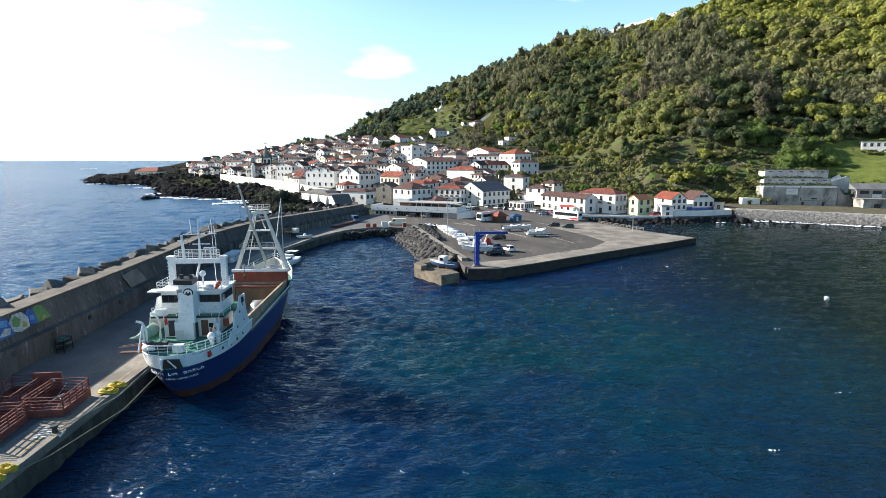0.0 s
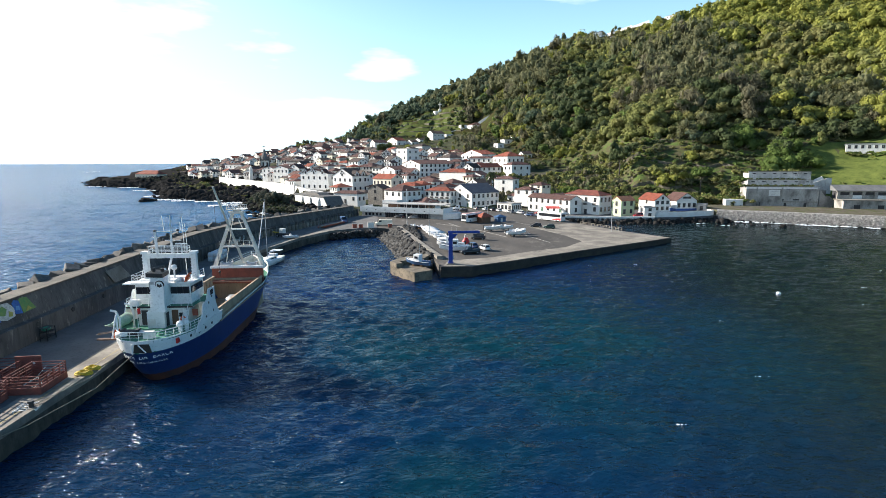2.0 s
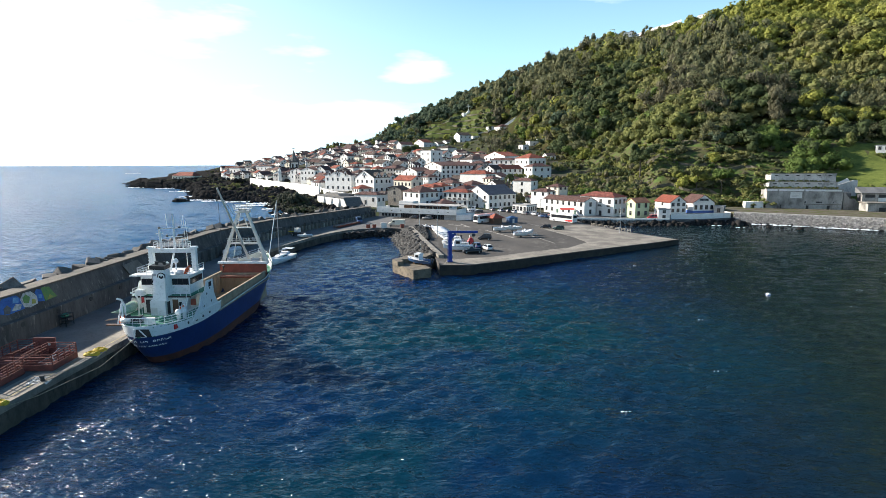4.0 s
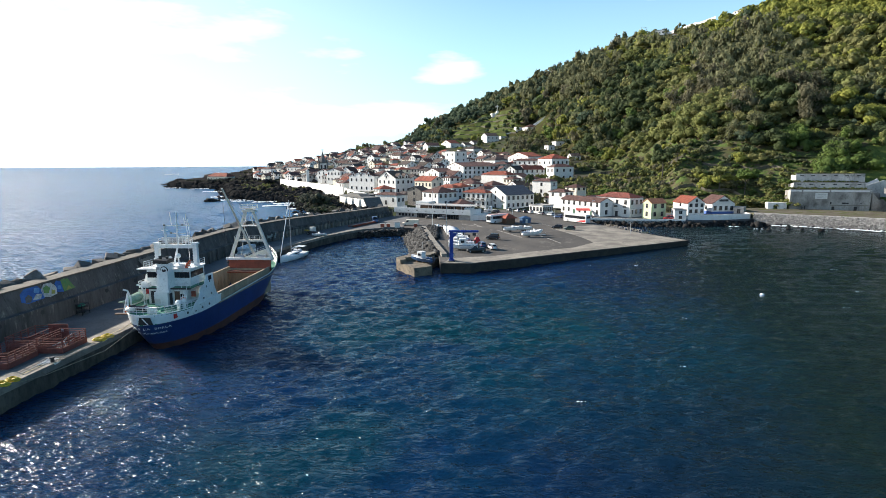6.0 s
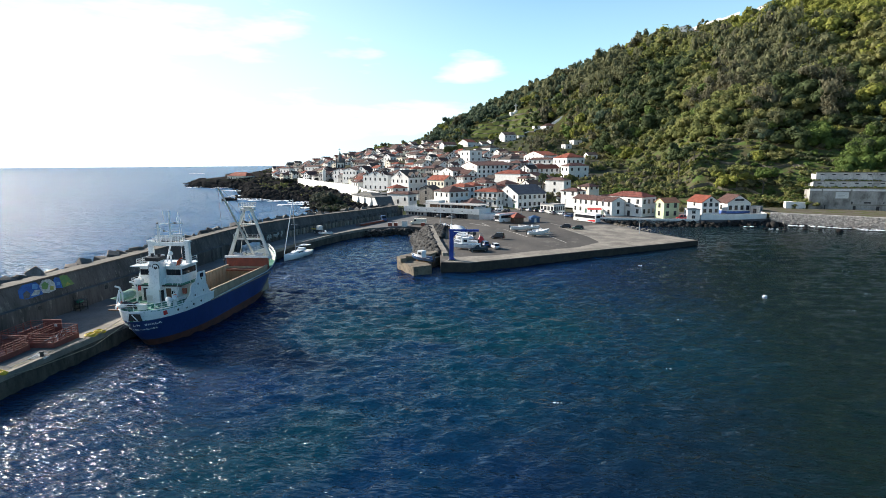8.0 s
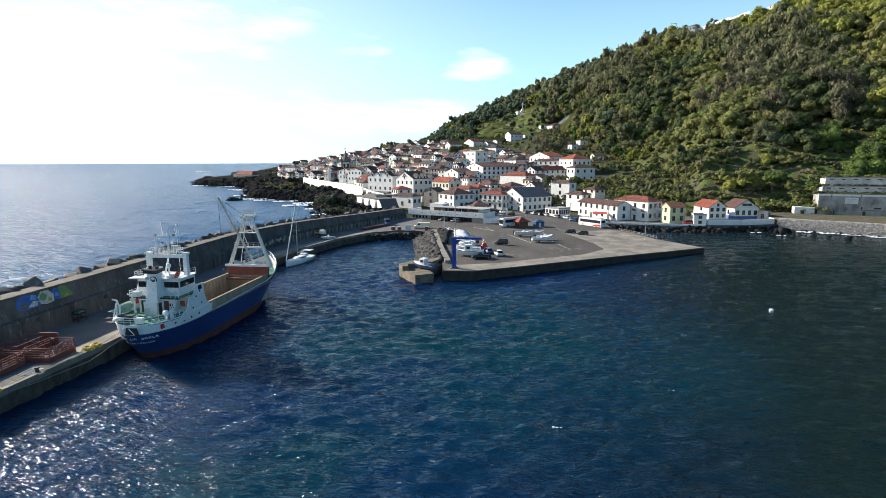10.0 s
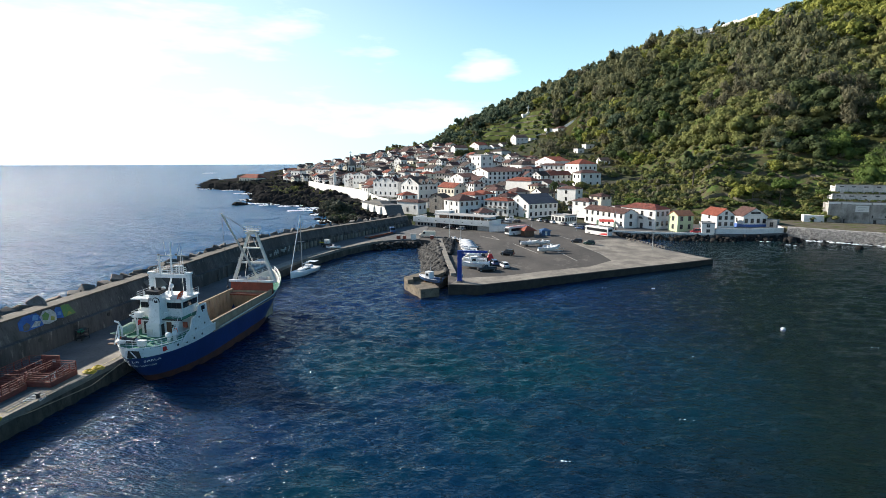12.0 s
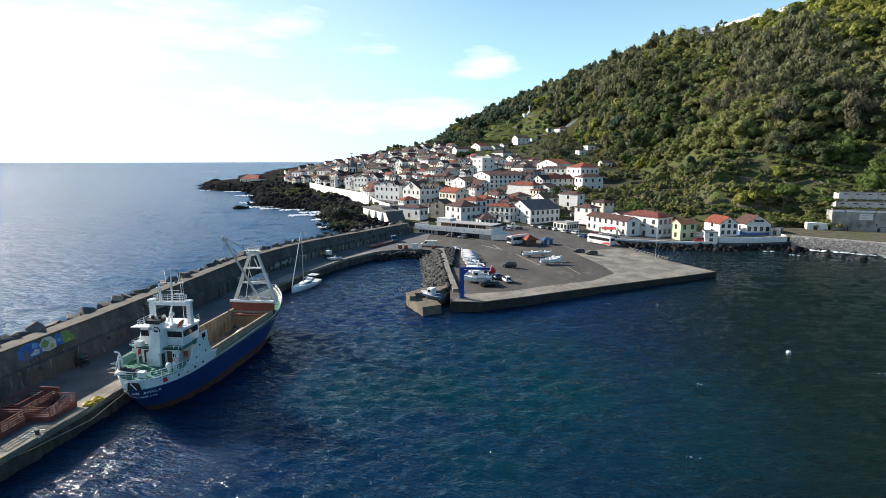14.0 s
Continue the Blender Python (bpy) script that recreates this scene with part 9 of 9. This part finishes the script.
part("hull", Geo().loft([[(0, y, -0.6), (w * 0.7, y, -0.1), (w, y, z), (w * 0.96, y, z + 0.02), (-w * 0.96, y, z + 0.02), (-w, y, z), (-w * 0.7, y, -0.1)] for y, w, z in ((-6.0, 1.45, 1.15), (-3, 1.95, 1.1), (0, 2.0, 1.15), (3, 1.5, 1.3), (5, 0.7, 1.45), (6.3, 0.05, 1.6))]), "boat_white", yt, "", True)
part("waterline_stripe", Geo().loft([[(w * 0.9, y, 0.25), (w * 0.945, y, 0.42), (w * 0.9, y, 0.42), (w * 0.85, y, 0.25)] for y, w in ((-5.9, 1.45), (-3, 1.97), (0, 2.02), (3, 1.52), (5, 0.72))]), "boat_blue", yt)
part("coachroof", Geo().loft([[(-w, y, 1.1), (w, y, 1.1), (w * 0.8, y, z), (-w * 0.8, y, z)] for y, w, z in ((-1.8, 1.2, 1.75), (1.0, 1.1, 1.8), (2.8, 0.6, 1.5))]), "boat_white", yt)
for s in (-1, 1):
    part("cabin_window", Geo().box(*sorted((s * 1.08, s * 1.14)), -1.3, 1.0, 1.36, 1.58), "glass", yt)
part("sprayhood", Geo().loft([[(-1.25, -2.6, 1.5), (1.25, -2.6, 1.5), (1.1, -2.6, 2.3), (-1.1, -2.6, 2.3)], [(-1.2, -1.5, 1.6), (1.2, -1.5, 1.6), (0.9, -1.7, 2.2), (-0.9, -1.7, 2.2)]]), "tarp", yt)
part("bimini", Geo().box(-1.3, 1.3, -5.2, -3.0, 2.75, 2.83), "boat_white", yt)
part("mast", Geo().cyl((0, 0.8, 1.5), (0, 0.8, 16.0), 0.12, 0.08), "steel", yt)
part("boom", Geo().cyl((0, 0.7, 2.9), (0, -4.0, 2.8), 0.13), "boat_white", yt)
part("spreader", Geo().cyl((-1.1, 0.7, 9.0), (1.1, 0.7, 9.0), 0.04).cyl((-0.8, 0.7, 12.6), (0.8, 0.7, 12.6), 0.04), "steel", yt)
part("furled_jib", Geo().cyl((0, 6.1, 1.7), (0, 0.95, 15.4), 0.11), "boat_white", yt)
part("rigging", Geo().cyl((0, -5.9, 1.3), (0, 0.8, 16.0), 0.02, n=4).cyl((-1.9, 0.4, 1.2), (0, 0.8, 12.6), 0.02, n=4).cyl((1.9, 0.4, 1.2), (0, 0.8, 12.6), 0.02, n=4), "black", yt)
part("keel", Geo().box(-0.15, 0.15, -1.2, 1.2, -1.8, -0.4), "black", yt)

# ---- quay clutter ----
def cage(x, y, psi, L, W, H, label):
    ob = thing("cargo_cage", pose(x, y, QUAY_Z, 0, 0, psi), label, "cargo cage", "cargo cages")
    part("tray", Geo().box(-W / 2, W / 2, -L / 2, L / 2, 0.05, 0.2).box(-W / 2, W / 2, -L / 2, -L / 2 + 0.06, 0.2, 0.75).box(-W / 2, W / 2, L / 2 - 0.06, L / 2, 0.2, 0.75).box(-W / 2, -W / 2 + 0.06, -L / 2 + 0.06, L / 2 - 0.06, 0.2, 0.75).box(W / 2 - 0.06, W / 2, -L / 2 + 0.06, L / 2 - 0.06, 0.2, 0.75), "crate_red", ob, "solid rusty red tray")
    for sx in (-1, 1):
        for k in range(5):
            part("post", Geo().box(sx * (W / 2 - 0.05) - 0.05, sx * (W / 2 - 0.05) + 0.05, -L / 2 + 0.05 + k * (L - 0.2) / 4, -L / 2 + 0.15 + k * (L - 0.2) / 4, 0.75, H), "crate_red", ob)
        for k in range(4):
            part("rail", Geo().box(sx * (W / 2 - 0.05) - 0.03, sx * (W / 2 - 0.05) + 0.03, -L / 2, L / 2, 0.95 + k * (H - 1.0) / 3, 1.02 + k * (H - 1.0) / 3), "crate_red", ob)
    for sy in (-1, 1):
        for k in range(4):
            part("rail", Geo().box(-W / 2, W / 2, sy * (L / 2 - 0.05) - 0.03, sy * (L / 2 - 0.05) + 0.03, 0.95 + k * (H - 1.0) / 3, 1.02 + k * (H - 1.0) / 3), "crate_red", ob)
    return ob


cg = cage(-51.0, 41.9, 3, 4.4, 3.4, 1.9, "rusty red open-railed cargo cage holding gear on the quay")
cage(-55.6, 42.6, 5, 5.2, 3.0, 1.9, "rusty red open-railed cargo cage on the quay")
cage(-53.4, 36.6, 4, 4.6, 3.6, 1.9, "rusty red open-railed cargo cage on the quay")
pn = thing("steel_panel", pose(-53.6, 44.6, QUAY_Z, 0, 0, 4), "upright solid red steel panel between the cages", "panel")
part("plate", Geo().box(-1.3, 1.3, -0.06, 0.06, 0, 2.3), "crate_red", pn)
part("label_plate", Geo().box(0.3, 0.7, -0.09, -0.06, 1.3, 1.7), "frame", pn)
gear = thing("lashing_gear", pose(-51.2, 42.0, QUAY_Z + 0.22, 0, 0, 20), "tangle of dark lashing bars inside a cargo cage", "lashing gear")
rg = np.random.default_rng(5)
for i in range(16):
    p = rg.uniform((-1.1, -1.5, 0.1), (1.1, 1.5, 0.5))
    q = p + rg.normal(size=3) * (0.5, 0.9, 0.35)
    q[2] = abs(q[2]) + 0.1
    part("bar", Geo().cyl(p, q, 0.05, n=5), "door_dark" if i % 3 else "steel", gear)
for x, y, s in ((-48.0, 44.6, 0.72), (-47.9, 46.0, 0.66), (-48.0, 30.0, 0.7), (-47.9, 31.2, 0.6)):
    yb_ = thing("rope_bundle", pose(x, y, QUAY_Z + 0.16, 0, 0, 30 * x), "heap of yellow mooring rope on the quay edge", "rope", "rope heaps")
    g = Geo()
    for i in range(5):
        rr = s * (0.95 - 0.14 * i)
        pts_ = [(rr * math.cos(a) * 1.3, rr * math.sin(a) * 0.7, 0.1 + 0.09 * (i % 3) + 0.06 * math.sin(3 * a + i)) for a in [2 * math.pi * k / 14 for k in range(15)]]
        g.line(pts_, 0.11, 5)
    part("coil", g, "yellow", yb_)
pf = thing("pallet_frame", pose(-48.4, 37.0, QUAY_Z, 0, 0, 12), "flat pale timber frame lying on the quay", "pallet")
for i in range(5):
    part("slat", Geo().box(-1.0, 1.0, -0.9 + i * 0.42, -0.8 + i * 0.42, 0.1, 0.16), "frame", pf)
for x in (-0.95, 0.0, 0.85):
    part("bearer", Geo().box(x, x + 0.1, -0.95, 0.95, 0, 0.1), "frame", pf)
rk = thing("net_rack", pose(-60.4, 57.0, QUAY_Z, 0, 0, 0), "small black steel rack with green netting against the wall", "rack")
for y in (-0.8, 0.8):
    for x in (0.0, 0.9):
        part("post", Geo().box(x - 0.04, x + 0.04, y - 0.04, y + 0.04, 0, 1.7), "black", rk)
for z in (0.45, 1.1, 1.65):
    part("shelf", Geo().box(-0.05, 0.95, -0.85, 0.85, z, z + 0.06), "black", rk)
part("net", Geo().ball((0.45, -0.2, 1.5), 0.5, 8, (0.9, 1.3, 0.6)), "ship_green", rk, "heap of dark green netting", True)
# mural panels on the upper wall
def mural(y0, poly, key, lift=0.09):
    """A painted patch on the battered upper wall, from (along, height) corners."""
    sl = lambda z: -61.9 - 0.29 * (z - 5.35) + lift
    n_ = len(poly)
    p = [(sl(z) - k, y0 + y, z) for k in (0, 0.05 + lift) for y, z in poly]
    g = Geo().add(p, [tuple(range(n_)), tuple(range(2 * n_ - 1, n_ - 1, -1))] + [(i, (i + 1) % n_, n_ + (i + 1) % n_, n_ + i) for i in range(n_)])
    tagged(new("mural_panel", fix(g.mesh("mural_panel", key))), "faded painted crew mural patch on the breakwater wall", "mural", "mural patches")


mural(48.6, [(0, 6.5), (1.0, 6.1), (3.9, 6.2), (4.1, 7.2), (3.4, 8.15), (1.2, 8.2), (0.2, 7.6)], "mural_blue")
mural(49.2, [(0, 6.3), (0.8, 6.2), (1.3, 6.8), (0.9, 7.3), (0.2, 7.0)], "trim", 0.13)
mural(50.4, [(0, 6.4), (1.4, 6.3), (1.9, 6.9), (1.0, 7.1)], "mural_white", 0.13)
mural(51.0, [(0, 7.3), (0.9, 7.2), (1.2, 7.8), (0.4, 8.0)], "mural_sky", 0.13)
mural(52.3, [(0.2, 6.4), (1.2, 6.1), (2.6, 6.3), (2.9, 7.3), (2.2, 8.1), (0.9, 8.15), (0, 7.4)], "mural_white")
mural(52.7, [(0, 6.9), (0.7, 6.7), (1.3, 7.4), (0.8, 7.9), (0.1, 7.6)], "mural_green", 0.13)
mural(53.9, [(0, 6.5), (0.6, 6.4), (0.8, 6.9), (0.3, 7.1)], "mural_yellow", 0.13)
mural(55.1, [(0, 6.5), (1.1, 6.3), (1.2, 7.9), (0.5, 8.15), (0.0, 7.8)], "mural_blue")
mural(55.3, [(0, 6.9), (0.6, 6.8), (0.7, 7.3), (0.2, 7.4)], "mural_sky", 0.13)
mural(56.3, [(0, 6.3), (2.3, 6.4), (1.5, 8.0), (0.5, 8.15), (0.0, 8.0)], "mural_green")
mural(56.7, [(0, 6.4), (1.2, 6.5), (0.7, 7.0)], "mural_yellow", 0.13)
g = Geo().add([(-61.86 - 0.29 * (z - 5.35), y, z) for y, z in ((76.5, 5.6), (81.5, 5.7), (79.8, 7.9), (75.2, 7.7))] + [(-61.92 - 0.29 * (z - 5.35), y, z) for y, z in ((76.5, 5.6), (81.5, 5.7), (79.8, 7.9), (75.2, 7.7))], ((0, 1, 2, 3), (7, 6, 5, 4), (0, 4, 5, 1), (2, 6, 7, 3), (1, 5, 6, 2), (3, 7, 4, 0)))
tagged(new("wall_patch", fix(g.mesh("wall_patch", "concrete"))), "paler repaired patch on the breakwater wall", "wall patch")
# pale painted scrawl on the lower wall
grn = np.random.default_rng(3)
for k in range(22):
    y = 127.0 + 0.5 * k
    x = float(np.interp(y, [112, 128, 148], [-62.5, -62.0, -59.4])) + 0.10
    z0, h = 3.3 + grn.uniform(0, 0.7), grn.uniform(0.5, 1.1)
    w_ = grn.uniform(0.1, 0.2)
    a = grn.uniform(-0.5, 0.5)
    part("graffiti_stroke", Geo().box(-0.25, 0.04, -w_, w_, -h / 2, h / 2), "mural_white", bpy.data.objects["breakwater_wall"], "", False, Matrix.Translation((x, y, z0 + h / 2)) @ Matrix.Rotation(-0.13, 4, "Z") @ Matrix.Rotation(a, 4, "X"))
# buttresses, fenders and drain holes along the lower wall
for i, (x, y) in enumerate(wall_foot):
    if y > 96:
        part("buttress", Geo().box(-0.2, 0.55, -0.3, 0.3, 0, 2.72), "sea_wall", bpy.data.objects["breakwater_wall"], "", False, pose(x, y, QUAY_Z, 0, 0, math.degrees(math.atan2(wall_foot[min(i + 1, len(wall_foot) - 1)][1] - wall_foot[i - 1][1], wall_foot[min(i + 1, len(wall_foot) - 1)][0] - wall_foot[i - 1][0])) - 90))
for y in (43.5, 50.5, 57.0, 64.0, 71.5, 79.0, 87.0):
    rg_ = thing("wall_ring", pose(-60.95, y, 4.6), "rusty mooring recess in the breakwater wall", "mooring ring", "wall rings")
    part("recess", Geo().cyl((-0.05, 0, 0), (0.05, 0, 0), 0.34, n=10), "black", rg_)
for y in range(52, 92, 8):
    fd = thing("tyre_fender", pose(-47.5, y, 1.5), "black rubber tyre fender hung on the quay", "fender", "tyre fenders")
    g = Geo()
    for i in range(12):
        a, c = 2 * math.pi * i / 12, 2 * math.pi * (i + 1) / 12
        g.cyl((0.2, 0.45 * math.cos(a), 0.45 * math.sin(a)), (0.2, 0.45 * math.cos(c), 0.45 * math.sin(c)), 0.16, n=6)
    part("tyre", g, "rubber", fd)
# forklift-like loader, pontoon gangway, sacks and boxes further along
ld = thing("loader", pose(-53.4, 150.5, QUAY_Z, 0, 0, 60), "dark compact loader with a white cab on the quay", "loader")
part("chassis", Geo().box(-0.9, 0.9, -2.2, 1.8, 0.5, 1.3), "door_dark", ld)
part("cab", Geo().box(-0.7, 0.7, -0.6, 0.8, 1.3, 2.6), "frame", ld)
part("boom_arm", Geo().box(-0.2, 0.2, 0.8, 4.0, 1.2, 1.5), "yellow", ld)
wheels(ld, (-0.95, 0.95), (-1.5, 1.2), 0.55, 0.35)
bt = boat(-50.4, 147.4, QUAY_Z, 120, 4.6, "boat_white", "small white dinghy on the quay beside a loader", None, False, False, False)
gp = thing("pontoon_ramp", pose(-43.0, 179.6, QUAY_Z, 0, 0, math.degrees(math.atan2(18, 6.2)) - 90), "long pale steel ramp with rusty red edges", "ramp")
part("deck", Geo().box(-1.0, 1.0, -9.0, 9.0, 0.5, 0.75), "pale_edge", gp)
for s in (-1, 1):
    part("girder", Geo().box(*sorted((s * 1.0, s * 1.15)), -9, 9, 0.2, 0.8), "ship_rust", gp)
for y in (-7, 0, 7):
    part("support", Geo().box(-0.9, 0.9, y - 0.2, y + 0.2, 0, 0.5), "wood", gp)
for x, y, s, key, text in ((-29.0, 171.4, 1.4, "frame", "small white service hut with flat top"), (-34.5, 171.6, 1.0, "ship_rust", "rust-red storage box on the waterfront"), (-32.5, 172.4, 0.9, "ship_rust", "rust-red storage box on the waterfront"), (-22.6, 173.0, 0.9, "ship_rust", "rust-red storage box on the waterfront")):
    bx = thing("service_box", pose(x, y, 2.5, 0, 0, 10), text, "box", "waterfront boxes")
    part("body", Geo().box(-s * 0.7, s * 0.7, -s * 0.6, s * 0.6, 0, s * 1.35), key, bx)
    part("lid", Geo().box(-s * 0.76, s * 0.76, -s * 0.66, s * 0.66, s * 1.35, s * 1.42), "flat_roof", bx)
sk = np.random.default_rng(9)
for i in range(16):
    a = thing("bulk_sack", pose(-60.0 + (i % 2) * 1.2, 112.0 + (i // 2 % 4) * 1.6 + sk.normal() * 0.1, QUAY_Z + (i // 8) * 1.0, 0, 0, sk.uniform(-9, 9)), "grey-white bulk sack stacked by the wall", "sack", "bulk sacks")
    part("body", Geo().loft([[(-w, -w, z), (w, -w, z), (w, w, z), (-w, w, z)] for z, w in ((0, 0.48), (0.3, 0.58), (0.75, 0.56), (1.0, 0.42))]), "tarp", a, "", True)

# buoys
for x, y, key, text in ((55.5, 84.4, "mural_blue", "pale turquoise mooring buoy floating in the harbour"),):
    by = thing("mooring_buoy", pose(x, y, 0), text, "buoy")
    part("float", Geo().ball((0, 0, 0.15), 0.42, 10), "boat_white", by, "", True)
    part("band", Geo().cyl((0, 0, 0.1), (0, 0, 0.24), 0.425, n=14), key, by)

# foam where the swell breaks
def foam(spots, label, seed, size=1.0):
    rng = np.random.default_rng(seed)
    v, f = [], []
    for x, y, L, W, psi in spots:
        for k in range(max(4, int(L * W * 0.9))):
            t, s = rng.uniform(-0.5, 0.5), rng.normal() * 0.3
            cx, cy = t * L, s * W
            c_, s_ = math.cos(psi), math.sin(psi)
            px, py = x + cx * c_ - cy * s_, y + cx * s_ + cy * c_
            n0, m = len(v), 7
            r = size * rng.uniform(0.15, 0.75)
            v.append((px, py, size * (0.5 + rng.uniform(0, 0.25))))
            for j in range(m):
                a = 2 * math.pi * j / m
                rr = r * rng.uniform(0.5, 1.4)
                v.append((px + rr * 1.6 * math.cos(a), py + rr * math.sin(a), 0.3 * size))
            f += [(n0, n0 + 1 + j, n0 + 1 + (j + 1) % m) for j in range(m)]
    tagged(new("sea_foam", array_mesh("sea_foam", np.array(v), np.array(f), ["foam"])), label, "foam", "", "stuff")


surf = [(*coast_at(a, out), L, W, -radians(a) + turn) for a, out, L, W, turn in ((-30.6, 16, 34, 9, 0.1), (-29.0, 6, 40, 6, 0), (-26.6, 5, 40, 6, 0), (-24.9, 24, 28, 8, 0.2), (-24.3, 34, 30, 9, 0.1), (-23.6, 10, 34, 8, 0), (-21.4, 8, 34, 6, 0), (-19.2, 8, 34, 7, 0), (-17.2, 10, 30, 8, 0.1), (-15.6, 14, 26, 8, 0.4), (-18.6, 40, 24, 9, 0), (-14.6, 12, 22, 7, 0.9), (-25.8, 60, 26, 5, 0.1))]
foam(surf, "white surf breaking on black lava", 1)
brng = np.random.default_rng(15)
wash = []
for (x0, y0), (x1, y1) in zip(bay, bay[1:]):
    L = math.hypot(x1 - x0, y1 - y0)
    for k in range(int(L / 1.5)):
        t, o = brng.uniform(), 3.6 + abs(brng.normal()) * 1.3
        wash.append((x0 + (x1 - x0) * t + (y1 - y0) / L * o, y0 + (y1 - y0) * t - (x1 - x0) / L * o, brng.uniform(1.5, 6.0), brng.uniform(0.5, 2.0), math.atan2(y1 - y0, x1 - x0) + brng.normal() * 0.25))
foam(wash + [(98, 195, 6, 1.0, 0.1), (104, 188, 4, 1.6, 0.0)], "white surf along the bay wall", 2, 0.8)
crng = np.random.default_rng(77)
foam([(float(crng.uniform(5, 95)), float(crng.uniform(32, 135)), float(crng.uniform(0.9, 2.2)), float(crng.uniform(0.2, 0.45)), float(crng.uniform(-0.5, 0.3))) for i in range(14)], "small white crests on the harbour water", 3, 0.16)
